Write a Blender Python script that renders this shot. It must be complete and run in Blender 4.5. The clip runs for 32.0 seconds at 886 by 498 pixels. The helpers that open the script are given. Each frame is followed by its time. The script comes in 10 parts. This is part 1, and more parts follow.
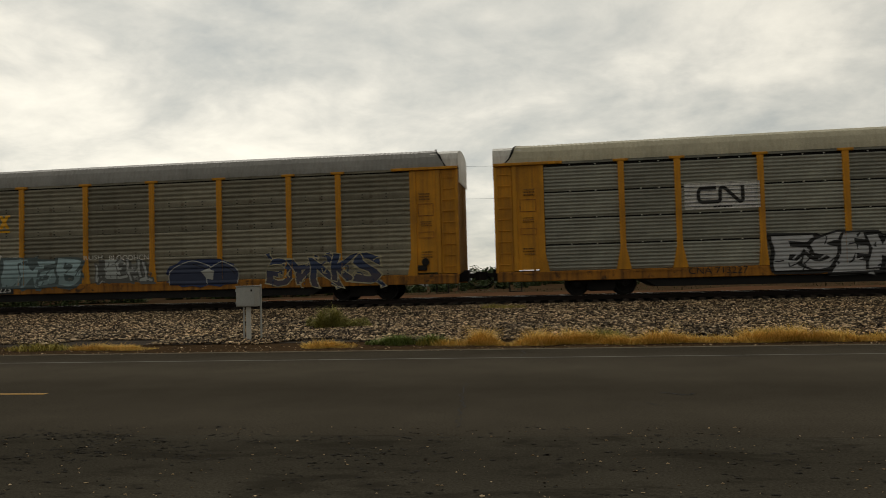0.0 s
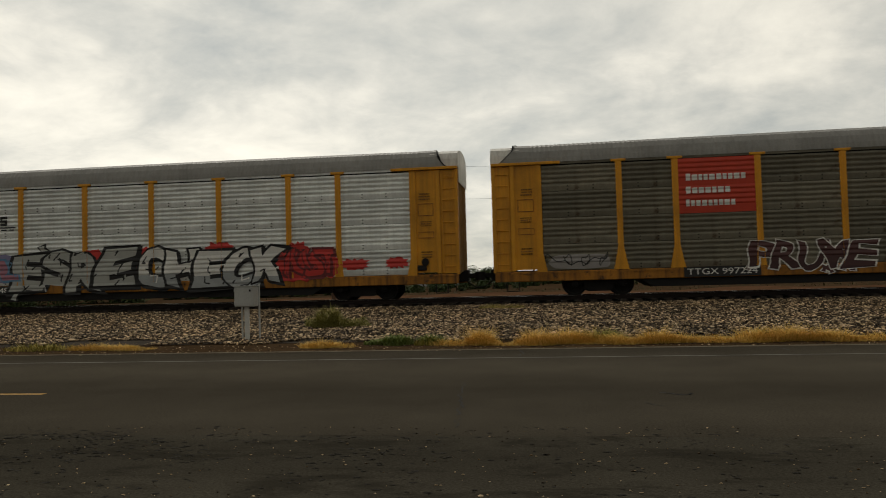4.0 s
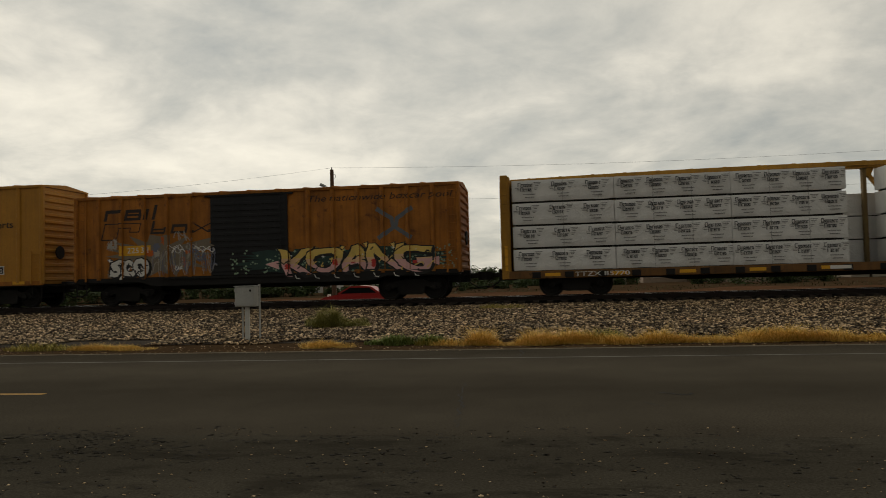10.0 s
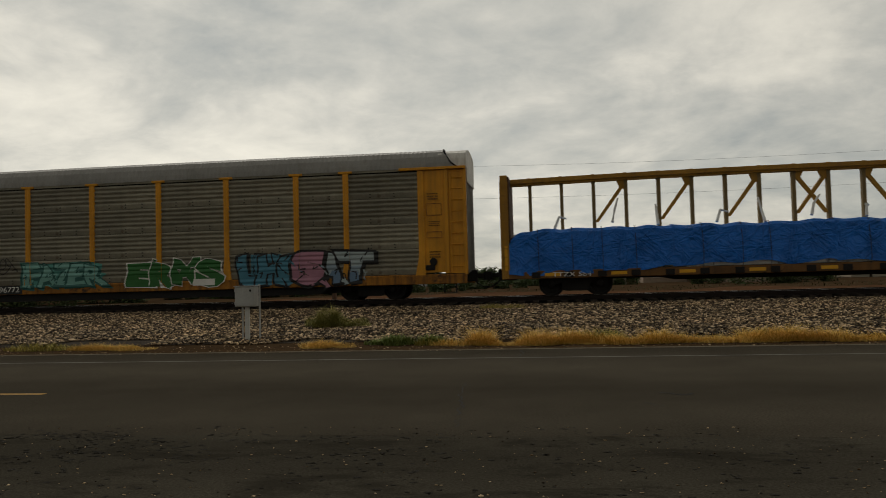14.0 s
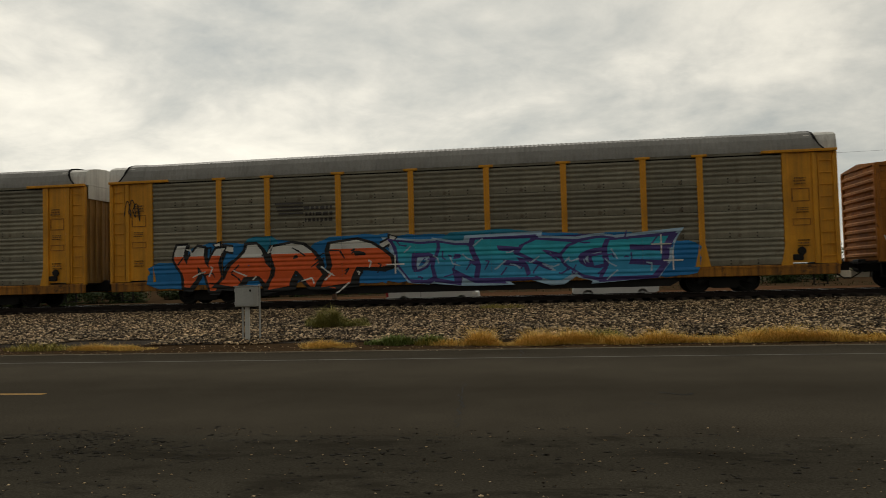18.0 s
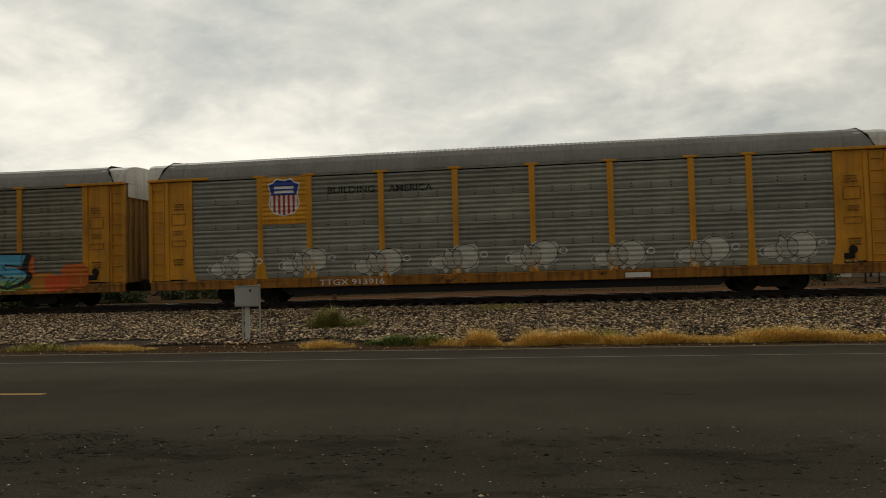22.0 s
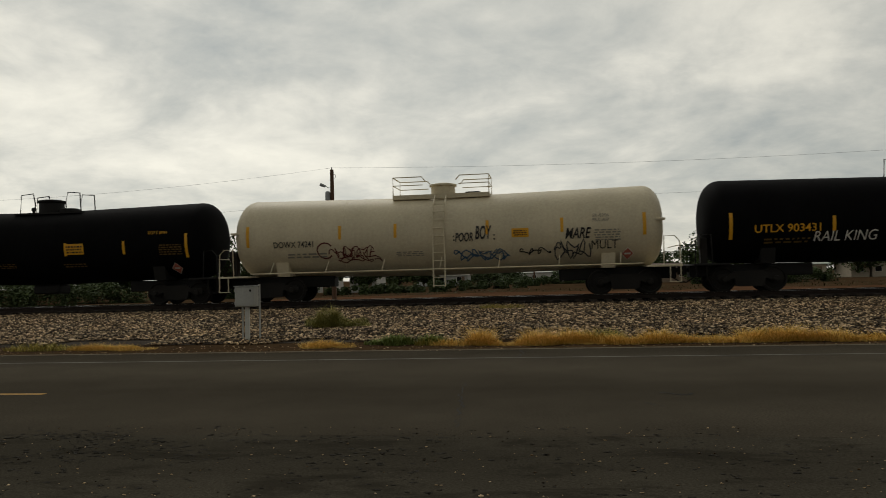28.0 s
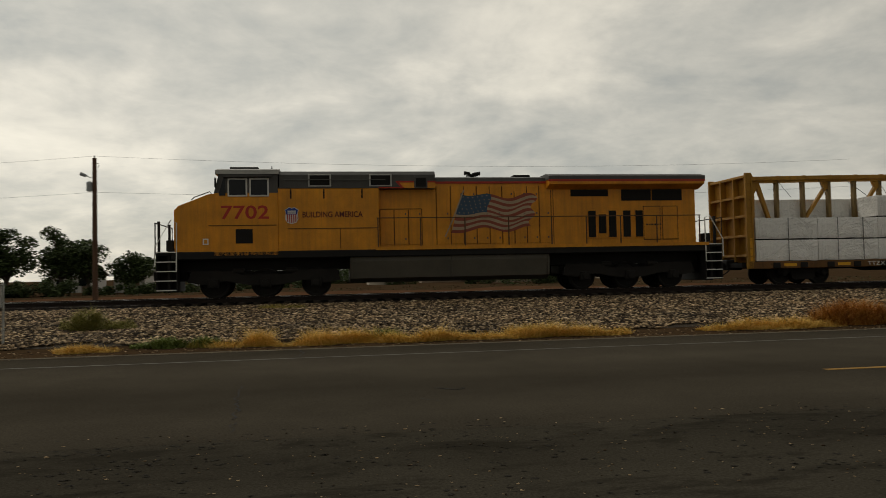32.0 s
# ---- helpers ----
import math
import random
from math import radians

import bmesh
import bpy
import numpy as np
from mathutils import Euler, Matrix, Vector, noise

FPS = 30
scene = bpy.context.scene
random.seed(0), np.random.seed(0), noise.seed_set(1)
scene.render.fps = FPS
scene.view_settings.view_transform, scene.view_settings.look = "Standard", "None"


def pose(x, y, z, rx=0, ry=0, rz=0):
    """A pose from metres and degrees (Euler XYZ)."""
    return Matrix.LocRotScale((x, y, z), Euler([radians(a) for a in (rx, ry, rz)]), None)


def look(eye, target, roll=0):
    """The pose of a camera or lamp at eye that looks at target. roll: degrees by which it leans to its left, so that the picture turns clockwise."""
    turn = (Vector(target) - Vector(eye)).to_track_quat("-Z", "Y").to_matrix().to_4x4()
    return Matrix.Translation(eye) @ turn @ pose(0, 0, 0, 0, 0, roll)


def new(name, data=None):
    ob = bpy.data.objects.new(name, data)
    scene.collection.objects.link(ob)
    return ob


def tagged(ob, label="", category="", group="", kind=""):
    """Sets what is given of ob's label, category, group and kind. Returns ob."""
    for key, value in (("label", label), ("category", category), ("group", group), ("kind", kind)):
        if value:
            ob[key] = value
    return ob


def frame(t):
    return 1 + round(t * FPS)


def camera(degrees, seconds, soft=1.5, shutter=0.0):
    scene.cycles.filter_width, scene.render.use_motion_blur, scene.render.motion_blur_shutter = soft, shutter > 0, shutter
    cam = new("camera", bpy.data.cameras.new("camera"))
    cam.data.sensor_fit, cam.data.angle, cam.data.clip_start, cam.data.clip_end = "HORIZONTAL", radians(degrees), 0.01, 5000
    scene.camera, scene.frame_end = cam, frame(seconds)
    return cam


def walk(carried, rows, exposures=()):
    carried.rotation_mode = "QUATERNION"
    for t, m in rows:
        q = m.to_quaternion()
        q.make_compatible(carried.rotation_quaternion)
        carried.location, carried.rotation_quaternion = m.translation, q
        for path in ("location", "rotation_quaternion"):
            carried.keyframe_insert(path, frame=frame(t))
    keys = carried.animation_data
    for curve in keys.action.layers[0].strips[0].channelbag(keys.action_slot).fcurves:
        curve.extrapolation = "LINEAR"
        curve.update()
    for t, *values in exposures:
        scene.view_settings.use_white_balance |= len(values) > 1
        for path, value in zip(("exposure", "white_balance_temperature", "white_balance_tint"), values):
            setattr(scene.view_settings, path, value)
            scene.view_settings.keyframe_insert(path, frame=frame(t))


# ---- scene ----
# The camera stands beside the road, 1.4 m above it, and pans to the right in the last half second.
EYE = (0.0, 0.0, 1.4)
cam = camera(61.7, 32.0, soft=0.6, shutter=0.06)


def aim(yaw, pitch, roll):
    return pose(*EYE, 90 + pitch, roll, yaw)


walk(cam, [
    (0.0, aim(8.25, 2.28, 1.52)), (2.1, aim(8.23, 2.28, 1.52)), (2.5, aim(8.13, 2.28, 1.53)), (10.0, aim(8.16, 2.28, 1.53)),
    (20.0, aim(8.16, 2.28, 1.53)), (30.0, aim(8.16, 2.28, 1.53)), (31.3, aim(8.17, 2.28, 1.53)), (31.5, aim(8.2, 2.29, 1.52)),
    (31.6, aim(8.05, 2.3, 1.5)), (31.7, aim(5.75, 2.33, 1.42)), (31.8, aim(1.75, 2.25, 1.33)), (31.9, aim(-3.25, 2.08, 1.26)), (32.0, aim(-8.6, 1.85, 1.2)),
], exposures=[(0.0, 0.08, 6500, 10), (4.0, 0.08, 6480, 10), (7.0, -0.12, 6520, 10), (9.0, -0.2, 6580, 10), (11.0, -0.05, 6620, 10), (13.0, -0.27, 6460, 10), (17.0, 0.04, 6500, 10), (23.0, 0.05, 6450, 10), (25.0, -0.1, 6360, 9), (31.0, -0.13, 6360, 9), (32.0, -0.14, 6600, 10)])

# ---------------------------------------------------------------- daylight
SUN_HEIGHT, SUN_WAY = radians(48), radians(-25)  # veiled sun, behind the train


def node_maker(tree):
    def mk(kind, **inputs):
        n = tree.nodes.new(kind)
        for k, v in inputs.items():
            key = int(k[1:]) if k[0] == "i" and k[1:].isdigit() else k.replace("_", " ")
            if hasattr(v, "is_linked"):
                tree.links.new(v, n.inputs[key])
            else:
                n.inputs[key].default_value = v
        return n
    return mk


def ramp_of(mk, fac, stops):
    n = mk("ShaderNodeValToRGB", i0=fac)
    el = n.color_ramp.elements
    while len(el) < len(stops):
        el.new(0.5)
    for e, (at, c) in zip(el, stops):
        e.position, e.color = at, ((c, c, c, 1) if isinstance(c, float) else (*c, 1))
    return n.outputs[0]


def math_of(mk, op, a, b=0.0):
    n = mk("ShaderNodeMath", i0=a, i1=b)
    n.operation = op
    return n.outputs[0]


def mix_of(mk, fac, a, b, how="MIX"):
    n = mk("ShaderNodeMix")
    n.data_type, n.blend_type = "RGBA", how
    tree = n.id_data
    for slot, v in ((0, fac), (6, a), (7, b)):
        if hasattr(v, "is_linked"):
            tree.links.new(v, n.inputs[slot])
        else:
            n.inputs[slot].default_value = v if slot == 0 else (*v, 1) if len(v) == 3 else v
    return n.outputs[2]


def overcast_world():
    w = bpy.data.worlds.new("overcast")
    w.use_nodes = True
    t = w.node_tree
    t.nodes.clear()
    mk = node_maker(t)
    sky = mk("ShaderNodeTexSky")
    sky.sky_type, sky.sun_disc, sky.sun_elevation, sky.sun_rotation = "NISHITA", False, SUN_HEIGHT, SUN_WAY
    sky_bg = mk("ShaderNodeBackground", Color=sky.outputs[0], Strength=0.12)
    co = mk("ShaderNodeTexCoord")
    sep = mk("ShaderNodeSeparateXYZ", i0=co.outputs["Generated"])
    up = math_of(mk, "ADD", math_of(mk, "MAXIMUM", sep.outputs[2], 0.0), 0.26)
    flat = mk("ShaderNodeCombineXYZ", i0=math_of(mk, "DIVIDE", sep.outputs[0], up), i1=math_of(mk, "DIVIDE", sep.outputs[1], up), i2=0.37)
    wide = mk("ShaderNodeMapping", i0=flat.outputs[0])
    wide.inputs["Scale"].default_value = (1.0, 1.0, 1.0)
    wide.inputs["Location"].default_value = (3.4, 1.1, 0.0)
    big = mk("ShaderNodeTexNoise", Vector=wide.outputs[0], Scale=1.5, Detail=7.0, Roughness=0.6, Distortion=0.5)
    fine = mk("ShaderNodeTexNoise", Vector=wide.outputs[0], Scale=4.6, Detail=8.0, Roughness=0.6, Distortion=0.25)
    m = math_of(mk, "ADD", math_of(mk, "MULTIPLY", big.outputs[0], 0.42), math_of(mk, "MULTIPLY", fine.outputs[0], 0.3))
    m = math_of(mk, "ADD", m, 0.14)
    # cloud masses in the layer: bearing to the right of straight across and height, in degrees, half width, half height, how much thinner or thicker
    warp = mk("ShaderNodeTexNoise", Vector=co.outputs["Generated"], Scale=7.0, Detail=4.0, Roughness=0.6)
    push = mk("ShaderNodeVectorMath", i0=warp.outputs["Color"], i1=(0.5, 0.5, 0.5))
    push.operation = "SUBTRACT"
    sway = mk("ShaderNodeVectorMath", i0=push.outputs[0], i1=(0.22, 0.22, 0.22))
    sway.operation = "MULTIPLY"
    bent = mk("ShaderNodeVectorMath", i0=co.outputs["Generated"], i1=sway.outputs[0])
    bent.operation = "ADD"
    for bearing, high, wx, wz, amount in ((-24.5, 17.4, 6, 2.4, -0.055), (-19, 19.5, 8, 3.5, -0.05), (-5.8, 16.4, 6, 3.0, -0.035), (-37, 14, 4, 4, 0.05), (-30, 10.2, 12, 3.2, 0.075), (-16, 10, 7, 2.6, 0.02), (12, 7.5, 16, 3.0, -0.05), (-14, 7, 8, 2.5, -0.03), (14.5, 16.5, 6, 3.5, 0.075), (10, 13.8, 5, 1.8, 0.03), (19, 19.5, 5, 2.5, 0.05), (17.5, 12.2, 9, 2.6, -0.06), (21, 10.0, 3, 1.4, 0.06), (4, 13, 7, 2.0, 0.025), (-3, 20.5, 5, 2.0, -0.03)):
        a, e = radians(bearing), radians(high)
        way = (math.sin(a) * math.cos(e), math.cos(a) * math.cos(e), math.sin(e))
        off = mk("ShaderNodeVectorMath", i0=bent.outputs[0], i1=way)
        off.operation = "SUBTRACT"
        part_of = mk("ShaderNodeVectorMath", i0=off.outputs[0], i1=(1 / radians(wx), 1 / radians(wx), 1 / radians(wz)))
        part_of.operation = "MULTIPLY"
        size = mk("ShaderNodeVectorMath", i0=part_of.outputs[0])
        size.operation = "LENGTH"
        near = mk("ShaderNodeMapRange", i0=size.outputs["Value"], i1=0.0, i2=1.9, i3=amount, i4=0.0)
        near.interpolation_type = "SMOOTHSTEP"
        m = math_of(mk, "ADD", m, near.outputs[0])
    tone = ramp_of(mk, m, [(0.36, (0.42, 0.43, 0.395)), (0.44, (0.55, 0.54, 0.475)), (0.50, (0.655, 0.63, 0.545)), (0.56, (0.78, 0.74, 0.63)), (0.65, (0.93, 0.875, 0.735))])
    # the veil is thinner, and brighter, low on the sun's side
    glow = mk("ShaderNodeVectorMath", i0=co.outputs["Generated"], i1=(-0.42, 0.88, 0.22))
    glow.operation = "DOT_PRODUCT"
    lift = ramp_of(mk, glow.outputs["Value"], [(0.0, 0.46), (0.25, 0.62), (0.48, 0.9), (0.76, 1.0), (1.0, 1.12)])
    cloud = mk("ShaderNodeBackground", Color=mix_of(mk, 1.0, tone, lift, "MULTIPLY"), Strength=1.0)
    both = mk("ShaderNodeMixShader", i0=0.94, i1=sky_bg.outputs[0], i2=cloud.outputs[0])
    mk("ShaderNodeOutputWorld", i0=both.outputs[0])
    scene.world = w


overcast_world()
sun = new("sun", bpy.data.lights.new("sun", "SUN"))
sun.data.energy, sun.data.angle, sun.data.color = 0.7, radians(25), (1.0, 0.95, 0.86)
sun.matrix_world = look((0, 0, 0), (-math.sin(SUN_WAY) * math.cos(SUN_HEIGHT), -math.cos(SUN_WAY) * math.cos(SUN_HEIGHT), -math.sin(SUN_HEIGHT)))

# ---------------------------------------------------------------- materials
MATS = {}


def paint(name, col, rough=0.6, metal=0.0, var=0.18, scale=0.9, streak=0.0, second=None, amount=0.0, grain=0.12, bump=0.15, size=(1, 1, 1), shade=0.0, spec=0.35, crease=0.0):
    """Weathered surface: base colour with broad patches, fine grain, vertical streaks and patches of a second colour."""
    if name in MATS:
        return MATS[name]
    m = bpy.data.materials.new(name)
    m.use_nodes = True
    t = m.node_tree
    t.nodes.clear()
    mk = node_maker(t)
    co = mk("ShaderNodeTexCoord")
    mp = mk("ShaderNodeMapping", i0=co.outputs["Object"])
    mp.inputs["Scale"].default_value = size
    at = mp.outputs[0]
    broad = mk("ShaderNodeTexNoise", Vector=at, Scale=scale, Detail=6.0, Roughness=0.6).outputs[0]
    small = mk("ShaderNodeTexNoise", Vector=at, Scale=scale * 26, Detail=4.0, Roughness=0.7).outputs[0]
    c = mix_of(mk, ramp_of(mk, broad, [(0.3, 0.0), (0.7, 1.0)]), [x * (1 - var) for x in col], [min(1, x * (1 + var)) for x in col])
    c = mix_of(mk, grain, c, ramp_of(mk, small, [(0.3, 0.0), (0.7, 1.0)]), "OVERLAY")
    if streak:
        ms = mk("ShaderNodeMapping", i0=co.outputs["Object"])
        ms.inputs["Scale"].default_value = (7, 7, 0.35)
        st = mk("ShaderNodeTexNoise", Vector=ms.outputs[0], Scale=1.0, Detail=5.0, Roughness=0.65).outputs[0]
        c = mix_of(mk, math_of(mk, "MULTIPLY", ramp_of(mk, st, [(0.45, 0.0), (0.7, 1.0)]), streak), c, second or (0.03, 0.025, 0.02))
    if amount:
        pa = mk("ShaderNodeTexNoise", Vector=at, Scale=scale * 2.3, Detail=8.0, Roughness=0.7, Distortion=0.4).outputs[0]
        edge = 0.72 - amount * 0.4
        c = mix_of(mk, ramp_of(mk, pa, [(edge, 0.0), (edge + 0.1, 1.0)]), c, second or (0.1, 0.045, 0.02))
    if shade:
        inf = mk("ShaderNodeObjectInfo")
        k = mk("ShaderNodeMapRange", i0=inf.outputs["Random"], i3=1 - shade, i4=1 + shade)
        c = mix_of(mk, 1.0, c, k.outputs[0], "MULTIPLY")
    b = mk("ShaderNodeBsdfPrincipled", Base_Color=c, Metallic=metal)
    b.inputs["Specular IOR Level"].default_value = spec
    t.links.new(math_of(mk, "ADD", math_of(mk, "MULTIPLY", small, 0.2), rough - 0.1), b.inputs["Roughness"])
    if bump:
        bp = mk("ShaderNodeBump", Strength=bump, Distance=0.02, Height=small)
        if crease:  # slack folds of a sheet
            ridge = 0.0
            for tilt, long, k in ((0.6, 0.8, 0.7), (-0.75, 0.9, 0.7), (1.45, 0.7, 0.5), (0.1, 0.6, 0.4)):
                mw = mk("ShaderNodeMapping", i0=co.outputs["Object"])
                mw.inputs["Rotation"].default_value = (0, tilt, 0)
                mw = mk("ShaderNodeMapping", i0=mw.outputs[0])
                mw.inputs["Scale"].default_value = (long, 1.0, 5.0)
                wr = mk("ShaderNodeTexNoise", Vector=mw.outputs[0], Scale=1.0, Detail=3.0, Roughness=0.5, Distortion=0.3).outputs[0]
                where = mk("ShaderNodeTexNoise", Vector=mw.outputs[0], Scale=0.35, Detail=1.0).outputs[0]
                line = ramp_of(mk, math_of(mk, "ABSOLUTE", math_of(mk, "SUBTRACT", wr, 0.5)), [(0.0, 1.0), (0.06, 0.0)])
                ridge = math_of(mk, "ADD", math_of(mk, "MULTIPLY", math_of(mk, "MULTIPLY", line, ramp_of(mk, where, [(0.5, 0.0), (0.62, 1.0)])), k), ridge)
            crumple = mk("ShaderNodeTexNoise", Vector=co.outputs["Object"], Scale=3.2, Detail=3.0, Roughness=0.55, Distortion=0.6).outputs[0]
            ridge = math_of(mk, "ADD", math_of(mk, "MULTIPLY", math_of(mk, "ABSOLUTE", math_of(mk, "SUBTRACT", crumple, 0.5)), 2.2), ridge)
            cr = mk("ShaderNodeBump", Strength=crease, Distance=0.055, Height=ridge)
            t.links.new(cr.outputs[0], bp.inputs["Normal"])
        t.links.new(bp.outputs[0], b.inputs["Normal"])
    mk("ShaderNodeOutputMaterial", i0=b.outputs[0])
    MATS[name] = m
    return m


TINTS = {}


def blend(a, b):
    """Spray paint halfway between two, where both are known."""
    p, q = TINTS.get(a.name), TINTS.get(b.name)
    if p is None or q is None:
        return None
    return spray("blend_" + a.name[6:] + "_" + b.name[6:], tuple((x + y) / 2 for x, y in zip(p, q)))


def spray(name, col):
    TINTS.setdefault("spray_" + name, col)
    return paint("spray_" + name, col, 0.55, var=0.12, scale=2.0, grain=0.08, bump=0.0)


def glass(name, col):
    if name in MATS:
        return MATS[name]
    m = bpy.data.materials.new(name)
    m.use_nodes = True
    b = m.node_tree.nodes["Principled BSDF"]
    b.inputs["Base Color"].default_value, b.inputs["Roughness"].default_value = (*col, 1), 0.06
    b.inputs["Specular IOR Level"].default_value = 0.25
    MATS[name] = m
    return m


RUST = (0.11, 0.05, 0.025)
YELLOW = paint("rack_yellow_paint", (0.66, 0.29, 0.012), 0.5, var=0.2, streak=0.34, second=(0.14, 0.06, 0.015), amount=0.05, shade=0.05)
YELLOW_DEEP = paint("worn_yellow_paint", (0.58, 0.255, 0.012), 0.6, var=0.25, streak=0.42, second=RUST, amount=0.1, shade=0.06)
YELLOW_GRIMY = paint("grimy_rusted_yellow_paint", (0.40, 0.165, 0.012), 0.65, var=0.35, streak=0.8, second=(0.09, 0.04, 0.015), amount=0.22, shade=0.05)
YELLOW_RUST = paint("rusty_orange_paint", (0.37, 0.135, 0.015), 0.7, var=0.35, streak=0.65, second=(0.13, 0.045, 0.012), amount=0.35, shade=0.03)
BOX_YELLOW = paint("boxcar_yellow_paint", (0.46, 0.21, 0.02), 0.55, var=0.14, streak=0.3, second=(0.2, 0.09, 0.02))
BEAM_YELLOW = paint("beam_yellow_paint", (0.38, 0.19, 0.018), 0.6, var=0.2, streak=0.35, second=RUST, amount=0.12)
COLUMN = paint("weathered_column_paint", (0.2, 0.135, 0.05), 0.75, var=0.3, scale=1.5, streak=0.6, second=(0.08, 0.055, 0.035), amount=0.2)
BEAM_SILL = paint("rusty_beam_sill", (0.15, 0.07, 0.018), 0.7, var=0.4, streak=0.4, second=(0.03, 0.018, 0.01), amount=0.35)
BEAM_RED = paint("beam_red_paint", (0.095, 0.022, 0.014), 0.65, var=0.25, streak=0.3, second=(0.04, 0.015, 0.01))
BOX_RED = paint("boxcar_red_paint", (0.16, 0.026, 0.014), 0.6, var=0.2, streak=0.3, second=(0.06, 0.015, 0.01))
SCREEN = paint("weathered_galvanised_panel", (0.235, 0.215, 0.158), 0.55, 0.1, var=0.3, scale=0.55, streak=0.22, second=(0.115, 0.085, 0.055), amount=0.22, shade=0.2)
SCREEN_DARK = paint("dull_galvanised_panel", (0.175, 0.158, 0.114), 0.6, 0.1, var=0.32, scale=0.55, streak=0.25, second=(0.085, 0.06, 0.036), amount=0.28, shade=0.2)
SCREEN_GREY = paint("grey_galvanised_panel", (0.29, 0.285, 0.235), 0.5, 0.15, var=0.2, streak=0.15, second=(0.11, 0.1, 0.08), amount=0.1, shade=0.14)
SCREEN_BRIGHT = paint("bright_galvanised_panel", (0.74, 0.75, 0.71), 0.42, 0.15, var=0.2, streak=0.2, second=(0.2, 0.19, 0.16), shade=0.12)
ROOF = paint("grey_roof_sheet", (0.27, 0.26, 0.235), 0.55, 0.2, var=0.15, streak=0.3, second=(0.17, 0.15, 0.12))
ROOF_CREAM = paint("cream_roof_sheet", (0.52, 0.47, 0.33), 0.6, 0.0, var=0.12, streak=0.3, second=(0.3, 0.25, 0.16))
END_TAN = paint("faded_tan_end_sheet", (0.36, 0.2, 0.055), 0.65, var=0.25, streak=0.6, second=(0.12, 0.07, 0.03), amount=0.15)
END_GREY = paint("weathered_grey_end_sheet", (0.34, 0.32, 0.28), 0.65, var=0.25, streak=0.7, second=(0.09, 0.065, 0.045), amount=0.2)
WHITE_END = paint("faded_white_sheet", (0.72, 0.69, 0.62), 0.6, var=0.15, streak=0.45, second=(0.25, 0.2, 0.15))
BLACK = paint("black_underframe_paint", (0.010, 0.009, 0.008), 0.75, var=0.4, amount=0.2, second=(0.045, 0.03, 0.02))
GRIME = paint("grimy_cast_steel", (0.013, 0.011, 0.009), 0.8, 0.1, var=0.4, amount=0.25, second=(0.03, 0.021, 0.014))
SILL_YELLOW = paint("stained_sill_yellow", (0.36, 0.145, 0.012), 0.65, var=0.35, streak=0.8, second=(0.05, 0.024, 0.011), amount=0.4)
BULKHEAD_RUST = paint("rusted_dark_bulkhead", (0.07, 0.035, 0.018), 0.8, var=0.35, streak=0.3, second=(0.2, 0.1, 0.02), amount=0.1)
DARK = paint("dark_recess", (0.012, 0.011, 0.01), 0.9, bump=0.0)
TANK_BLACK = paint("tank_black_paint", (0.0042, 0.0042, 0.0045), 0.75, var=0.3, streak=0.2, second=(0.010, 0.009, 0.007), spec=0.04)
TANK_GREEN = paint("tank_dark_green_black_paint", (0.007, 0.009, 0.0085), 0.6, var=0.3, streak=0.2, second=(0.014, 0.013, 0.011), spec=0.08)
TANK_CREAM = paint("tank_cream_paint", (0.62, 0.54, 0.375), 0.5, var=0.12, scale=0.4, streak=0.12, second=(0.36, 0.27, 0.15), amount=0.04)
TANK_WHITE = paint("tank_white_paint", (0.74, 0.70, 0.60), 0.45, var=0.07, streak=0.15, second=(0.45, 0.38, 0.27))
TANK_GREY = paint("tank_pale_grey_paint", (0.56, 0.52, 0.44), 0.5, var=0.1, scale=0.4, streak=0.1, second=(0.3, 0.25, 0.17))
REFLECT = paint("yellow_reflector", (0.72, 0.36, 0.015), 0.4, var=0.08, bump=0.0)
LETTER_WHITE = paint("white_lettering", (0.72, 0.70, 0.64), 0.6, var=0.15, bump=0.0)
LETTER_BLACK = paint("black_lettering", (0.018, 0.017, 0.016), 0.6, var=0.2, bump=0.0)
LETTER_YELLOW = paint("yellow_lettering", (0.74, 0.37, 0.016), 0.5, var=0.12, bump=0.0)
WRAP = paint("white_lumber_wrap", (0.88, 0.865, 0.82), 0.42, var=0.07, scale=1.6, grain=0.1, bump=0.3, shade=0.05, crease=0.8)
WRAP_WARM = paint("warm_white_lumber_wrap", (0.97, 0.88, 0.80), 0.5, var=0.04, scale=1.6, grain=0.1, bump=0.3, shade=0.05, crease=0.85)
WRAP_GREY = paint("grey_lumber_wrap", (0.70, 0.69, 0.66), 0.5, var=0.08, scale=1.6, grain=0.1, bump=0.3, shade=0.05, crease=0.3)
PRINT = paint("grey_wrap_print", (0.05, 0.05, 0.05), 0.6, var=0.3, bump=0.0)
PRINT_SOFT = paint("faded_wrap_print", (0.17, 0.165, 0.155), 0.6, var=0.3, bump=0.0)
STRAP = paint("dark_strap", (0.03, 0.028, 0.025), 0.6, bump=0.0)
TARP = paint("blue_tarpaulin", (0.010, 0.14, 0.53), 0.36, var=0.2, scale=1.3, grain=0.12, bump=0.3, shade=0.03, crease=1.0)
LOCO_YELLOW = paint("locomotive_yellow_paint", (0.68, 0.275, 0.012), 0.4, var=0.22, streak=0.3, second=(0.25, 0.10, 0.02), amount=0.1)
LOCO_GREY = paint("locomotive_grey_paint", (0.075, 0.072, 0.066), 0.55, var=0.2, streak=0.3, second=(0.05, 0.04, 0.03))
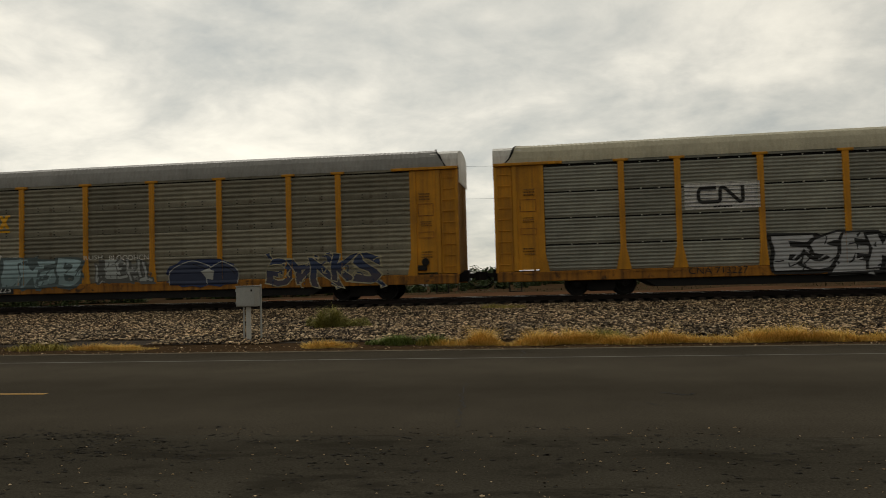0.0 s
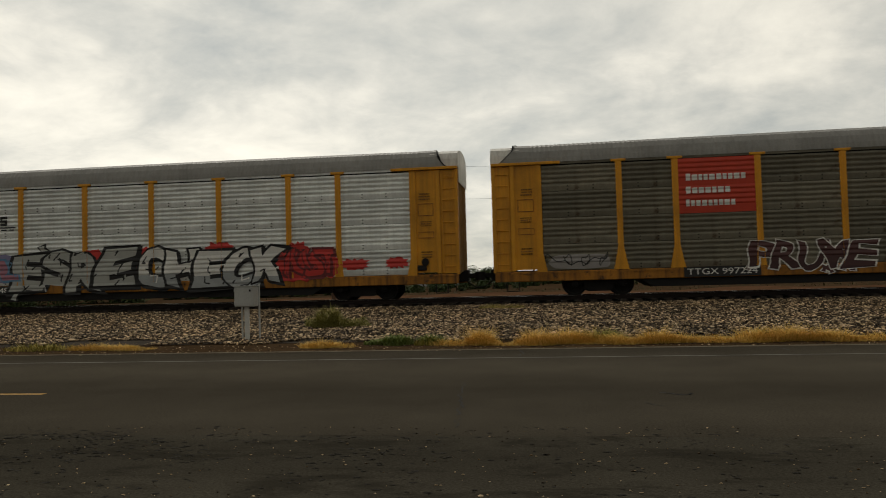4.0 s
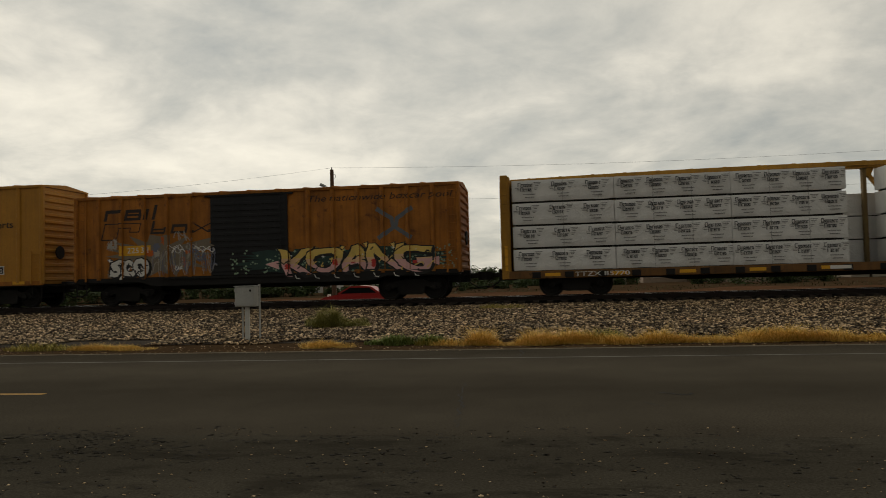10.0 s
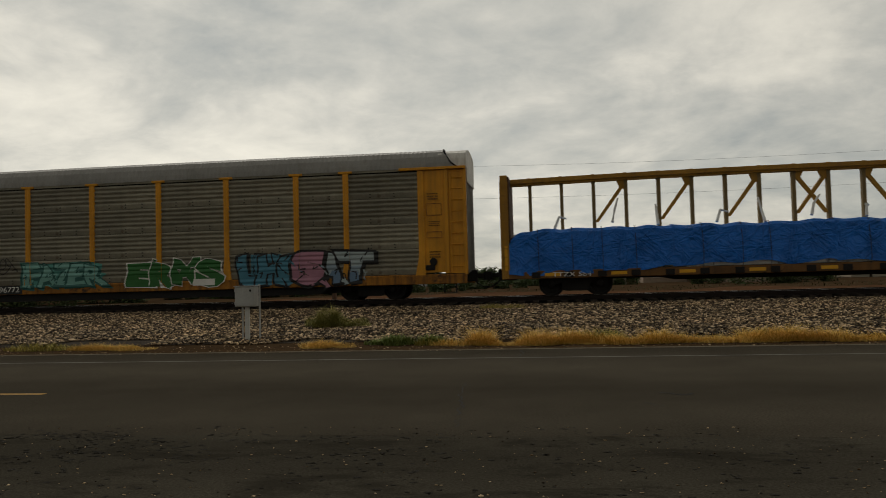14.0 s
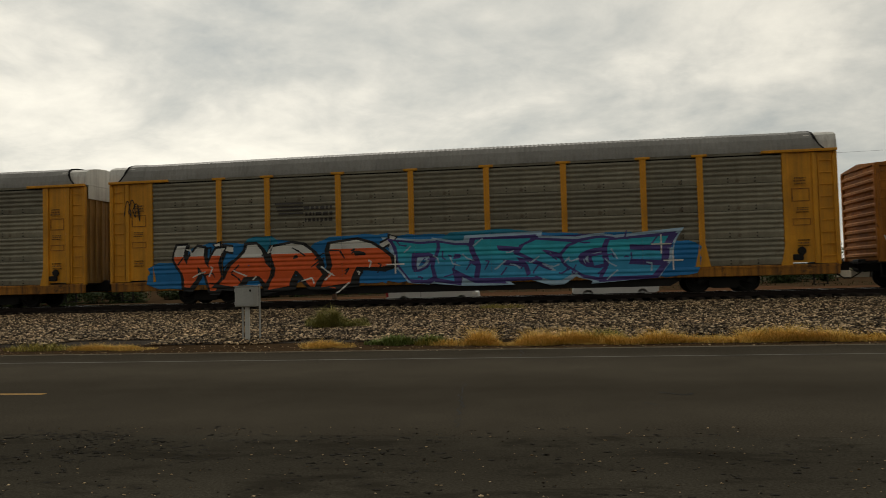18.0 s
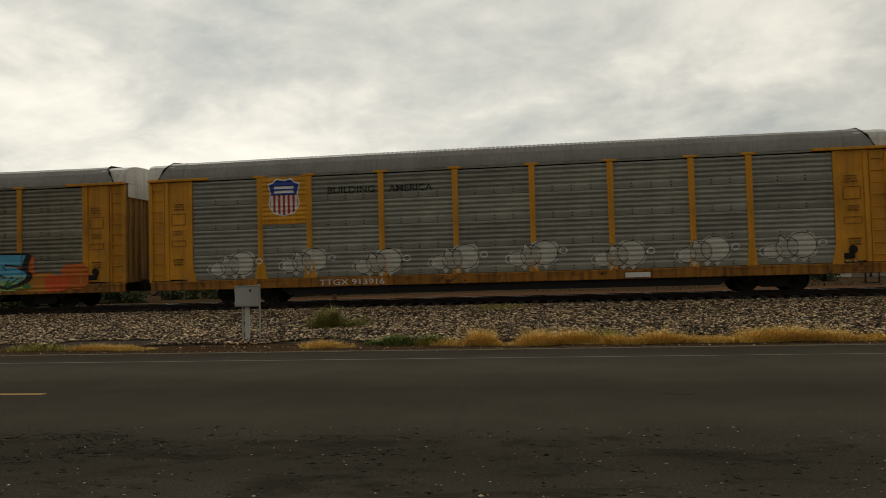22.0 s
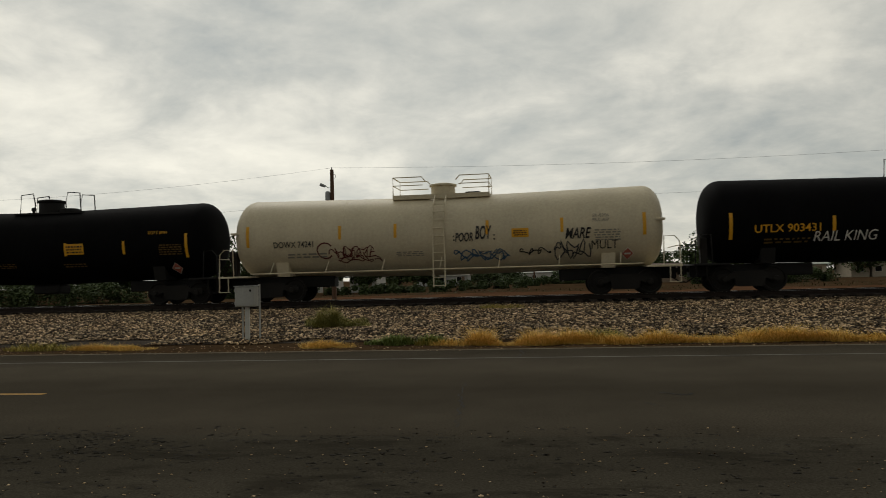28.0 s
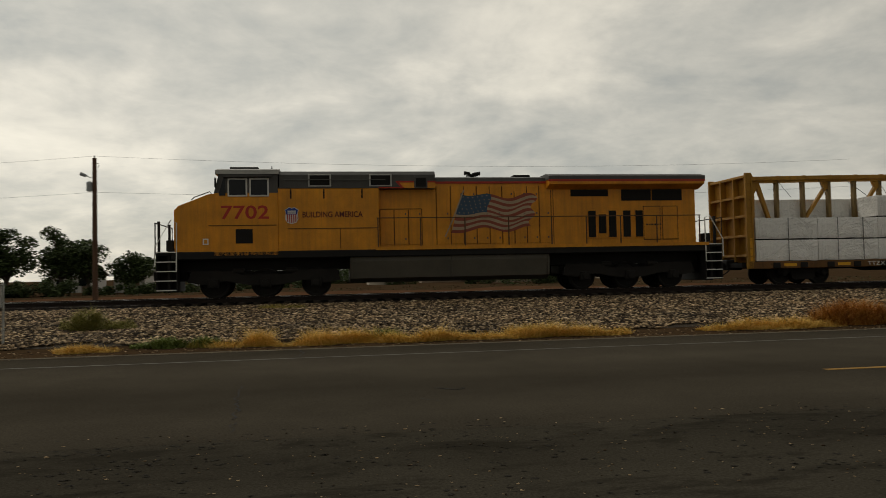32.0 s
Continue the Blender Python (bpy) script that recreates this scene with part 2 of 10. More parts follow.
LOCO_RED = paint("locomotive_red_paint", (0.42, 0.035, 0.018), 0.5, var=0.12, bump=0.0)
FUEL = paint("dusty_fuel_tank_paint", (0.075, 0.066, 0.048), 0.6, var=0.2, amount=0.15, second=(0.12, 0.1, 0.075))
PANE = glass("dark_window_glass", (0.01, 0.011, 0.012))

# ---------------------------------------------------------------- mesh building
class Mesh:
    """Collects vertices and faces of one part."""

    def __init__(self):
        self.v, self.f, self.smooth = [], [], False

    def box(self, x0, x1, y0, y1, z0, z1, c=0.0):
        """A box; c rounds off its long edges by a chamfer."""
        if c <= 0:
            n = len(self.v)
            self.v += [(x, y, z) for z in (z0, z1) for y in (y0, y1) for x in (x0, x1)]
            self.f += [tuple(n + i for i in q) for q in ((0, 2, 3, 1), (4, 5, 7, 6), (0, 1, 5, 4), (2, 6, 7, 3), (0, 4, 6, 2), (1, 3, 7, 5))]
            return self
        n = len(self.v)
        lo, hi = (x0, y0, z0), (x1, y1, z1)
        idx = {}
        for sx in (0, 1):
            for sy in (0, 1):
                for sz in (0, 1):
                    s = (sx, sy, sz)
                    for a in range(3):
                        p = [(hi[k] if s[k] else lo[k]) if k == a else (hi[k] - c if s[k] else lo[k] + c) for k in range(3)]
                        idx[s, a] = len(self.v)
                        self.v.append(tuple(p))
        def face(ids, out):
            a, b, d = (Vector(self.v[i]) for i in ids[:3])
            if (b - a).cross(d - a).dot(Vector(out)) < 0:
                ids = ids[::-1]
            self.f.append(tuple(ids))
        for a in range(3):
            u, w = [k for k in range(3) if k != a]
            for s in (0, 1):
                ids = []
                for pu, pw in ((0, 0), (1, 0), (1, 1), (0, 1)):
                    t = [0, 0, 0]
                    t[a], t[u], t[w] = s, pu, pw
                    ids.append(idx[tuple(t), a])
                out = [0, 0, 0]
                out[a] = 1 if s else -1
                face(ids, out)
            for su in (0, 1):
                for sw in (0, 1):
                    e = []
                    for sa in (0, 1):
                        t = [0, 0, 0]
                        t[a], t[u], t[w] = sa, su, sw
                        e.append(tuple(t))
                    out = [0, 0, 0]
                    out[u], out[w] = (1 if su else -1), (1 if sw else -1)
                    face([idx[e[0], u], idx[e[1], u], idx[e[1], w], idx[e[0], w]], out)
        for s in [(a, b, d) for a in (0, 1) for b in (0, 1) for d in (0, 1)]:
            face([idx[s, 0], idx[s, 1], idx[s, 2]], [1 if k else -1 for k in s])
        return self

    def prism(self, pts, axis, a, b):
        """Extrudes a closed outline along an axis. Outline in (y, z) for x, (x, z) for y, (x, y) for z."""
        area = sum(p[0] * q[1] - q[0] * p[1] for p, q in zip(pts, pts[1:] + pts[:1]))
        if (area < 0) != (axis == "y"):
            pts = pts[::-1]
        put = {"x": lambda p, k: (k, p[0], p[1]), "y": lambda p, k: (p[0], k, p[1]), "z": lambda p, k: (p[0], p[1], k)}[axis]
        n, m = len(self.v), len(pts)
        self.v += [put(p, a) for p in pts] + [put(p, b) for p in pts]
        self.f.append(tuple(n + i for i in reversed(range(m))))
        self.f.append(tuple(n + m + i for i in range(m)))
        for i in range(m):
            j = (i + 1) % m
            self.f.append((n + i, n + j, n + m + j, n + m + i))
        return self

    def tube(self, path, r, k=8, caps=True):
        """A round bar along a path of points."""
        path = [Vector(p) for p in path]
        rings = []
        for i, p in enumerate(path):
            d = (path[min(i + 1, len(path) - 1)] - path[max(i - 1, 0)]).normalized()
            side = d.cross(Vector((0, 0, 1)) if abs(d.z) < 0.9 else Vector((1, 0, 0))).normalized()
            up = side.cross(d)
            rr = r[i] if isinstance(r, (list, tuple)) else r
            rings.append(len(self.v))
            self.v += [tuple(p + rr * (math.cos(2 * math.pi * j / k) * side + math.sin(2 * math.pi * j / k) * up)) for j in range(k)]
        for a, b in zip(rings, rings[1:]):
            for j in range(k):
                q = (j + 1) % k
                self.f.append((a + j, a + q, b + q, b + j))
        if caps:
            self.f.append(tuple(rings[0] + j for j in reversed(range(k))))
            self.f.append(tuple(rings[-1] + j for j in range(k)))
        return self

    def turned(self, prof, centre, axis, k=24):
        """Turns a profile of (along, radius) round an axis through centre."""
        rings = []
        cx, cy, cz = centre
        for h, r in prof:
            rings.append(len(self.v))
            for j in range(k):
                c, s = math.cos(2 * math.pi * j / k) * r, math.sin(2 * math.pi * j / k) * r
                self.v.append({"x": (cx + h, cy + c, cz + s), "y": (cx + s, cy + h, cz + c), "z": (cx + c, cy + s, cz + h)}[axis])
        for a, b in zip(rings, rings[1:]):
            for j in range(k):
                q = (j + 1) % k
                self.f.append((a + j, a + q, b + q, b + j))
        self.f.append(tuple(rings[0] + j for j in reversed(range(k))))
        self.f.append(tuple(rings[-1] + j for j in range(k)))
        return self

    def sheet(self, rows):
        """A grid of points, row by row."""
        n, w = len(self.v), len(rows[0])
        for r in rows:
            self.v += [tuple(p) for p in r]
        for i in range(len(rows) - 1):
            for j in range(w - 1):
                a = n + i * w + j
                self.f.append((a, a + 1, a + w + 1, a + w))
        return self

    def mesh(self, name, m, angle=35):
        me = bpy.data.meshes.new(name)
        me.from_pydata(self.v, [], self.f)
        me.materials.append(m)
        if self.smooth:
            me.shade_smooth()
            me.set_sharp_from_angle(angle=radians(angle))
        return me


KEPT = {}


def part(name, src, material, parent, label="", key=None, at=None):
    """One mesh object under a thing or part. src: a Mesh, or a function that makes one, which is kept under key and shared."""
    if key is not None:
        k = (key, material.name)
        if k not in KEPT:
            KEPT[k] = (src() if callable(src) else src).mesh(name, material)
        me = KEPT[k]
    else:
        me = (src() if callable(src) else src).mesh(name, material)
    ob = new(name, me)
    ob.parent = parent
    if at is not None:
        ob.matrix_basis = at
    if label:
        tagged(ob, label)
    return ob


def thing(name, label, category, group="", at=None, kind=""):
    ob = new(name)
    if at is not None:
        ob.matrix_basis = at
    return tagged(ob, label, category, group, kind)


# ---------------------------------------------------------------- paint marks laid on a side
def glyphs(text, offset=0.0, slant=0.0):
    """Flat letters: points (x, z) and faces, from the built-in font."""
    k = (text, round(offset, 3), slant)
    if k not in KEPT:
        cu = bpy.data.curves.new("letters", "FONT")
        cu.body, cu.offset, cu.shear, cu.resolution_u = text, offset, slant, 3
        ob = bpy.data.objects.new("letters", cu)
        me = bpy.data.meshes.new_from_object(ob)
        KEPT[k] = ([(v.co.x, v.co.y) for v in me.vertices], [tuple(p.vertices) for p in me.polygons])
        bpy.data.objects.remove(ob)
        bpy.data.curves.remove(cu)
        bpy.data.meshes.remove(me)
    return KEPT[k]


def cut_faces(faces, cuts, axis):
    """Splits convex faces (lists of (x, z)) at the given places."""
    for c in cuts:
        out = []
        for f in faces:
            lo, hi = min(p[axis] for p in f), max(p[axis] for p in f)
            if hi <= c + 1e-6 or lo >= c - 1e-6:
                out.append(f)
                continue
            a, b = [], []
            for p, q in zip(f, f[1:] + f[:1]):
                (a if p[axis] <= c else b).append(p)
                if (p[axis] - c) * (q[axis] - c) < 0:
                    s = (c - p[axis]) / (q[axis] - p[axis])
                    m = (p[0] + s * (q[0] - p[0]), p[1] + s * (q[1] - p[1]))
                    a.append(m)
                    b.append(m)
            out += [g for g in (a, b) if len(g) > 2]
        faces = out
    return faces


class Side:
    """The near side of a car, on which marks lie. depth(x, z): how far out it stands; cuts: where it steps or bends."""

    def __init__(self, thing_ob, depth, xcuts=(), zcuts=()):
        self.ob, self.depth, self.xcuts, self.zcuts = thing_ob, depth, xcuts, zcuts

    def lay(self, name, faces, material, layer=1, label=""):
        if self.xcuts:
            faces = cut_faces(faces, self.xcuts, 0)
        if self.zcuts:
            faces = cut_faces(faces, self.zcuts, 1)
        v, f, at = [], [], {}
        for g in faces:
            area = sum(p[0] * q[1] - q[0] * p[1] for p, q in zip(g, g[1:] + g[:1]))
            if area < 0:
                g = g[::-1]
            cx, cz = sum(p[0] for p in g) / len(g), sum(p[1] for p in g) / len(g)
            ring = []
            for x, z in g:
                y = self.depth(x, z) if self.zcuts else self.depth(cx, cz)
                k = (round(x, 4), round(y, 4), round(z, 4))
                if k not in at:
                    at[k] = len(v)
                    v.append((x, y - 0.004 * layer, z))
                if at[k] not in ring:
                    ring.append(at[k])
            if len(ring) > 2:
                f.append(tuple(ring))
        m = Mesh()
        m.v, m.f = v, f
        ob = part(name, m, material, self.ob, label)
        if name in ("sprayed_detail", "sprayed_highlight", "sprayed_speckle", "sprayed_arm", "sprayed_glint", "small_print", "data_block", "printed_print", "printed_name", "warning_print"):
            tagged(ob, kind="stuff")
        return ob

    def words(self, text, x0, x1, z0, z1, material, layer=1, name="lettering", offset=0.0, slant=0.0, label=""):
        """Lettering fitted into a box."""
        v, f = glyphs(text, offset, slant)
        xs, zs = [p[0] for p in v], [p[1] for p in v]
        kx, kz = (x1 - x0) / (max(xs) - min(xs)), (z1 - z0) / (max(zs) - min(zs))
        q = [(x0 + (x - min(xs)) * kx, z0 + (z - min(zs)) * kz) for x, z in v]
        return self.lay(name, [[q[i] for i in g] for g in f], material, layer, label)

    def rect(self, x0, x1, z0, z1, material, layer=1, name="marking", label=""):
        return self.lay(name, [[(x0, z0), (x1, z0), (x1, z1), (x0, z1)]], material, layer, label)

    def bars(self, x0, x1, z0, z1, n, material, layer=1, name="small_print", seed=0):
        """Lines of writing too small to read."""
        rnd, fs, h = random.Random(seed), [], (z1 - z0) / n
        for i in range(n):
            z, x = z0 + i * h, x0 + rnd.random() * 0.1 * (x1 - x0)
            while x < x1:
                w = (0.04 + 0.16 * rnd.random()) * (x1 - x0)
                fs.append([(x, z), (min(x + w, x1), z), (min(x + w, x1), z + h * 0.55), (x, z + h * 0.55)])
                x += w + 0.05 * (x1 - x0)
        return self.lay(name, fs, material, layer)

    def cloud(self, x0, x1, z0, z1, material, layer=1, seed=0, n=7, name="sprayed_cloud", spiky=0.0):
        """A sprayed patch with a wobbling edge, built as a fan."""
        rnd = random.Random(seed)
        fs = []
        cx, cz, rx, rz = (x0 + x1) / 2, (z0 + z1) / 2, (x1 - x0) / 2, (z1 - z0) / 2
        m = max(24, int(rx * 14))
        ph = [(rnd.uniform(0, 6.3), rnd.uniform(0.02, 0.06), k) for k in (3, 5, 8, 13, 21)]
        pts = []
        for i in range(m):
            a = 2 * math.pi * i / m
            e = 1 - sum(w * (0.5 + 0.5 * math.sin(k * a + p)) for p, w, k in ph) - (spiky * (i % 2) * rnd.random())
            ca, sa = math.cos(a), math.sin(a)
            sq = (abs(ca) ** 4 + abs(sa) ** 4) ** -0.25
            pts.append((cx + rx * ca * sq * e, cz + rz * sa * sq * e))
        for p, q in zip(pts, pts[1:] + pts[:1]):
            fs.append([(cx, cz), p, q])
        return self.lay(name, fs, material, layer)

    def piece(self, text, x0, x1, z0, z1, fill, line, fill2=None, layer=2, seed=0, fat=0.03, halo=None, shine=None, split=0.5, lean=0.25, drop=True, edge=0.05, wild=False):
        """Sprayed lettering: fat warped letters that overlap, each with its outline, drop shadow, arms and a second colour."""
        rnd = random.Random(seed)
        if line is LETTER_WHITE:
            drop, edge = False, min(edge, 0.028)
        n = len(text)
        pitch, H = (x1 - x0) / n, z1 - z0
        glow, shade, arms, armsline, glints, inner, light = [], [], [], [], [], [], []
        for i, ch in enumerate(text):
            v0, f0 = glyphs(ch, fat)
            if not v0:
                continue
            xs, zs = [p[0] for p in v0], [p[1] for p in v0]
            w, h = max(xs) - min(xs), max(zs) - min(zs)
            cx, cz = (max(xs) + min(xs)) / 2, (max(zs) + min(zs)) / 2
            kx, kz = pitch * rnd.uniform(1.12, 1.32) / w, H * rnd.uniform(0.84, 1.02) / h
            if wild:
                kx, kz = kx * (-1, 1)[i % 2], kz * (1, -1, -1)[i % 3]
            mx, mz = x0 + pitch * (i + 0.5) + rnd.uniform(-0.07, 0.07) * pitch, (z0 + z1) / 2 + rnd.uniform(-0.06, 0.06) * H
            sh, bend, ph, flare = rnd.uniform(-lean, lean), rnd.uniform(-0.22, 0.22), rnd.uniform(0, 6.3), rnd.uniform(-0.22, 0.3)

            def place(p):
                x, z = (p[0] - cx) * kx, (p[1] - cz) * kz
                u = 2 * z / H
                x *= 1 + flare * u
                return (mx + x + sh * z + bend * z * z / H + 0.05 * pitch * math.sin(4 * u + ph), mz + z + 0.12 * sh * x + 0.05 * H * math.sin(5 * x / pitch + ph))

            def shape(off):
                v, f = glyphs(ch, off)
                lo, hi = min(p[1] for p in v), max(p[1] for p in v)
                faces = cut_faces([[v[j] for j in g] for g in f], [lo + (hi - lo) * q / 6 for q in range(1, 6)], 1)
                return [[place(p) for p in g] for g in faces]
            body, rim = shape(fat), shape(fat + edge)
            lift = 0.3 * i / n
            glow += shape(fat + 0.1) if halo else []
            if drop:
                shade += [[(x + 0.07, z - 0.06) for x, z in g] for g in rim]
            self.lay("sprayed_outline", rim, line, layer + 1 + 0.28 * i)
            if fill2:
                mid = z0 + H * (split + rnd.uniform(-0.13, 0.13))
                between = blend(fill, fill2)
                soft = 0.1 * H if between else 0.0
                parts = cut_faces(body, [mid - soft, mid + soft] if soft else [mid], 1)
                tall = [(sum(p[1] for p in g) / len(g), g) for g in parts]
                up = [g for z, g in tall if z > mid + soft]
                low = [g for z, g in tall if z <= mid - soft]
                if soft:
                    self.lay("sprayed_letter", [g for z, g in tall if mid - soft < z <= mid + soft], between, layer + 1.14 + 0.28 * i)
                self.lay("sprayed_letter", up, fill, layer + 1.14 + 0.28 * i)
                self.lay("sprayed_letter", low, fill2, layer + 1.14 + 0.28 * i)
            else:
                self.lay("sprayed_letter", body, fill, layer + 1.14 + 0.28 * i)
            # an arm that shoots out of the letter, with a barbed tip
            if rnd.random() < 0.6 and H > 0.6:
                s, up = rnd.choice((-1, 1)), rnd.choice((-1, 1))
                a = (mx + s * pitch * 0.35, mz + up * H * 0.36)
                b = (a[0] + s * pitch * rnd.uniform(0.15, 0.4), a[1] + up * H * rnd.uniform(0.02, 0.2))
                k = 0.06 * H
                for store, e in ((armsline, 0.05 * H), (arms, 0.0)):
                    store += [[(a[0], a[1] - k - e), (b[0], b[1] - k * 0.8 - e), (b[0], b[1] + k * 0.8 + e), (a[0], a[1] + k + e)], [(b[0] - s * e, b[1] - k * 2 - e), (b[0] + s * (k * 2.4 + e), b[1] + up * k * 1.4), (b[0] - s * e, b[1] + k * 2 + e)]]
            for q in range(0 if line is LETTER_WHITE else 7):  # cracks and curved strokes in and round the letter
                x, z = mx + rnd.uniform(-0.5, 0.5) * pitch, mz + rnd.uniform(-0.45, 0.4) * H
                d, e, c = rnd.uniform(-0.3, 0.3) * pitch, rnd.uniform(-0.25, 0.25) * H, rnd.uniform(-0.12, 0.12) * H
                k = 0.013 * (1 + H)
                mid = (x + d / 2 + c, z + e / 2 + c)
                for (xa, za), (xb, zb) in (((x, z), mid), (mid, (x + d, z + e))):
                    g = math.hypot(xb - xa, zb - za) or 1
                    ox, oz = -(zb - za) / g * k, (xb - xa) / g * k
                    (inner if q < 4 else light).append([(xa + ox, za + oz), (xa - ox, za - oz), (xb - ox * 0.6, zb - oz * 0.6), (xb + ox * 0.6, zb + oz * 0.6)])
            if shine:
                x, z = mx + rnd.uniform(-0.3, 0.3) * pitch, mz + rnd.uniform(0.1, 0.45) * H
                q = 0.04 + 0.04 * rnd.random()
                glints += [[(x - q, z), (x, z - q * 0.25), (x + q, z), (x, z + q * 0.25)], [(x, z - q), (x + q * 0.25, z), (x, z + q), (x - q * 0.25, z)]]
        top = layer + 1.3 + 0.28 * n
        if halo:
            self.lay("sprayed_halo", glow, halo, layer)
        if shade:
            self.lay("sprayed_drop_shadow", shade, line, layer + 0.5)
        if arms:
            self.lay("sprayed_arm", armsline, line, layer + 0.7)
            self.lay("sprayed_arm", arms, fill, layer + 0.85)
        if H > 0.6 and inner:
            self.lay("sprayed_detail", inner, line, top)
            self.lay("sprayed_highlight", light, halo or fill, top + 0.2)
        if glints:
            self.lay("sprayed_glint", glints, shine, top + 0.3)

    def stroke(self, pts, width, material, layer=2, name="sprayed_line"):
        """A sprayed or brushed line through points."""
        sides = []
        for i, (x, z) in enumerate(pts):
            nx = nz = 0.0
            for (xa, za), (xb, zb) in zip(pts[max(i - 1, 0):i + 1], pts[max(i - 1, 0) + 1:i + 2]):
                d = math.hypot(xb - xa, zb - za) or 1
                nx, nz = nx - (zb - za) / d, nz + (xb - xa) / d
            d = math.hypot(nx, nz) or 1
            nx, nz = nx / d * width / 2, nz / d * width / 2
            sides.append(((x + nx, z + nz), (x - nx, z - nz)))
        fs = [[a, b, d, c] for (a, b), (c, d) in zip(sides, sides[1:])]
        return self.lay(name, fs, material, layer)

    def scrawl(self, x0, x1, z0, z1, material, width=0.05, seed=0, loops=4, layer=2):
        """A hasty sprayed signature: a running, looping line."""
        rnd = random.Random(seed)
        pts, n = [], loops * 12
        p, q = rnd.uniform(0, 6.3), rnd.uniform(0, 6.3)
        f, g = rnd.uniform(1.6, 2.9), rnd.uniform(0.7, 1.5)
        for i in range(n + 1):
            s = i / n
            a = s * loops * 2 * math.pi
            u = 0.62 * math.sin(a + 0.4 * math.sin(a * 0.6 + q)) + 0.38 * math.sin(f * a + p)
            pts.append((x0 + (x1 - x0) * (s + 0.55 / loops * math.sin(g * a + q)), (z0 + z1) / 2 + (z1 - z0) / 2 * u * rnd.uniform(0.85, 1.0)))
        return self.stroke(pts, width, material, layer, "sprayed_scrawl")


def shield(side, cx, cz, w, h):
    """The railway's shield as plain shapes: a blue head with two white bars, red and white stripes."""
    blue, red, white = spray("shield_blue", (0.02, 0.05, 0.28)), spray("shield_red", (0.45, 0.03, 0.02)), LETTER_WHITE
    def outline(k, n=10):
        pts = [(-0.5, 0.36), (-0.36, 0.4), (-0.22, 0.5), (0.0, 0.45), (0.22, 0.5), (0.36, 0.4), (0.5, 0.36), (0.43, 0.12), (0.48, -0.2), (0.33, -0.42), (0.0, -0.5), (-0.33, -0.42), (-0.48, -0.2), (-0.43, 0.12)]
        return [(cx + x * w * k, cz + z * h * k) for x, z in pts]
    full = outline(1.0)
    fan = lambda pts: [[(cx, cz), p, q] for p, q in zip(pts, pts[1:] + pts[:1])]
    side.lay("shield_rim", fan(full), white, 2)
    body = cut_faces(fan(outline(0.92)), [cz + 0.06 * h], 1)
    side.lay("shield_head", [g for g in body if sum(p[1] for p in g) / len(g) > cz + 0.06 * h], blue, 3)
    low = [g for g in body if sum(p[1] for p in g) / len(g) <= cz + 0.06 * h]
    xs = [cx - 0.48 * w + 0.96 * w * i / 13 for i in range(1, 13)]
    strips = cut_faces(low, xs, 0)
    side.lay("shield_striping", [g for g in strips if int((sum(p[0] for p in g) / len(g) - cx + 0.48 * w) / (0.96 * w / 13)) % 2 == 0], red, 3)
    for z in (0.22, 0.11):
        side.rect(cx - 0.3 * w, cx + 0.3 * w, cz + z * h, cz + (z + 0.07) * h, white, 4, "shield_bar")

# ---------------------------------------------------------------- the train: running gear shared by all cars
TRACK_Y, RAIL_TOP = 29.14, 0.64
TRAIN = []  # (thing, place along the track when the clip starts)
WHEELS = []  # (wheelset, its place on its truck, radius, place of its car)


def put(ob, x0):
    ob.matrix_basis = pose(x0, TRACK_Y, RAIL_TOP)
    TRAIN.append((ob, x0))
    return ob


def wheelset_mesh(r):
    m = Mesh()
    for s in (-1, 1):
        prof = [(0.05, 0.1), (0.05, 0.16), (0.02, 0.2), (0.015, r - 0.09), (0.065, r - 0.06), (0.065, r), (-0.055, r + 0.008), (-0.06, r + 0.028), (-0.085, r + 0.026), (-0.09, r - 0.06), (-0.03, r - 0.1), (-0.03, 0.2), (-0.07, 0.15), (-0.08, 0.1)]
        m.turned([(h * s, q) for h, q in (prof if s > 0 else prof)], (0, 0.7535 * s, 0), "y", 28)
    m.turned([(-0.98, 0.075), (-0.7, 0.085), (0.7, 0.085), (0.98, 0.075)], (0, 0, 0), "y", 12)
    m.smooth = True
    return m


def sideframe_mesh(wb, r, y):
    """Cast truck side: an arched bar over both axle boxes with a spring pocket in the middle."""
    h = wb / 2
    top = [(-h - 0.26, r + 0.02), (-h - 0.22, r + 0.17), (-h + 0.2, r + 0.19), (-0.45, r + 0.3), (0.45, r + 0.3), (h - 0.2, r + 0.19), (h + 0.22, r + 0.17), (h + 0.26, r + 0.02)]
    low = [(h + 0.16, r - 0.08), (h - 0.15, r - 0.05), (h - 0.35, r + 0.04), (0.5, r - 0.22), (0.4, r - 0.27), (-0.4, r - 0.27), (-0.5, r - 0.22), (-h + 0.35, r + 0.04), (-h + 0.15, r - 0.05), (-h - 0.16, r - 0.08)]
    m = Mesh().prism(top + low, "y", y - 0.06, y + 0.06)
    for s in (-1, 1):  # bearing caps
        m.turned([(0.1 if y > 0 else -0.1, 0.115), (0.16 if y > 0 else -0.16, 0.1), (0.17 if y > 0 else -0.17, 0.05)], (s * h, y, r), "y", 14)
    return m


def springs_mesh(r, y):
    m = Mesh()
    for dx in (-0.2, 0.0, 0.2):
        m.turned([(-0.2 + 0.04 * i, 0.085 if i % 2 else 0.07) for i in range(9)], (dx, y, r + 0.02), "z", 10)
    return m


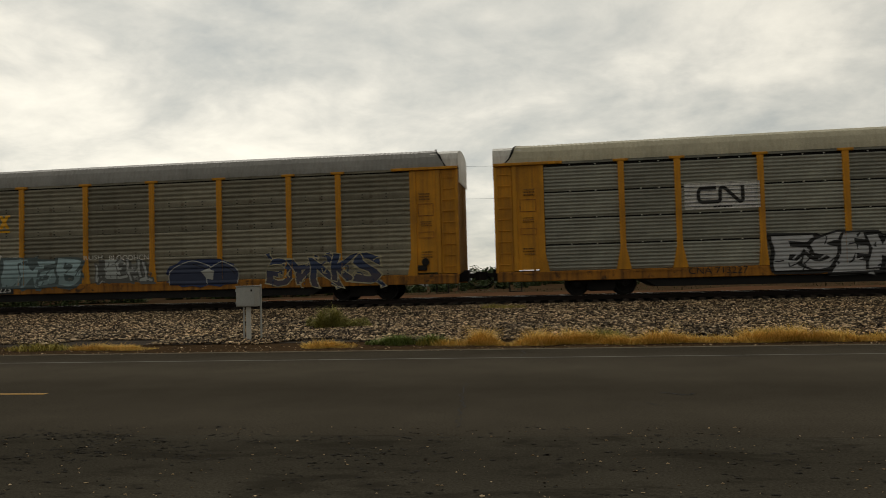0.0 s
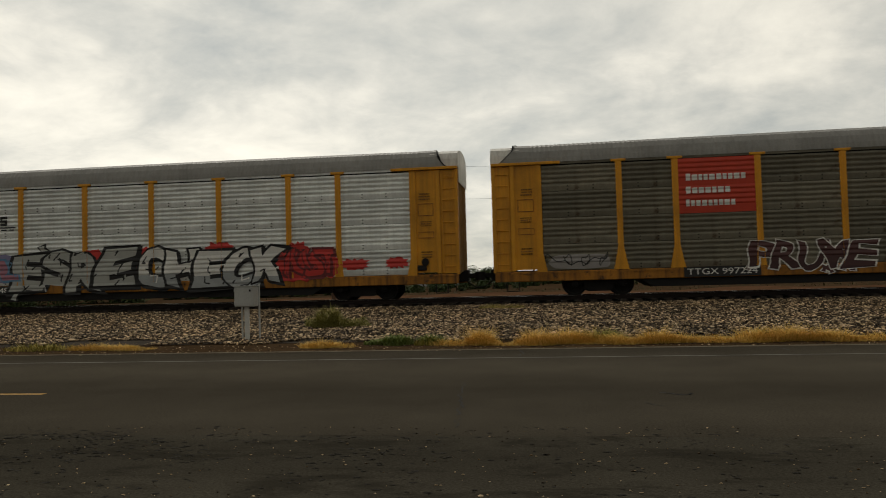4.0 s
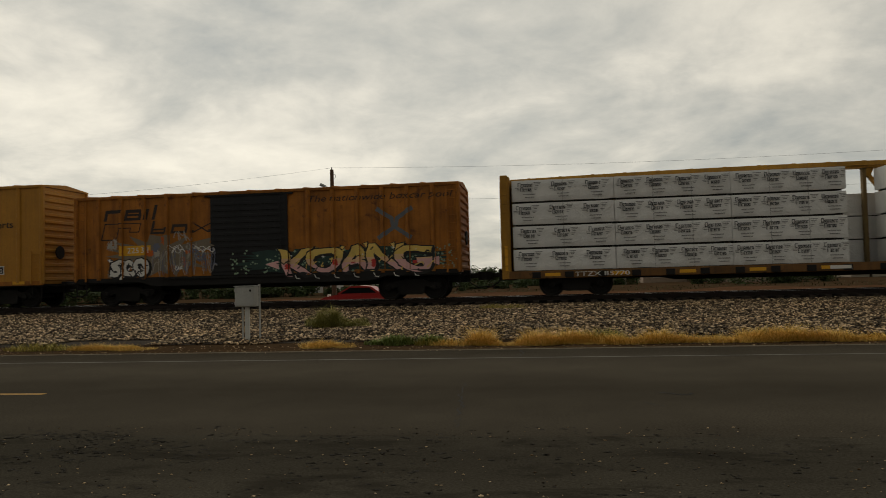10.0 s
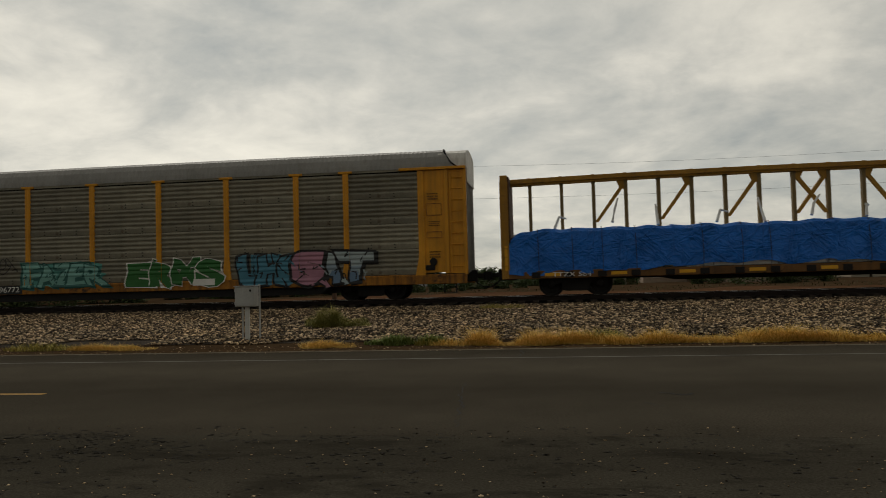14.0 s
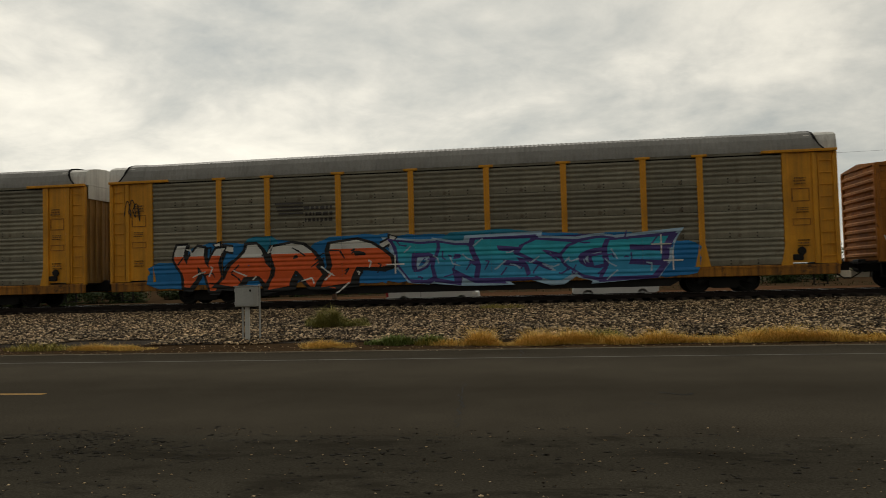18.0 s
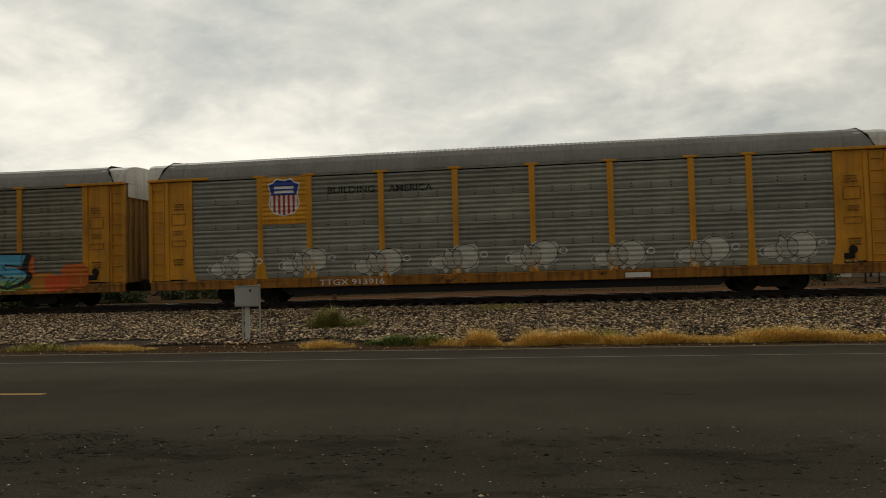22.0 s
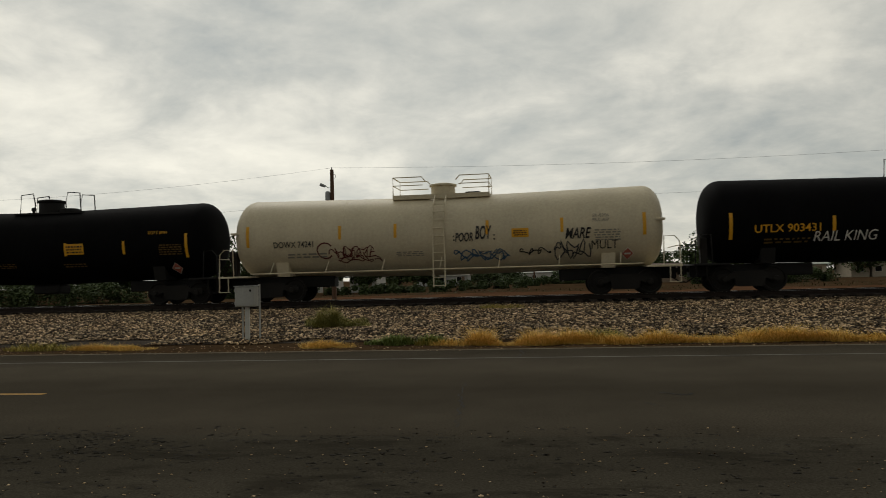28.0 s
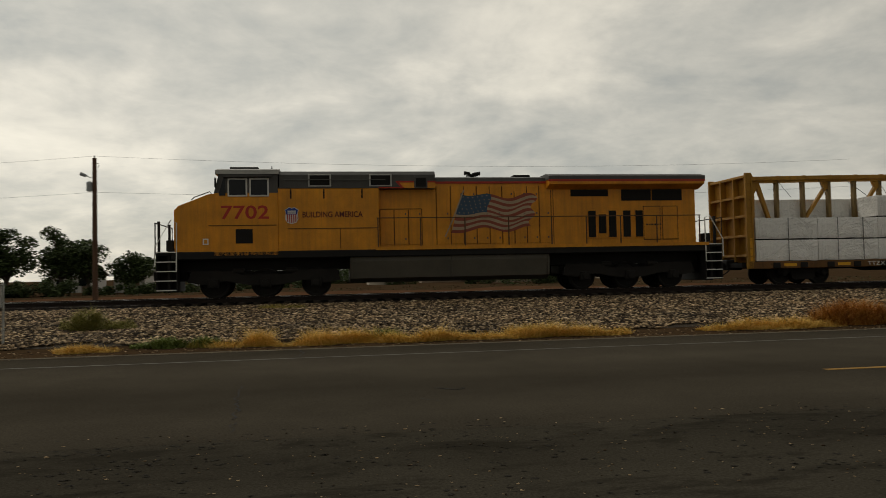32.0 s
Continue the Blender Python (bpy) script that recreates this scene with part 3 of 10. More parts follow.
def truck(car, x, x0, wb=1.78, r=0.42):
    """One four-wheeled truck under a car."""
    tr = part("truck", lambda: Mesh().box(-0.24, 0.24, -0.9, 0.9, r - 0.1, r + 0.24, 0.03), GRIME, car, "grimy cast steel truck", ("bolster", r), pose(x, 0, 0))
    for y in (-1.0, 1.0):
        part("side_frame", lambda: sideframe_mesh(wb, r, y), GRIME, tr, key=("sideframe", wb, r, y))
        part("spring_nest", lambda: springs_mesh(r, y * 0.98), GRIME, tr, key=("springs", r, y))
    for s in (-1, 1):
        ws = part("wheelset", lambda: wheelset_mesh(r), GRIME, tr, key=("wheelset", r), at=pose(s * wb / 2, 0, r))
        WHEELS.append((ws, s * wb / 2, r, x0 + x))
    for s in (-1, 1):  # brake beams and shoes
        part("brake_beam", lambda: Mesh().box(-0.05, 0.05, -0.85, 0.85, -0.06, 0.06).box(-0.06, 0.06, -0.82, -0.68, -0.18, 0.18).box(-0.06, 0.06, 0.68, 0.82, -0.18, 0.18), GRIME, tr, key="brake_beam", at=pose(s * (wb / 2 - r - 0.08), 0, r))
    return tr


def coupler_mesh():
    m = Mesh().box(-0.62, 0.0, -0.09, 0.09, -0.09, 0.09, 0.02)
    m.prism([(0.0, -0.13), (0.12, -0.2), (0.3, -0.16), (0.32, -0.04), (0.16, 0.0), (0.3, 0.1), (0.26, 0.18), (0.04, 0.16)], "z", -0.17, 0.15)
    return m


def couplers(car, half, reach, z=0.84):
    """Coupler and air hose at both ends: half the body's length, and how far the knuckle stands out."""
    for s in (-1, 1):
        part("coupler", coupler_mesh, GRIME, car, "rusty dark coupler", "coupler", pose(s * (half + reach - 0.24), 0, z, 0, 0, 0 if s > 0 else 180))
        hose = [(s * (half + 0.05), -0.35, z - 0.12), (s * (half + 0.25), -0.36, z - 0.3), (s * (half + 0.5), -0.32, z - 0.46), (s * (half + reach), -0.2, z - 0.44)]
        part("air_hose", lambda: Mesh().tube(hose, 0.025, 6), BLACK, car, key=("hose", round(half, 2), s, z))
        part("draft_gear", lambda: Mesh().box(-0.35, 0.35, -0.28, 0.28, -0.22, 0.22, 0.03), BLACK, car, key="draft_gear", at=pose(s * (half - 0.15), 0, z))


def uncoupling_lever(car, half, z, w=1.4):
    for s in (-1, 1):
        path = [(s * (half + 0.02), -w, z), (s * (half + 0.08), -w, z - 0.15), (s * (half + 0.1), -0.5, z - 0.1), (s * (half + 0.3), -0.15, z - 0.05)]
        part("uncoupling_lever", lambda: Mesh().tube(path, 0.015, 5), GRIME, car, key=("lever", round(half, 2), s, z, w))


def ladder_mesh(x0, x1, z0, z1, y, n, stiles=True, r=0.014):
    m = Mesh()
    for i in range(n):
        z = z0 + (z1 - z0) * (i + 0.5) / n
        m.tube([(x0, y, z), (x1, y, z)], r, 6)
    if stiles:
        for x in (x0, x1):
            m.box(x - 0.03, x + 0.03, y - 0.015, y + 0.03, z0, z1)
    return m


# ---------------------------------------------------------------- enclosed car carriers
RACK_HALF, RACK_W = 13.8, 1.55
POSTS = (-9.14, -7.15, -4.29, -1.44, 1.44, 4.29, 7.15, 9.14)
BAYS = [(-11.95, -9.14), (-9.14, -7.15), (-7.15, -4.29), (-4.29, -1.44), (-1.44, 1.44), (1.44, 4.29), (4.29, 7.15), (7.15, 9.14), (9.14, 11.95)]
SILL, EAVE = 0.93, 4.88
PANEL_Y = -1.455


def corrugated(w, h, even=False):
    """A side panel: a plain band that leans out, with four rounded ribs above it, or ribs of one size all the way up."""
    ribs = 7 if even else 4
    z = 0.02 if even else h * 0.27
    prof = [(0.0, 0.0), (0.02, 0.01)] if even else [(0.0, 0.0), (0.015, 0.014), (h * 0.12, 0.036), (h * 0.2, 0.05), (h * 0.25, 0.036)]
    pitch = (h - z) / ribs
    deep = 0.042 if even else 0.055
    for i in range(ribs):
        prof += [(z + pitch * k, deep * d) for k, d in ((0.02, 0.0), (0.2, 0.14), (0.4, 0.72), (0.58, 1.0), (0.78, 0.8), (0.94, 0.3))]
        z += pitch
    prof.append((h, 0.01))
    n = max(3, int(w / 0.7))
    m = Mesh()
    rows = []
    for i in range(n + 1):
        x = w * i / n
        rows.append([(x, -d, z) for z, d in prof])
        if 0 < i < n:  # upright fold where the sheet is bolted
            rows.append([(x + 0.02, -d * 0.82, z) for z, d in prof])
            rows.append([(x + 0.04, -d, z) for z, d in prof])
    m.sheet(rows)
    m.f = [tuple(reversed(f)) for f in m.f]
    m.box(0, w, 0.004, 0.03, 0, h)
    return m


def bolts_mesh(w, h, rows, even):
    """Rows of bolt heads along the plain bands of one bay."""
    m = Mesh()
    n = max(3, int(w / 0.7))
    for k in range(rows):
        for i in range(1, n):
            for q in ((0.985,) if even else (0.07, 0.19)):
                x, z = w * i / n + 0.02, k * h + h * q
                m.box(x - 0.022, x + 0.022, -0.062, -0.02, z - 0.022, z + 0.022, 0.008)
    return m


RIBBED = {}


def ribbed(material, h, even):
    """The same paint on the ribbed panels: the ribs show through as relief."""
    k = (material.name, even)
    if k in RIBBED:
        return RIBBED[k]
    m = material.copy()
    m.name = material.name + "_on_ribs"
    t = m.node_tree
    mk = node_maker(t)
    co = mk("ShaderNodeTexCoord")
    z = mk("ShaderNodeSeparateXYZ", i0=co.outputs["Object"]).outputs[2]
    u = math_of(mk, "FRACT", math_of(mk, "DIVIDE", math_of(mk, "SUBTRACT", z, SILL), h))
    low, ribs = (0.02, 7) if even else (0.27, 4)
    r = math_of(mk, "FRACT", math_of(mk, "MULTIPLY", math_of(mk, "SUBTRACT", u, low), ribs / (1 - low)))
    wave = ramp_of(mk, r, [(0.0, 0.02), (0.16, 0.16), (0.34, 0.86), (0.55, 1.0), (0.97, 0.3)])
    band = math_of(mk, "GREATER_THAN", u, low)
    hgt = math_of(mk, "ADD", math_of(mk, "MULTIPLY", wave, band), math_of(mk, "MULTIPLY", math_of(mk, "SUBTRACT", 1.0, band), math_of(mk, "MULTIPLY", u, 2.6)))
    bp = mk("ShaderNodeBump", Strength=0.65, Distance=0.05, Height=hgt)
    b = next(n for n in t.nodes if n.type == "BSDF_PRINCIPLED")
    t.links.new(bp.outputs[0], b.inputs["Normal"])
    RIBBED[k] = m
    return m


ROOF_PROF = [(1.53, 4.96), (1.51, 5.14), (1.44, 5.38), (1.3, 5.57), (1.04, 5.68), (0.6, 5.75), (0.2, 5.78)]
ROOF_PROF = [(-y, z) for y, z in ROOF_PROF] + [(y, z) for y, z in reversed(ROOF_PROF)]


def rack_roof(x0, x1, flat=False):
    """Arched roof with fine cross ribs, a little higher amidships."""
    n = int((x1 - x0) / 0.085)
    rows = []
    for i in range(n + 1):
        k = 1.0 if (flat or (i % 2)) else 1.0075
        x = x0 + (x1 - x0) * i / n
        lift = 1 + 0.05 * max(0.0, 1 - (x / 12.0) ** 2)
        rows.append([(x, y * k, 4.9 + (z - 4.9) * lift * (k if flat else 1 + (k - 1) * 2.2)) for y, z in ROOF_PROF])
    m = Mesh().sheet(rows)
    m.f = [tuple(reversed(f)) for f in m.f]
    return m


def roof_flap(s, seed):
    """The torn, curling end of the roof sheet: it runs out over the pale cap, furthest at the eaves."""
    rnd = random.Random(seed)
    edge = []
    for i, (y, z) in enumerate(ROOF_PROF):
        far = (1 - abs(2 * i / (len(ROOF_PROF) - 1) - 1)) ** 0.6
        edge.append(13.42 - 0.62 * far + rnd.uniform(-0.07, 0.07))
    rows = []
    for k in range(5):
        rows.append([(s * (12.35 + (e - 12.35) * k / 4), y * (1.012 + 0.006 * (k == 4)), z + 0.012 + (0.03 * rnd.random() if k == 4 else 0.0)) for (y, z), e in zip(ROOF_PROF, edge)])
    m = Mesh().sheet(rows)
    if s > 0:
        m.f = [tuple(reversed(f)) for f in m.f]
    return m, rows[-1]


def rack_post(wide):
    """Side post with a cap plate above and a flared foot."""
    foot = 0.27 if wide else 0.17
    m = Mesh()
    m.prism([(-0.11, EAVE), (-0.1, 1.75), (-foot, SILL), (foot, SILL), (0.1, 1.75), (0.11, EAVE)], "y", -1.535, -1.45)
    m.box(-0.27, 0.27, -1.56, -1.42, EAVE, EAVE + 0.09, 0.012)
    m.box(-0.025, 0.025, -1.55, -1.535, 1.3, EAVE - 0.1)
    return m


def rack_end_bay(car, s, yellow):
    """Yellow end bay: door panel, posts beside it with a flared foot, and the ladder's panel."""
    f = lambda a, b: (min(a * s, b * s), max(a * s, b * s))
    part("end_panel", lambda: Mesh().box(*f(12.17, 12.96), -1.47, -1.42, 1.0, EAVE), yellow, car, "yellow steel end panel", ("end_panel", s))
    part("end_post", lambda: Mesh().prism([(s * 11.8, SILL - 0.05), (s * 12.18, SILL - 0.05), (s * 12.18, EAVE), (s * 11.95, EAVE), (s * 11.95, 1.6)], "y", -1.53, -1.42), yellow, car, key=("end_post", s))
    part("end_post", lambda: Mesh().box(*f(12.95, 13.12), -1.53, -1.42, 0.95, EAVE, 0.015), yellow, car, key=("end_post_2", s))
    part("ladder_panel", lambda: Mesh().box(*f(13.1, 13.72), -1.44, -1.39, 0.95, EAVE), yellow, car, key=("ladder_panel", s))
    part("corner_post", lambda: Mesh().box(*f(13.7, 13.8), -1.52, -1.36, 0.9, EAVE, 0.015), yellow, car, key=("rack_corner", s))


def autorack(name, label, x0, screen, roof=ROOF, yellow=YELLOW, wide=(0, 1, 6, 7), rows=4, white_ends=True, sill=None, even=False):
    car = thing("autorack_car", label, "railcar", "train")
    car.name = name
    sill = sill or SILL_YELLOW
    door_m = END_TAN if int(abs(x0)) % 2 else END_GREY
    # frame: yellow sill above a black centre girder
    part("side_sill", lambda: Mesh().box(-13.75, 13.75, -1.52, -1.38, 0.56, SILL, 0.02).box(-13.75, 13.75, -1.545, -1.52, 0.84, 0.9).box(-13.75, 13.75, 1.38, 1.52, 0.56, SILL, 0.02), sill, car, "yellow side sill with rust streaks", "rack_sill")
    part("centre_girder", lambda: Mesh().prism([(-13.4, 0.9), (-13.4, 0.62), (-8.6, 0.62), (-8.0, 0.27), (8.0, 0.27), (8.6, 0.62), (13.4, 0.62), (13.4, 0.9)], "y", -1.36, 1.36), BLACK, car, "black underframe", "rack_girder")
    part("deck", lambda: Mesh().box(-13.7, 13.7, -1.38, 1.38, 0.9, 0.96), BLACK, car, key="rack_deck")
    part("upper_deck", lambda: Mesh().box(-13.4, 13.4, -1.36, 1.36, 2.88, 2.94), DARK, car, key="rack_deck2")
    # side panels, bay by bay, in stacked sheets
    h = (EAVE - 0.045 - SILL) / rows
    for i, (a, b) in enumerate(BAYS):
        for k in range(rows):
            part("panel", lambda: corrugated(b - a - 0.03, h - (0.055 if even else 0.006), even), screen, car, key=("panel", round(b - a, 2), rows, even), at=pose(a + 0.015, PANEL_Y, SILL + 0.01 + k * h))
        tagged(part("panel_bolts", lambda: bolts_mesh(b - a - 0.03, h, rows, even), WHITE_END if even else GRIME, car, key=("bolts", round(b - a, 2), even), at=pose(a + 0.015, PANEL_Y, SILL + 0.01)), kind="stuff")
        part("far_panel", lambda: Mesh().box(0.02, b - a - 0.02, 1.44, 1.47, SILL, EAVE), screen, car, key=("far_panel", round(b - a, 2)), at=pose(a, 0, 0))
    part("panel_backing", lambda: Mesh().box(-12.2, 12.2, -1.42, -1.40, SILL, EAVE), DARK, car, key="panel_backing")
    for i, x in enumerate(POSTS):
        w = i in wide
        part("side_post", lambda: rack_post(w), yellow, car, key=("rack_post", w), at=pose(x, 0, 0))
        part("far_post", lambda: Mesh().box(-0.1, 0.1, 1.47, 1.54, SILL, EAVE + 0.08), yellow, car, key="far_post", at=pose(x, 0, 0))
    part("top_rail", lambda: Mesh().box(-13.75, 13.75, -1.5, -1.4, EAVE + 0.005, EAVE + 0.1).box(-13.75, 13.75, 1.4, 1.5, EAVE, EAVE + 0.1), screen, car, key="rack_rail")
    for s in (-1, 1):
        rack_end_bay(car, s, yellow)
        part("header", lambda: Mesh().box(*sorted((11.25 * s, 13.8 * s)), -1.6, -1.4, EAVE + 0.005, EAVE + 0.11, 0.015), yellow, car, key=("rack_header", s))
        part("ladder", lambda: ladder_mesh(*sorted((13.18 * s, 13.68 * s)), 1.0, EAVE - 0.1, -1.49, 9, True, 0.018), yellow, car, key=("rack_ladder", s))
        for z0, z1 in ((3.15, 3.62), (2.3, 2.55)):
            part("placard_frame", lambda: Mesh().box(-0.3, 0.3, -1.49, -1.47, z0, z0 + 0.03).box(-0.3, 0.3, -1.49, -1.47, z1 - 0.03, z1).box(-0.3, -0.27, -1.49, -1.47, z0, z1).box(0.27, 0.3, -1.49, -1.47, z0, z1), sill, car, key=("placard_frame", z0), at=pose(12.55 * s, 0, 0))
        # end doors: ribbed leaves, yellow below and faded white above
        part("end_door", lambda: Mesh().box(*sorted((13.6 * s, 13.74 * s)), -1.36, -0.02, 0.95, 4.9, 0.02).box(*sorted((13.6 * s, 13.74 * s)), 0.02, 1.36, 0.95, 4.9, 0.02), door_m, car, "weathered ribbed end door", ("end_door", s))
        part("end_door_top", lambda: Mesh().box(*sorted((13.805 * s, 13.83 * s)), -1.3, 1.3, 4.4, 4.96, 0.008), WHITE_END, car, "faded white upper end panel", ("end_door_top", s))
        for y in (-1.1, -0.7, -0.3, 0.3, 0.7, 1.1):
            part("door_rib", lambda: Mesh().box(*sorted((13.74 * s, 13.8 * s)), -0.04, 0.04, 1.0, 4.85, 0.01), door_m, car, key=("door_rib", s), at=pose(0, y, 0))
        end = [(1.49, 4.97), (1.46, 5.28), (1.39, 5.5), (1.2, 5.6), (0.9, 5.67), (0.5, 5.72), (0.0, 5.74)]
        end = [(-y, z) for y, z in end] + [(y, z) for y, z in reversed(end[:-1])]
        part("roof_end_cap", lambda: Mesh().prism(end, "x", *sorted((12.75 * s, 13.82 * s))), WHITE_END if white_ends else roof, car, "dented pale roof end cap", ("roof_end", s, white_ends))
        tear = int(abs(x0)) % 4
        part("roof_flap", lambda: roof_flap(s, tear)[0], roof, car, "torn ragged end of the roof sheet", ("roof_flap", s, tear))
        rnd = random.Random(tear)
        part("torn_edge", lambda: Mesh().tube([(x - 0.02 * s, y * 1.004, z - 0.01) for x, y, z in roof_flap(s, tear)[1]], [rnd.choice((0.012, 0.025, 0.05, 0.03)) for _ in ROOF_PROF], 5), DARK, car, "dark gap under the torn sheet", ("torn_edge", s, tear))
    part("roof", lambda: rack_roof(-12.6, 12.6), roof, car, "ribbed arched metal roof", "rack_roof")
    part("brake_gear", lambda: Mesh().box(12.2, 12.55, -1.55, -1.47, 1.08, 1.28, 0.02).turned([(-0.03, 0.13), (0.0, 0.15), (0.04, 0.13)], (12.5, -1.53, 1.4), "y", 14), GRIME, car, "dark hand brake gear", "brake_gear")
    for s in (-1, 1):
        part("step", lambda: Mesh().box(-0.02, 0.02, -1.45, -1.4, 0.2, 0.6).box(0.43, 0.47, -1.45, -1.4, 0.2, 0.6).box(-0.02, 0.47, -1.47, -1.3, 0.2, 0.23), GRIME, car, key="rack_step", at=pose(13.1 * s - 0.22, 0, 0))
        truck(car, 9.95 * s, x0, 1.75, 0.42)
    couplers(car, RACK_HALF, 0.68)
    put(car, x0)
    cuts = sorted(x + d for x in POSTS for d in (-0.11, 0.11))
    cuts += [-12.18, -11.93, 11.93, 12.18]

    def depth(x, z):
        if z < SILL:
            return -1.548
        if abs(x) > 11.93:
            return -1.535
        return -1.55 if any(abs(x - q) < 0.112 for q in POSTS) else -1.522
    s = Side(car, depth, cuts)
    s.even, s.pitch = even, h
    lay0 = s.lay

    def lay(name, faces, material, layer=1, label=""):
        faces = cut_faces(faces, [SILL], 1)
        z = [q[1] for g in faces for q in g]
        return lay0(name, faces, ribbed(material, h, even) if z and max(z) > SILL + 0.3 else material, layer, label)
    s.lay = lay
    return car, s


# ---------------------------------------------------------------- centre-beam flat cars and their lumber
BEAM_HALF = 11.47


def centerbeam(name, label, x0, m, sill_bits=True, end=None, web=True):
    car = thing(name, label, "railcar", "train")
    part("deck", lambda: Mesh().box(-11.1, 11.1, -1.45, 1.45, 0.84, 0.93).prism([(-11.0, 0.9), (-9.0, 0.6), (-5.5, 0.6), (-5.0, 0.5), (5.0, 0.5), (5.5, 0.6), (9.0, 0.6), (11.0, 0.9)], "y", -0.35, 0.35), BLACK, car, "dark steel deck", "beam_deck")
    part("side_sill", lambda: Mesh().box(-11.4, 11.4, -1.5, -1.42, 0.66, 0.95, 0.015).box(-11.4, 11.4, 1.42, 1.5, 0.66, 0.95, 0.015), BEAM_SILL if sill_bits else m, car, "stained side sill", "beam_sill")
    for i in range(18):
        x = -10.2 + i * 1.2
        part("stake_pocket", lambda: Mesh().box(-0.16, 0.16, -1.53, -1.5, 0.68, 0.9, 0.01), GRIME if sill_bits else m, car, key="stake_pocket", at=pose(x, 0, 0))
    for i in range(-4, 5):
        part("reflector", lambda: Mesh().box(-0.28, 0.28, -1.515, -1.5, 0.74, 0.86), REFLECT if sill_bits else YELLOW_RUST, car, key="beam_reflector", at=pose(i * 2.4, 0, 0))
    rise = lambda x: 0.13 * (1 - (x / 11.3) ** 2)  # camber of the beam
    xs = [-11.2 + 22.4 * i / 20 for i in range(21)]
    bow = lambda lo, hi: [(x, lo + rise(x)) for x in xs] + [(x, hi + rise(x)) for x in reversed(xs)]
    part("top_chord", lambda: Mesh().prism(bow(4.36, 4.52), "y", -0.3, 0.3).prism(bow(4.28, 4.37), "y", -0.2, 0.2), m, car, "long top beam", "top_chord")
    for i in range(18):
        part("lifting_lug", lambda: Mesh().box(-0.07, 0.07, -0.24, -0.1, 4.52, 4.545, 0.01), m, car, key="lug", at=pose(-10.4 + i * 1.22, 0, rise(-10.4 + i * 1.22)))
    cols = [-10.37 + 1.22 * i for i in range(18)]
    for x in cols:
        if abs(x) > 10 and web:
            continue
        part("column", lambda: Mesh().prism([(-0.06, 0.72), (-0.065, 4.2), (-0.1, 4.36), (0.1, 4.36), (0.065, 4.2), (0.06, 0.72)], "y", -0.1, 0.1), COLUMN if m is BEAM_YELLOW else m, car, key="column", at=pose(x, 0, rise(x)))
    # braces in every second bay, crossed in the middle
    for i, flips in ((2, (0,)), (4, (0,)), (6, (0,)), (8, (0, 1)), (10, (1,)), (12, (1,)), (14, (1,))):
        q = cols[i]
        for flip in flips:
            pts = [(0.02, 2.7), (1.2, 4.34), (1.2, 4.1), (0.16, 2.7)] if not flip else [(1.2, 2.7), (0.02, 4.34), (0.02, 4.1), (1.06, 2.7)]
            part("diagonal", lambda: Mesh().prism(pts, "y", -0.07 - 0.02 * flip, 0.07 - 0.02 * flip), m, car, key=("diagonal", flip), at=pose(q, 0, rise(q + 0.6)))
            g = [(1.2, 4.34), (0.85, 4.34), (1.0, 3.98), (1.2, 3.95)] if not flip else [(0.02, 4.34), (0.37, 4.34), (0.22, 3.98), (0.02, 3.95)]
            part("gusset", lambda: Mesh().prism(g, "y", -0.08, 0.08), m, car, key=("gusset", flip), at=pose(q, 0, rise(q + 0.6)))
    for s in (-1, 1):
        f = lambda a, b: sorted((a * s, b * s))
        # bulkhead: a plate with flanged edges, ribs on its outer face
        part("bulkhead", lambda: Mesh().box(*f(11.12, 11.2), -1.45, 1.45, 0.93, 4.5), end or m, car, "ribbed end bulkhead", ("bulkhead", s))
        for y in (-1.5, 1.38):
            part("bulkhead_post", lambda: Mesh().box(*f(11.18, 11.46), 0, 0.12, 0.66, 4.55, 0.02), m, car, key=("bulkhead_post", s), at=pose(0, y, 0))
        for z in (1.2, 2.0, 2.8, 3.6, 4.42):
            part("bulkhead_rib", lambda: Mesh().box(*f(11.2, 11.42), -1.38, 1.38, -0.05, 0.05, 0.01), end or m, car, key=("bulkhead_rib", s), at=pose(0, 0, z))
        for y in (-0.5, 0.5):
            part("bulkhead_stay", lambda: Mesh().box(*f(11.2, 11.44), -0.05, 0.05, 0.95, 4.45, 0.01), end or m, car, key=("bulkhead_stay", s), at=pose(0, y, 0))
        web and part("end_web", lambda: Mesh().prism([(11.2 * s, 1.0), (11.2 * s, 4.36), (10.0 * s, 4.36), (10.06 * s, 4.1), (10.22 * s, 3.85), (10.26 * s, 1.0)], "y", -0.1, 0.1), m, car, "solid end web plate", ("end_web", s))
        part("ladder", lambda: ladder_mesh(*f(11.2, 11.44), 1.0, 4.3, -1.52, 10, True), m, car, key=("beam_ladder", s))
        web and part("end_brace", lambda: Mesh().prism([(10.14 * s, 4.3), (9.97 * s, 4.3), (9.42 * s, 2.6), (9.56 * s, 2.6)], "y", -0.08, 0.08), m, car, key=("end_brace", s))
        part("platform", lambda: Mesh().box(*f(11.2, 11.6), -1.3, 1.3, 0.72, 0.9), BLACK, car, key=("beam_platform", s))
        sill_bits and part("post_reflector", lambda: Mesh().box(*f(11.22, 11.34), -1.508, -1.5, 0.98, 1.9), REFLECT, car, "upright orange reflector strip", ("post_reflector", s))
        truck(car, 8.75 * s, x0, 1.78, 0.457)
    part("brake_wheel", lambda: Mesh().turned([(0.0, 0.28), (0.03, 0.3), (0.06, 0.28)], (11.6, -1.05, 2.45), "x", 18), GRIME, car, "dark brake wheel", "brake_wheel")
    couplers(car, BEAM_HALF, 0.7)
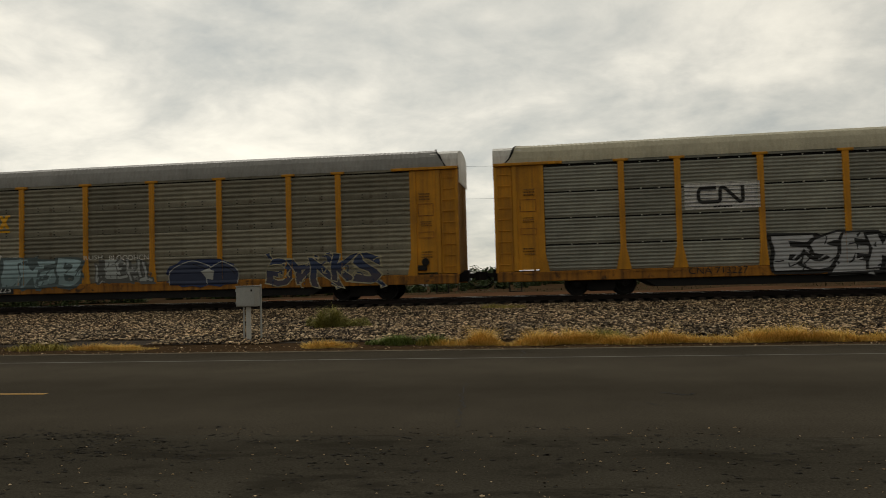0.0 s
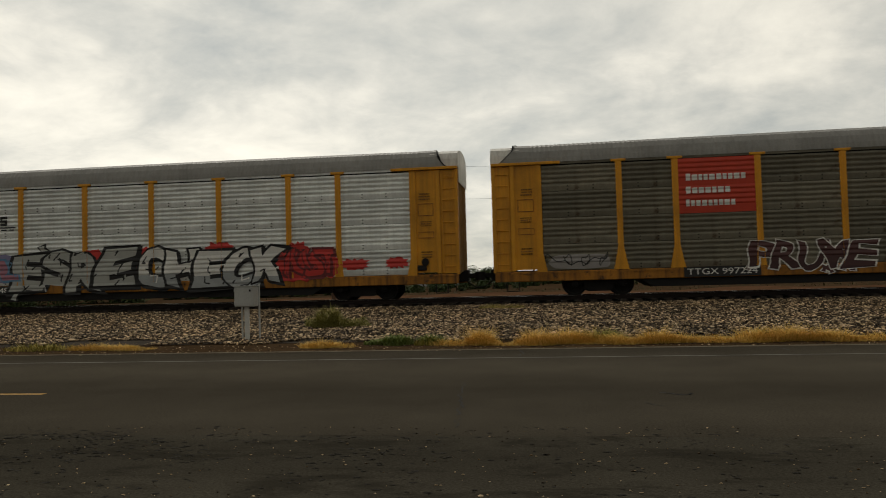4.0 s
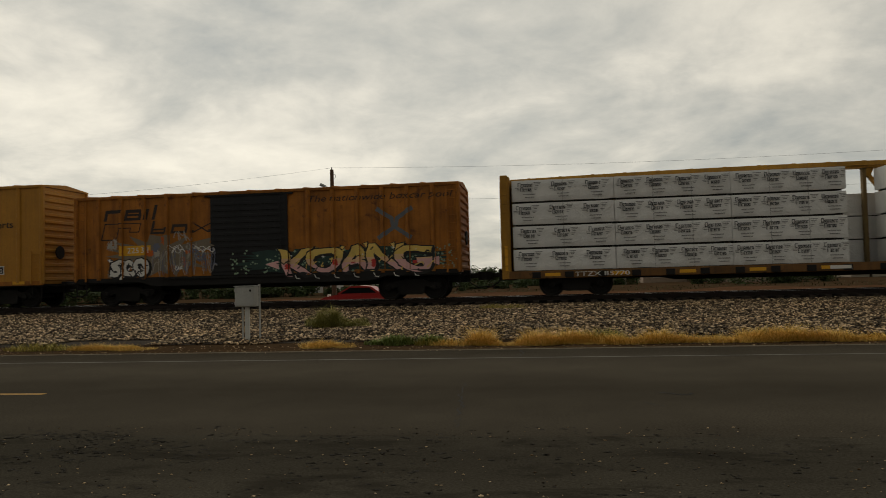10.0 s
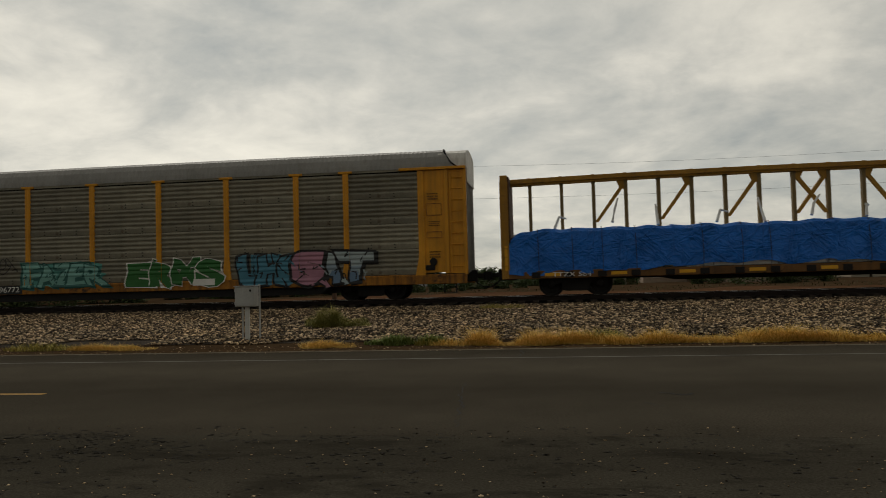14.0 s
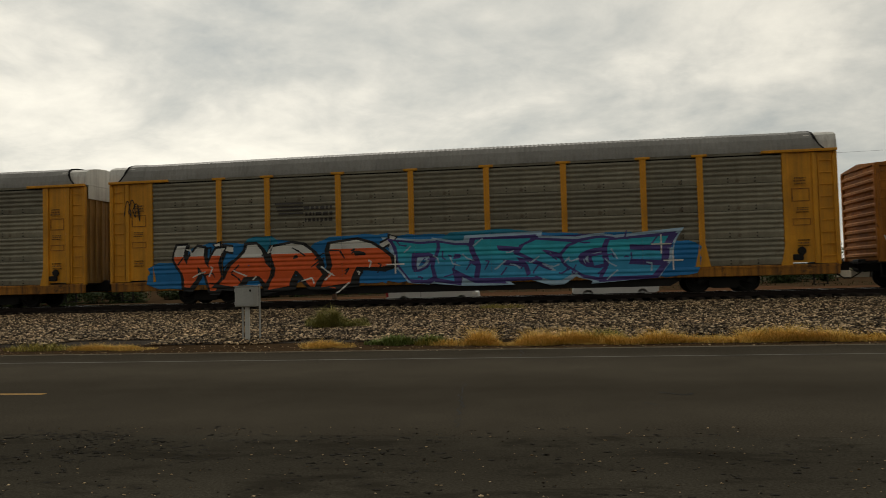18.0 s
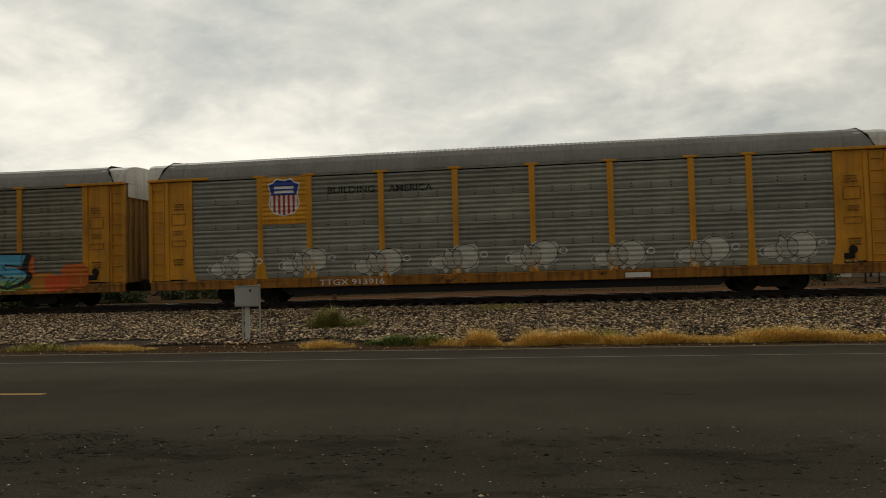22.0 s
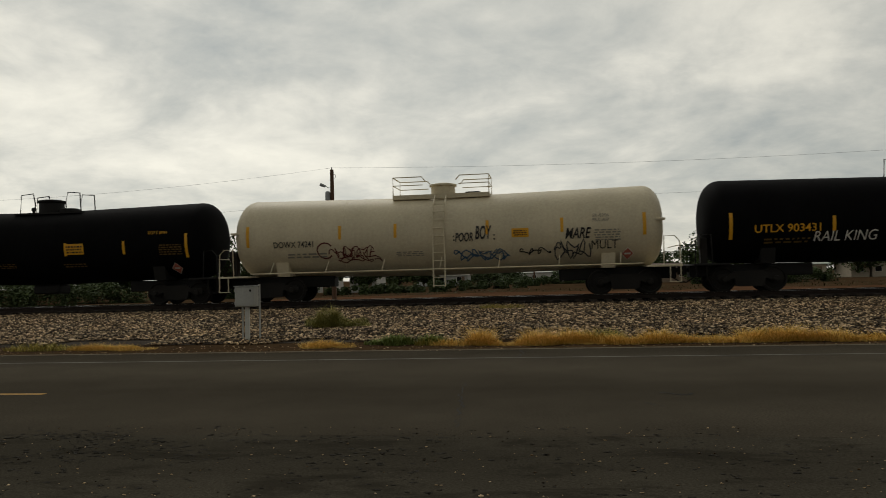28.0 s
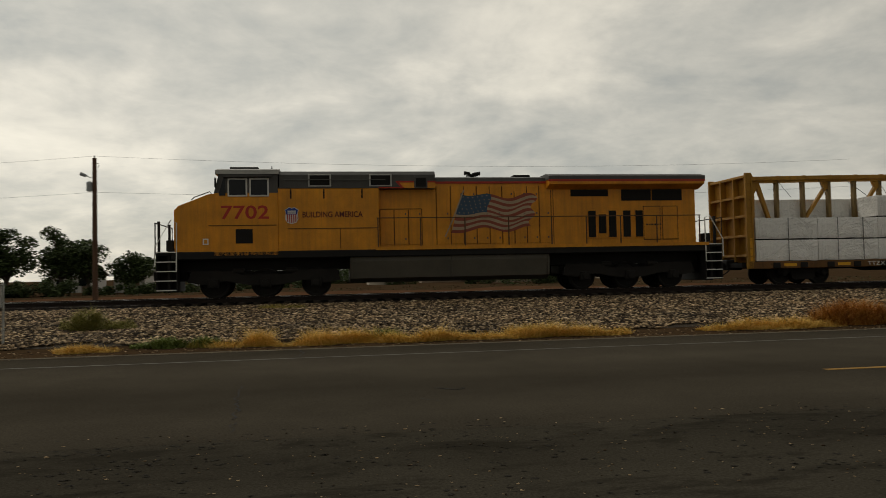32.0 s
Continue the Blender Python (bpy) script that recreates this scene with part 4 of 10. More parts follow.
    put(car, x0)
    return car, Side(car, lambda x, z: -1.535)


def bundle_mesh(w, h, d, seed, sag=0.010):
    """A wrapped pack: slightly slack faces with creases, softened edges."""
    rnd = random.Random(seed)
    m = Mesh()
    nx, nz = max(4, int(w / 0.14)), 7
    off = lambda: rnd.uniform(-sag, sag)
    rows = []
    for j in range(nz + 1):
        z = h * j / nz
        e = 0.03 if j in (0, nz) else 0.0
        rows.append([(w * i / nx + (0 if i in (0, nx) else off()), e + (0.02 if i in (0, nx) else 0.5 * off() + 0.014 * noise.noise((w * i / nx * 1.6, z * 2.0, seed)) + 0.014 * abs(noise.noise((w * i / nx * 5 + z * 4, z * 5.0, seed + 3)))), z + (0.03 * noise.noise((w * i / nx * 1.7, seed, 0)) if j == 0 else 0.0)) for i in range(nx + 1)])
    m.sheet(rows)
    m.v += [(0, d, 0), (w, d, 0), (w, d, h), (0, d, h)]
    b = (nx + 1) * (nz + 1)
    first, last = list(range(0, nx + 1)), list(range((nx + 1) * nz, (nx + 1) * (nz + 1)))
    m.f.append(tuple(last) + (b + 2, b + 3))
    m.f.append(tuple(reversed(first)) + (b, b + 1))
    lef, rig = [i * (nx + 1) for i in range(nz + 1)], [i * (nx + 1) + nx for i in range(nz + 1)]
    m.f.append(tuple(reversed(lef)) + (b, b + 3)[::1])
    m.f.append(tuple(rig) + (b + 2, b + 1))
    m.f.append((b + 1, b, b + 3, b + 2)[::-1])
    m.smooth = True
    return m


def bundle(x0, x, w, z, h, wrap, label, group, near=True, prints="", seed=0, straps=(), face=-1.42):
    """A pack of lumber on a centre-beam car; x is its left end on the car."""
    d = 1.18
    th = thing("lumber_bundle", label, "lumber", group)
    turn = pose(x, face, z) if near else pose(x + w, -face, z, 0, 0, 180)
    th.matrix_basis = pose(x0, TRACK_Y, RAIL_TOP) @ turn
    TRAIN.append((th, x0, turn))
    part("wrap", lambda: bundle_mesh(w, h, d, seed), wrap, th)
    # battens coloured near black, so the shade between packs is in their colour
    for y in (0.15, 0.9):
        part("batten", lambda: Mesh().box(0.1, w - 0.1, y, y + 0.09, -0.05, 0.005), STRAP, th)
    s = Side(th, lambda a, b: -0.045)
    rnd = random.Random(seed + 5)
    if prints == "dots":
        k = max(2, int(w / 0.4))
        for i in range(k):
            cx, cz = (i + 0.5) * w / k + rnd.uniform(-0.06, 0.06), h * (0.24 if (i + seed) % 2 else 0.72) + rnd.uniform(-0.05, 0.05)
            fs = [[(cx - 0.13, cz), (cx - 0.02, cz + 0.065), (cx + 0.12, cz + 0.04), (cx + 0.02, cz + 0.01)], [(cx - 0.05, cz - 0.005), (cx + 0.14, cz), (cx + 0.1, cz - 0.06), (cx - 0.07, cz - 0.045)]]
            s.lay("printed_mark", fs, PRINT_SOFT, 1)
    if prints == "words":
        k = max(1, round(w / 1.1))
        q = w / k
        slip = rnd.uniform(-0.12, 0.12)

        def type_row(x, z, n, cap, low, gap):
            """A row of letter-like shapes: a tall first one, then low ones."""
            fs = []
            for c in range(n):
                e, lw = (cap, 0.1) if c == 0 else (low, 0.062)
                t = 0.024
                fs.append([(x, z), (x + t, z), (x + t, z + e), (x, z + e)])
                fs.append([(x + t, z + e - t), (x + lw, z + e - t), (x + lw, z + e), (x + t, z + e)])
                if rnd.random() < 0.7:
                    fs.append([(x + lw - t, z), (x + lw, z), (x + lw, z + e - t), (x + lw - t, z + e - t)])
                if rnd.random() < 0.6:
                    fs.append([(x + t, z), (x + lw - t, z), (x + lw - t, z + t), (x + t, z + t)])
                x += lw + gap
            return fs
        for i in range(k):
            a = (i + 0.16) * q + slip
            if a < 0.03 or a + 0.62 > w:
                continue
            s.lay("printed_name", type_row(a, h * 0.68, 7, 0.16, 0.11, 0.014) + type_row(a + 0.1, h * 0.46, 5, 0.16, 0.11, 0.014), PRINT, 1)
            fs = []
            for z, b0, b1 in ((0.86, 0.58, 0.86), (0.79, 0.62, 0.82), (0.72, 0.66, 0.78), (0.62, -0.1, 0.05), (0.55, -0.06, 0.06), (0.60, 0.6, 0.74), (0.53, 0.62, 0.7)):
                x0_, x1_ = max(0.02, a + b0), min(w - 0.02, a + b1)
                if x1_ > x0_:
                    fs.append([(x0_, h * z), (x1_, h * z), (x1_, h * z + 0.02), (x0_, h * z + 0.02)])
            for z, n, b0 in ((0.3, 9, 0.2), (0.16, 7, 0.26)):
                for c in range(n):
                    x = a + b0 + c * 0.05
                    fs.append([(x, h * z), (x + 0.038, h * z), (x + 0.038, h * z + 0.035), (x, h * z + 0.035)])
            s.lay("printed_print", fs, PRINT_SOFT, 1)
        for c in range(1, max(2, round(w / 1.5))):
            x = c * w / max(2, round(w / 1.5))
            s.rect(x, x + 0.012, 0.0, h, PRINT_SOFT, 1.5, "wrap_seam")
    for c in straps:
        c, wide, look_ = c if isinstance(c, tuple) else (c, 0.03, 0)
        s.rect(c, c + wide, 0.0, h, PRINT_SOFT if look_ == 1 else STRAP if look_ == 0 else PRINT, 2, "strap")
        if "bare" in label and near:
            s.lay("yellow_blot", [[(c + 0.35 + 0.15 * math.cos(k * 0.785), h * 0.42 + 0.075 * math.sin(k * 0.785) * (1 + 0.3 * math.sin(k * 3 + seed))) for k in range(8)]], spray("pale_yellow_blot", (0.62, 0.5, 0.12)), 1)
        if wide == 0.022:
            part("corner_guard", Mesh().box(c - 0.04, c + 0.06, -0.055, 0.12, h - 0.09, h + 0.03, 0.01), STRAP, th)
    return th


def tarp_mesh(w, prof, seed):
    """A tarpaulin hung over packs: prof gives its top height along x; it sags, creases and has a wavy hem."""
    rnd = random.Random(seed)
    n = int(w / 0.08)
    rows = [[] for _ in range(15)]
    for i in range(n + 1):
        x = w * i / n
        s = x / w * (len(prof) - 1)
        k = min(int(s), len(prof) - 2)
        u = s - k
        u = u * u * (3 - 2 * u)
        top = prof[k][0] * (1 - u) + prof[k + 1][0] * u
        hem = prof[k][1] * (1 - u) + prof[k + 1][1] * u
        top += 0.03 * math.sin(x * 5.1 + seed) + 0.02 * noise.noise((x * 2.0, seed, 0))
        hem += 0.04 * math.sin(x * 3.3 + seed * 2) + 0.05 * noise.noise((x * 1.4, seed, 5))
        if seed in (3, 7):
            top -= 0.4 * max(0.0, 1 - x / 0.6) ** 2
        if seed in (6, 10):
            top -= 0.75 * max(0.0, 1 - (w - x) / 0.7) ** 1.5
        pts = [(x, 0.95, top - 0.05), (x, 0.35, top + 0.02 * noise.noise((x * 3, 1, seed))), (x, 0.06, top - 0.02)]
        for j in range(12):
            q = (j + 1) / 12
            fold = 0.055 * noise.noise((x * 1.8 + q * 1.5, q * 1.4, seed)) + 0.05 * abs(noise.noise((x * 3.4 - q * 4.0, q * 1.6, seed + 9))) + 0.012 * math.sin(x * 9 + q * 4 + 2 * noise.noise((x, q, seed)))
            pts.append((x, -0.05 + fold * (0.4 + q) - 0.03 * q, top * (1 - q) + hem * q))
        for r, p in zip(rows, pts):
            r.append(p)
    m = Mesh().sheet(rows)
    m.f = [tuple(reversed(f)) for f in m.f]
    m.smooth = True
    return m


def tarp(x0, x, w, prof, seed):
    th = thing("blue_tarpaulin", "creased blue tarpaulin tied over stacked lumber", "tarpaulin", "tarpaulins on lumber cars")
    turn = pose(x, -1.45, 0)
    th.matrix_basis = pose(x0, TRACK_Y, RAIL_TOP) @ turn
    TRAIN.append((th, x0, turn))
    part("sheet", lambda: tarp_mesh(w, prof, seed), TARP, th)
    for i in range(1, int(w / 1.15)):
        c = i * 1.15 + 0.1 * math.sin(i * 3 + seed)
        s = c / w * (len(prof) - 1)
        k = min(int(s), len(prof) - 2)
        top = prof[k][0] + (prof[k + 1][0] - prof[k][0]) * (s - k)
        hem = prof[k][1] + (prof[k + 1][1] - prof[k][1]) * (s - k)
        part("tie_strap", Mesh().tube([(c, 0.4, top + 0.04), (c, 0.0, top + 0.02), (c + 0.01, -0.13, top * 0.6 + hem * 0.4), (c + 0.02, -0.15, hem + 0.1), (c, -0.09, 0.9)], 0.012, 5), STRAP, th)
    return th


# ---------------------------------------------------------------- tank cars
def tank_car(name, label, x0, length, m, white=False, rails="black", r=1.55, zc=2.4, sag=0.07, band=None, hump=0.0, tank_label="cylindrical tank shell"):
    car = thing(name, label, "railcar", "train")
    half = length / 2
    head = 0.72

    def shell(xa, xb):
        """The shell between two places, with dished heads at the ends and a shallow fall to the middle."""
        mm = Mesh()
        xs = []
        if xa <= -half:
            xs += [(-half + head * (1 - math.cos(a)), math.sin(a)) for a in [math.pi / 2 * i / 9 for i in range(1, 10)]]
        else:
            xs += [(xa, 1.0)]
        xs += [(x, 1.0) for x in [xa + (xb - xa) * i / 14 for i in range(1, 14)] if -half + head < x < half - head]
        if xb >= half:
            xs += [(half - head * (1 - math.cos(a)), math.sin(a)) for a in [math.pi / 2 * i / 9 for i in range(9, 0, -1)]]
        else:
            xs += [(xb, 1.0)]
        k, rings = 40, []
        for x, q in xs:
            drop = -sag * (1 - abs(x) / half)
            q = q ** 0.62
            rings.append(len(mm.v))
            mm.v += [(x, r * q * math.cos(2 * math.pi * j / k), zc + drop + r * q * math.sin(2 * math.pi * j / k)) for j in range(k)]
        for a, b in zip(rings, rings[1:]):
            for j in range(k):
                p = (j + 1) % k
                mm.f.append((a + j, a + p, b + p, b + j))
        mm.f.append(tuple(rings[0] + j for j in reversed(range(k))))
        mm.f.append(tuple(rings[-1] + j for j in range(k)))
        mm.smooth = True
        return mm
    part("tank", shell(-half, half), m, car, tank_label)
    seams = [-half + head, -half * 0.45, -half * 0.15, half * 0.15, half * 0.45, half - head]
    for x in seams:  # welded seams
        d = -sag * (1 - abs(x) / half)
        part("weld_seam", Mesh().turned([(-0.012, r + 0.002), (0.0, r + 0.006), (0.012, r + 0.002)], (x, 0, zc + d), "x", 40), m, car)
    metal = {"black": BLACK, "cream": TANK_CREAM, "white": WHITE_END}[rails]
    for s in (-1, 1):
        f = lambda a, b: sorted((a * s, b * s))
        part("stub_sill", Mesh().box(*f(half - 3.9, half + 0.45), -0.32, 0.32, 0.55, 1.0, 0.03), BLACK, car, "dark stub sill")
        part("saddle", Mesh().prism([(-1.15, 1.0), (1.15, 1.0), (1.3, 1.55), (0.9, 1.2), (0.0, 0.98), (-0.9, 1.2), (-1.3, 1.55)], "x", *f(half - 2.35, half - 1.85)), m if white else BLACK, car)
        part("end_platform", Mesh().box(*f(half - 0.75, half + 0.5), -1.45, 1.45, 0.98, 1.05, 0.01), metal if white else BLACK, car)
        # grab rails at the ends
        part("end_rail", Mesh().tube([(s * (half - 0.15), -1.42, 1.05), (s * (half - 0.12), -1.42, 2.1), (s * (half + 0.25), -1.42, 2.1), (s * (half + 0.42), -1.42, 1.9), (s * (half + 0.45), -1.42, 1.05)], 0.02, 6), metal, car, "bent pipe grab rail")
        part("end_rail", Mesh().tube([(s * (half + 0.45), -1.42, 1.75), (s * (half + 0.42), -0.5, 1.75), (s * (half + 0.42), 0.5, 1.75), (s * (half + 0.45), 1.42, 1.75)], 0.018, 6), metal, car)
        part("step", Mesh().box(*f(half + 0.05, half + 0.45), -1.46, -1.3, 0.42, 0.45).box(*f(half + 0.05, half + 0.08), -1.46, -1.42, 0.42, 1.0).box(*f(half + 0.42, half + 0.45), -1.46, -1.42, 0.42, 1.0), metal if white else GRIME, car)
        truck(car, (half - 1.5) * s, x0, 1.78, 0.457)
    part("brake_wheel", Mesh().turned([(0.0, 0.26), (0.03, 0.28), (0.06, 0.26)], (-half - 0.2, -0.75, 1.85), "x", 18), GRIME, car, "dark hand brake wheel")
    part("brake_stand", Mesh().box(-half - 0.16, -half + 0.08, -0.9, -0.6, 1.05, 2.0, 0.02), GRIME, car)
    couplers(car, half + 0.1, 0.65)
    top = zc - sag + r
    if white:
        part("manway", Mesh().turned([(0.0, 0.48), (0.5, 0.48), (0.52, 0.55), (0.58, 0.55), (0.6, 0.5), (0.64, 0.3)], (0, 0, top - 0.08), "z", 24), m, car, "round manway dome")
        part("walkway", Mesh().box(-1.9, -0.5, -0.6, 0.6, top + 0.02, top + 0.07).box(0.5, 1.9, -0.6, 0.6, top + 0.02, top + 0.07).box(-1.9, 1.9, -0.75, -0.6, top - 0.1, top + 0.07), m, car, "grated walkway")
        for s in (-1, 1):
            for y in (-0.72, 0.72):
                a = top + 0.05
                part("hand_rail", Mesh().tube([(1.88 * s, y, a), (1.88 * s, y, a + 0.72), (0.75 * s, y, a + 0.72), (0.6 * s, y, a + 0.55)], 0.022, 6).tube([(1.88 * s, y, a + 0.4), (0.7 * s, y, a + 0.4)], 0.018, 6), m, car)
            part("hand_rail", Mesh().tube([(1.88 * s, -0.72, a + 0.72), (1.88 * s, 0.72, a + 0.72)], 0.022, 6).tube([(1.88 * s, -0.72, a + 0.4), (1.88 * s, 0.72, a + 0.4)], 0.018, 6), m, car)
        part("valve_cover", Mesh().box(0.9, 1.5, -0.2, 0.2, top, top + 0.18, 0.03), GRIME, car)
        lad = Mesh()
        for x in (-0.22, 0.22):
            lad.tube([(x, -0.75, top), (x, -1.2, top - 0.32), (x, -1.55, zc + 0.5), (x, -1.62, zc - 0.1), (x, -1.62, 0.45)], 0.028, 6)
        for i in range(11):
            z = 0.5 + i * 0.31
            y = -1.62 if z < zc else -max(0.75, math.sqrt(max(0.0, (r + 0.07) ** 2 - (z - zc) ** 2)))
            lad.tube([(-0.22, y, z), (0.22, y, z)], 0.02, 6)
        part("ladder", lad, m, car, "side ladder")
        part("side_pipe_rail", Mesh().tube([(-half + 0.9, -1.55, 1.12), (half - 0.9, -1.55, 1.12)], 0.03, 6), m, car, "long pipe running rail")
        for i in range(7):
            x = -half + 1.7 + i * (length - 3.4) / 6
            part("rail_bracket", Mesh().tube([(x, -1.55, 1.12), (x + 0.06, -1.28, 1.55)], 0.018, 5), m, car)
        for s in (-1, 1):
            part("head_bracket", Mesh().box(*sorted((s * (half - 0.6), s * (half - 0.05))), -1.45, -1.2, zc + 0.12, zc + 0.2, 0.01), m, car)
    else:
        part("valve_housing", Mesh().box(-0.3, 0.3, -0.3, 0.3, top - 0.05, top + 0.5, 0.04) if not hump else Mesh().turned([(0, 0.5), (0.45, 0.5), (0.5, 0.56), (0.56, 0.56), (0.6, 0.4)], (0, 0, top - 0.06), "z", 24), BLACK, car, "valve housing")
        part("manway", Mesh().turned([(0.0, 0.4), (0.14, 0.4), (0.18, 0.36), (0.2, 0.1)], (0.85, 0, top - 0.04), "z", 20), BLACK, car)
        part("relief_valve", Mesh().turned([(0.0, 0.06), (0.12, 0.06), (0.14, 0.1), (0.26, 0.08), (0.28, 0.03)], (-0.85, 0, top - 0.03), "z", 12), BLACK, car)
        for s, q in ((-1, 0.55), (1, 1.15)):
            for y in (-0.5, 0.5):
                a = top - 0.06
                part("hand_rail", Mesh().tube([(s * (q + 0.55), y, a), (s * (q + 0.5), y, a + 0.8), (s * (q - 0.05), y, a + 0.85), (s * (q - 0.15), y, a + 0.4), (s * (q - 0.1), y, a)], 0.024, 6), BLACK, car)
        part("walk_grating", Mesh().box(-1.2, 1.9, -0.75, -0.55, top - 0.12, top - 0.05).box(-1.2, 1.9, 0.55, 0.75, top - 0.12, top - 0.05), BLACK, car)
        part("bottom_outlet", Mesh().box(-0.6, 0.6, -0.4, 0.4, 0.55, 0.95, 0.06), BLACK, car)
    put(car, x0)

    def depth(x, z):
        d = zc - sag * (1 - abs(x) / half)
        e = min(1.0, (half - abs(x)) / head)
        rr = (r + 0.014) * (math.sin(math.acos(1 - max(e, 0.02))) ** 0.62)
        return -math.sqrt(max(0.01, rr ** 2 - (z - d) ** 2))
    bends = [s * (half - head * (1 - math.cos(math.pi / 2 * i / 9))) for s in (-1, 1) for i in range(1, 10)]
    side = Side(car, depth, [0.0] + bends, [zc - sag + r * math.sin(radians(a)) for a in range(-78, 79, 6)])
    low = 0.35 if white else 0.0
    for s in (-1, 1):
        side.rect(*sorted((s * (half - 0.74), s * (half - 0.86))), zc - 0.75 + low, zc + 0.2 + low * 0.6, REFLECT, 1, "reflector")
    for q in (-0.46, -0.2, 0.22, 0.55):
        side.rect(q * half - 0.055, q * half + 0.055, zc - 0.55 + low, zc - 0.02 + low, REFLECT, 1, "reflector")
    return car, side


def diamond(side, x, z, k=0.18):
    side.lay("placard", [[(x - k, z), (x, z - k), (x + k, z), (x, z + k)]], LETTER_WHITE, 2)
    k *= 0.88
    side.lay("placard_face", [[(x - k, z), (x, z - k), (x + k, z), (x, z + k)]], spray("placard_red", (0.55, 0.16, 0.11)), 3)
    side.rect(x - k * 0.55, x + k * 0.55, z - k * 0.16, z + k * 0.16, LETTER_WHITE, 4, "placard_number")


# ---------------------------------------------------------------- boxcars
def boxcar(name, label, x0, length, m, height, door, door_span, base=0.95, ribs=14, posts=True, end_m=None, roof_m=None, sill_m=None):
    car = thing(name, label, "railcar", "train")
    half = length / 2
    w = 1.5
    part("body", Mesh().box(-half + 0.05, half - 0.05, -w + 0.03, w - 0.03, base, height - 0.12), m, car, "ribbed steel body")
    for s in (-1, 1):
        part("side_rail", Mesh().box(-half, half, *sorted((s * (w - 0.06), s * (w + 0.04))), height - 0.16, height - 0.04, 0.015), m, car)
        part("side_sill", Mesh().prism([(-half, base + 0.12), (-half, base - 0.05), (-half + 2.8, base - 0.05), (-half + 3.4, base - 0.24), (half - 3.4, base - 0.24), (half - 2.8, base - 0.05), (half, base - 0.05), (half, base + 0.12)], "y", *sorted((s * (w - 0.05), s * (w + 0.03)))), sill_m or m, car, "stained side sill")
    a, b = door_span
    deep, rib_at = (0.08 if posts else 0.045), []
    xs = [-half + 0.06 + (length - 0.12) * i / ribs for i in range(ribs + 1)]
    for x in xs:
        if a - 0.1 < x < b + 0.1:
            continue
        part("side_rib", lambda: Mesh().prism([(-0.09, -w + 0.0), (-0.05, -w - deep), (0.05, -w - deep), (0.09, -w + 0.0)], "z", base + 0.05, height - 0.13), m, car, key=("box_rib", height, base), at=pose(x, 0, 0))
        rib_at.append(x)
        part("far_rib", lambda: Mesh().box(-0.06, 0.06, w - 0.04, w + 0.035, base + 0.05, height - 0.13), m, car, key=("box_far_rib", height, base), at=pose(x, 0, 0))
    # end walls with deep horizontal corrugations
    for s in (-1, 1):
        n = int((height - base) / 0.3)
        for i in range(n):
            z = base + 0.1 + i * (height - base - 0.25) / n
            part("end_corrugation", lambda: Mesh().prism([(0, 0), (0.07, 0.05), (0.07, 0.13), (0, 0.18)], "y", -w + 0.12, w - 0.12), end_m or m, car, key=("end_corr", half), at=pose(s * (half - 0.05), 0, z, 0, 0, 0 if s > 0 else 180))
        for y in (-w + 0.05, w - 0.05):
            part("corner_post", lambda: Mesh().box(-0.07, 0.07, -0.06, 0.06, base, height - 0.1, 0.015), m, car, key=("corner_post", height, base), at=pose(s * (half - 0.04), y, 0))
        part("ladder", ladder_mesh(*sorted((s * (half - 0.5), s * (half - 0.05))), base, base + 1.35, -w - 0.07, 5, True), m, car, "side ladder")
        part("ladder", ladder_mesh(*sorted((s * (half - 0.5), s * (half - 0.05))), base + 1.35, height - 0.2, -w - 0.07, 6, True), m, car) if posts else None
        part("step", Mesh().box(*sorted((s * (half - 0.5), s * (half - 0.05))), -w, -w + 0.15, 0.42, 0.45).box(*sorted((s * (half - 0.5), s * (half - 0.47))), -w, -w + 0.04, 0.42, base).box(*sorted((s * (half - 0.08), s * (half - 0.05))), -w, -w + 0.04, 0.42, base), GRIME, car)
        part("crossover_platform", Mesh().box(*sorted((s * half, s * (half + 0.35))), -1.3, 1.3, base - 0.1, base - 0.06), GRIME, car)
        truck(car, (half - 2.0) * s, x0, 1.78, 0.457)
    part("roof", Mesh().prism([(-w - 0.05, height - 0.1), (-w - 0.05, height - 0.05), (0, height + 0.1), (w + 0.05, height - 0.05), (w + 0.05, height - 0.1)], "x", -half, half), roof_m or m, car, "shallow ribbed roof")
    for i in range(int(length / 1.15)):
        x = -half + 0.5 + i * 1.15
        part("roof_rib", lambda: Mesh().prism([(-w - 0.02, height - 0.05), (-w - 0.02, height - 0.01), (0, height + 0.14), (w + 0.02, height - 0.01), (w + 0.02, height - 0.05), (0, height + 0.09)], "x", -0.06, 0.06), roof_m or m, car, key=("roof_rib", height), at=pose(x, 0, 0))
    part("centre_sill", Mesh().box(-half - 0.1, half + 0.1, -0.35, 0.35, 0.6, base, 0.03), BLACK, car)
    part("floor", Mesh().box(-half + 0.1, half - 0.1, -w + 0.05, w - 0.05, base - 0.1, base), BLACK, car)
    # sliding door leaves with ribs, hung on a track
    leaves = [(a, b)] if b - a < 3.6 else [(a, (a + b) / 2), ((a + b) / 2, b)]
    for p, q in leaves:
        d = part("door", Mesh().box(p + 0.02, q - 0.02, -w - 0.06, -w + 0.02, base + 0.12, height - 0.24, 0.01), door, car, "ribbed black sliding door")
        n = 12 if len(leaves) == 1 else 3
        for i in range(n):
            z = base + 0.25 + i * (height - base - 0.6) / n
            part("door_rib", Mesh().box(p + 0.08, q - 0.08, -w - 0.09, -w - 0.06, z, z + (0.12 if n > 5 else 0.05), 0.01), door, d)
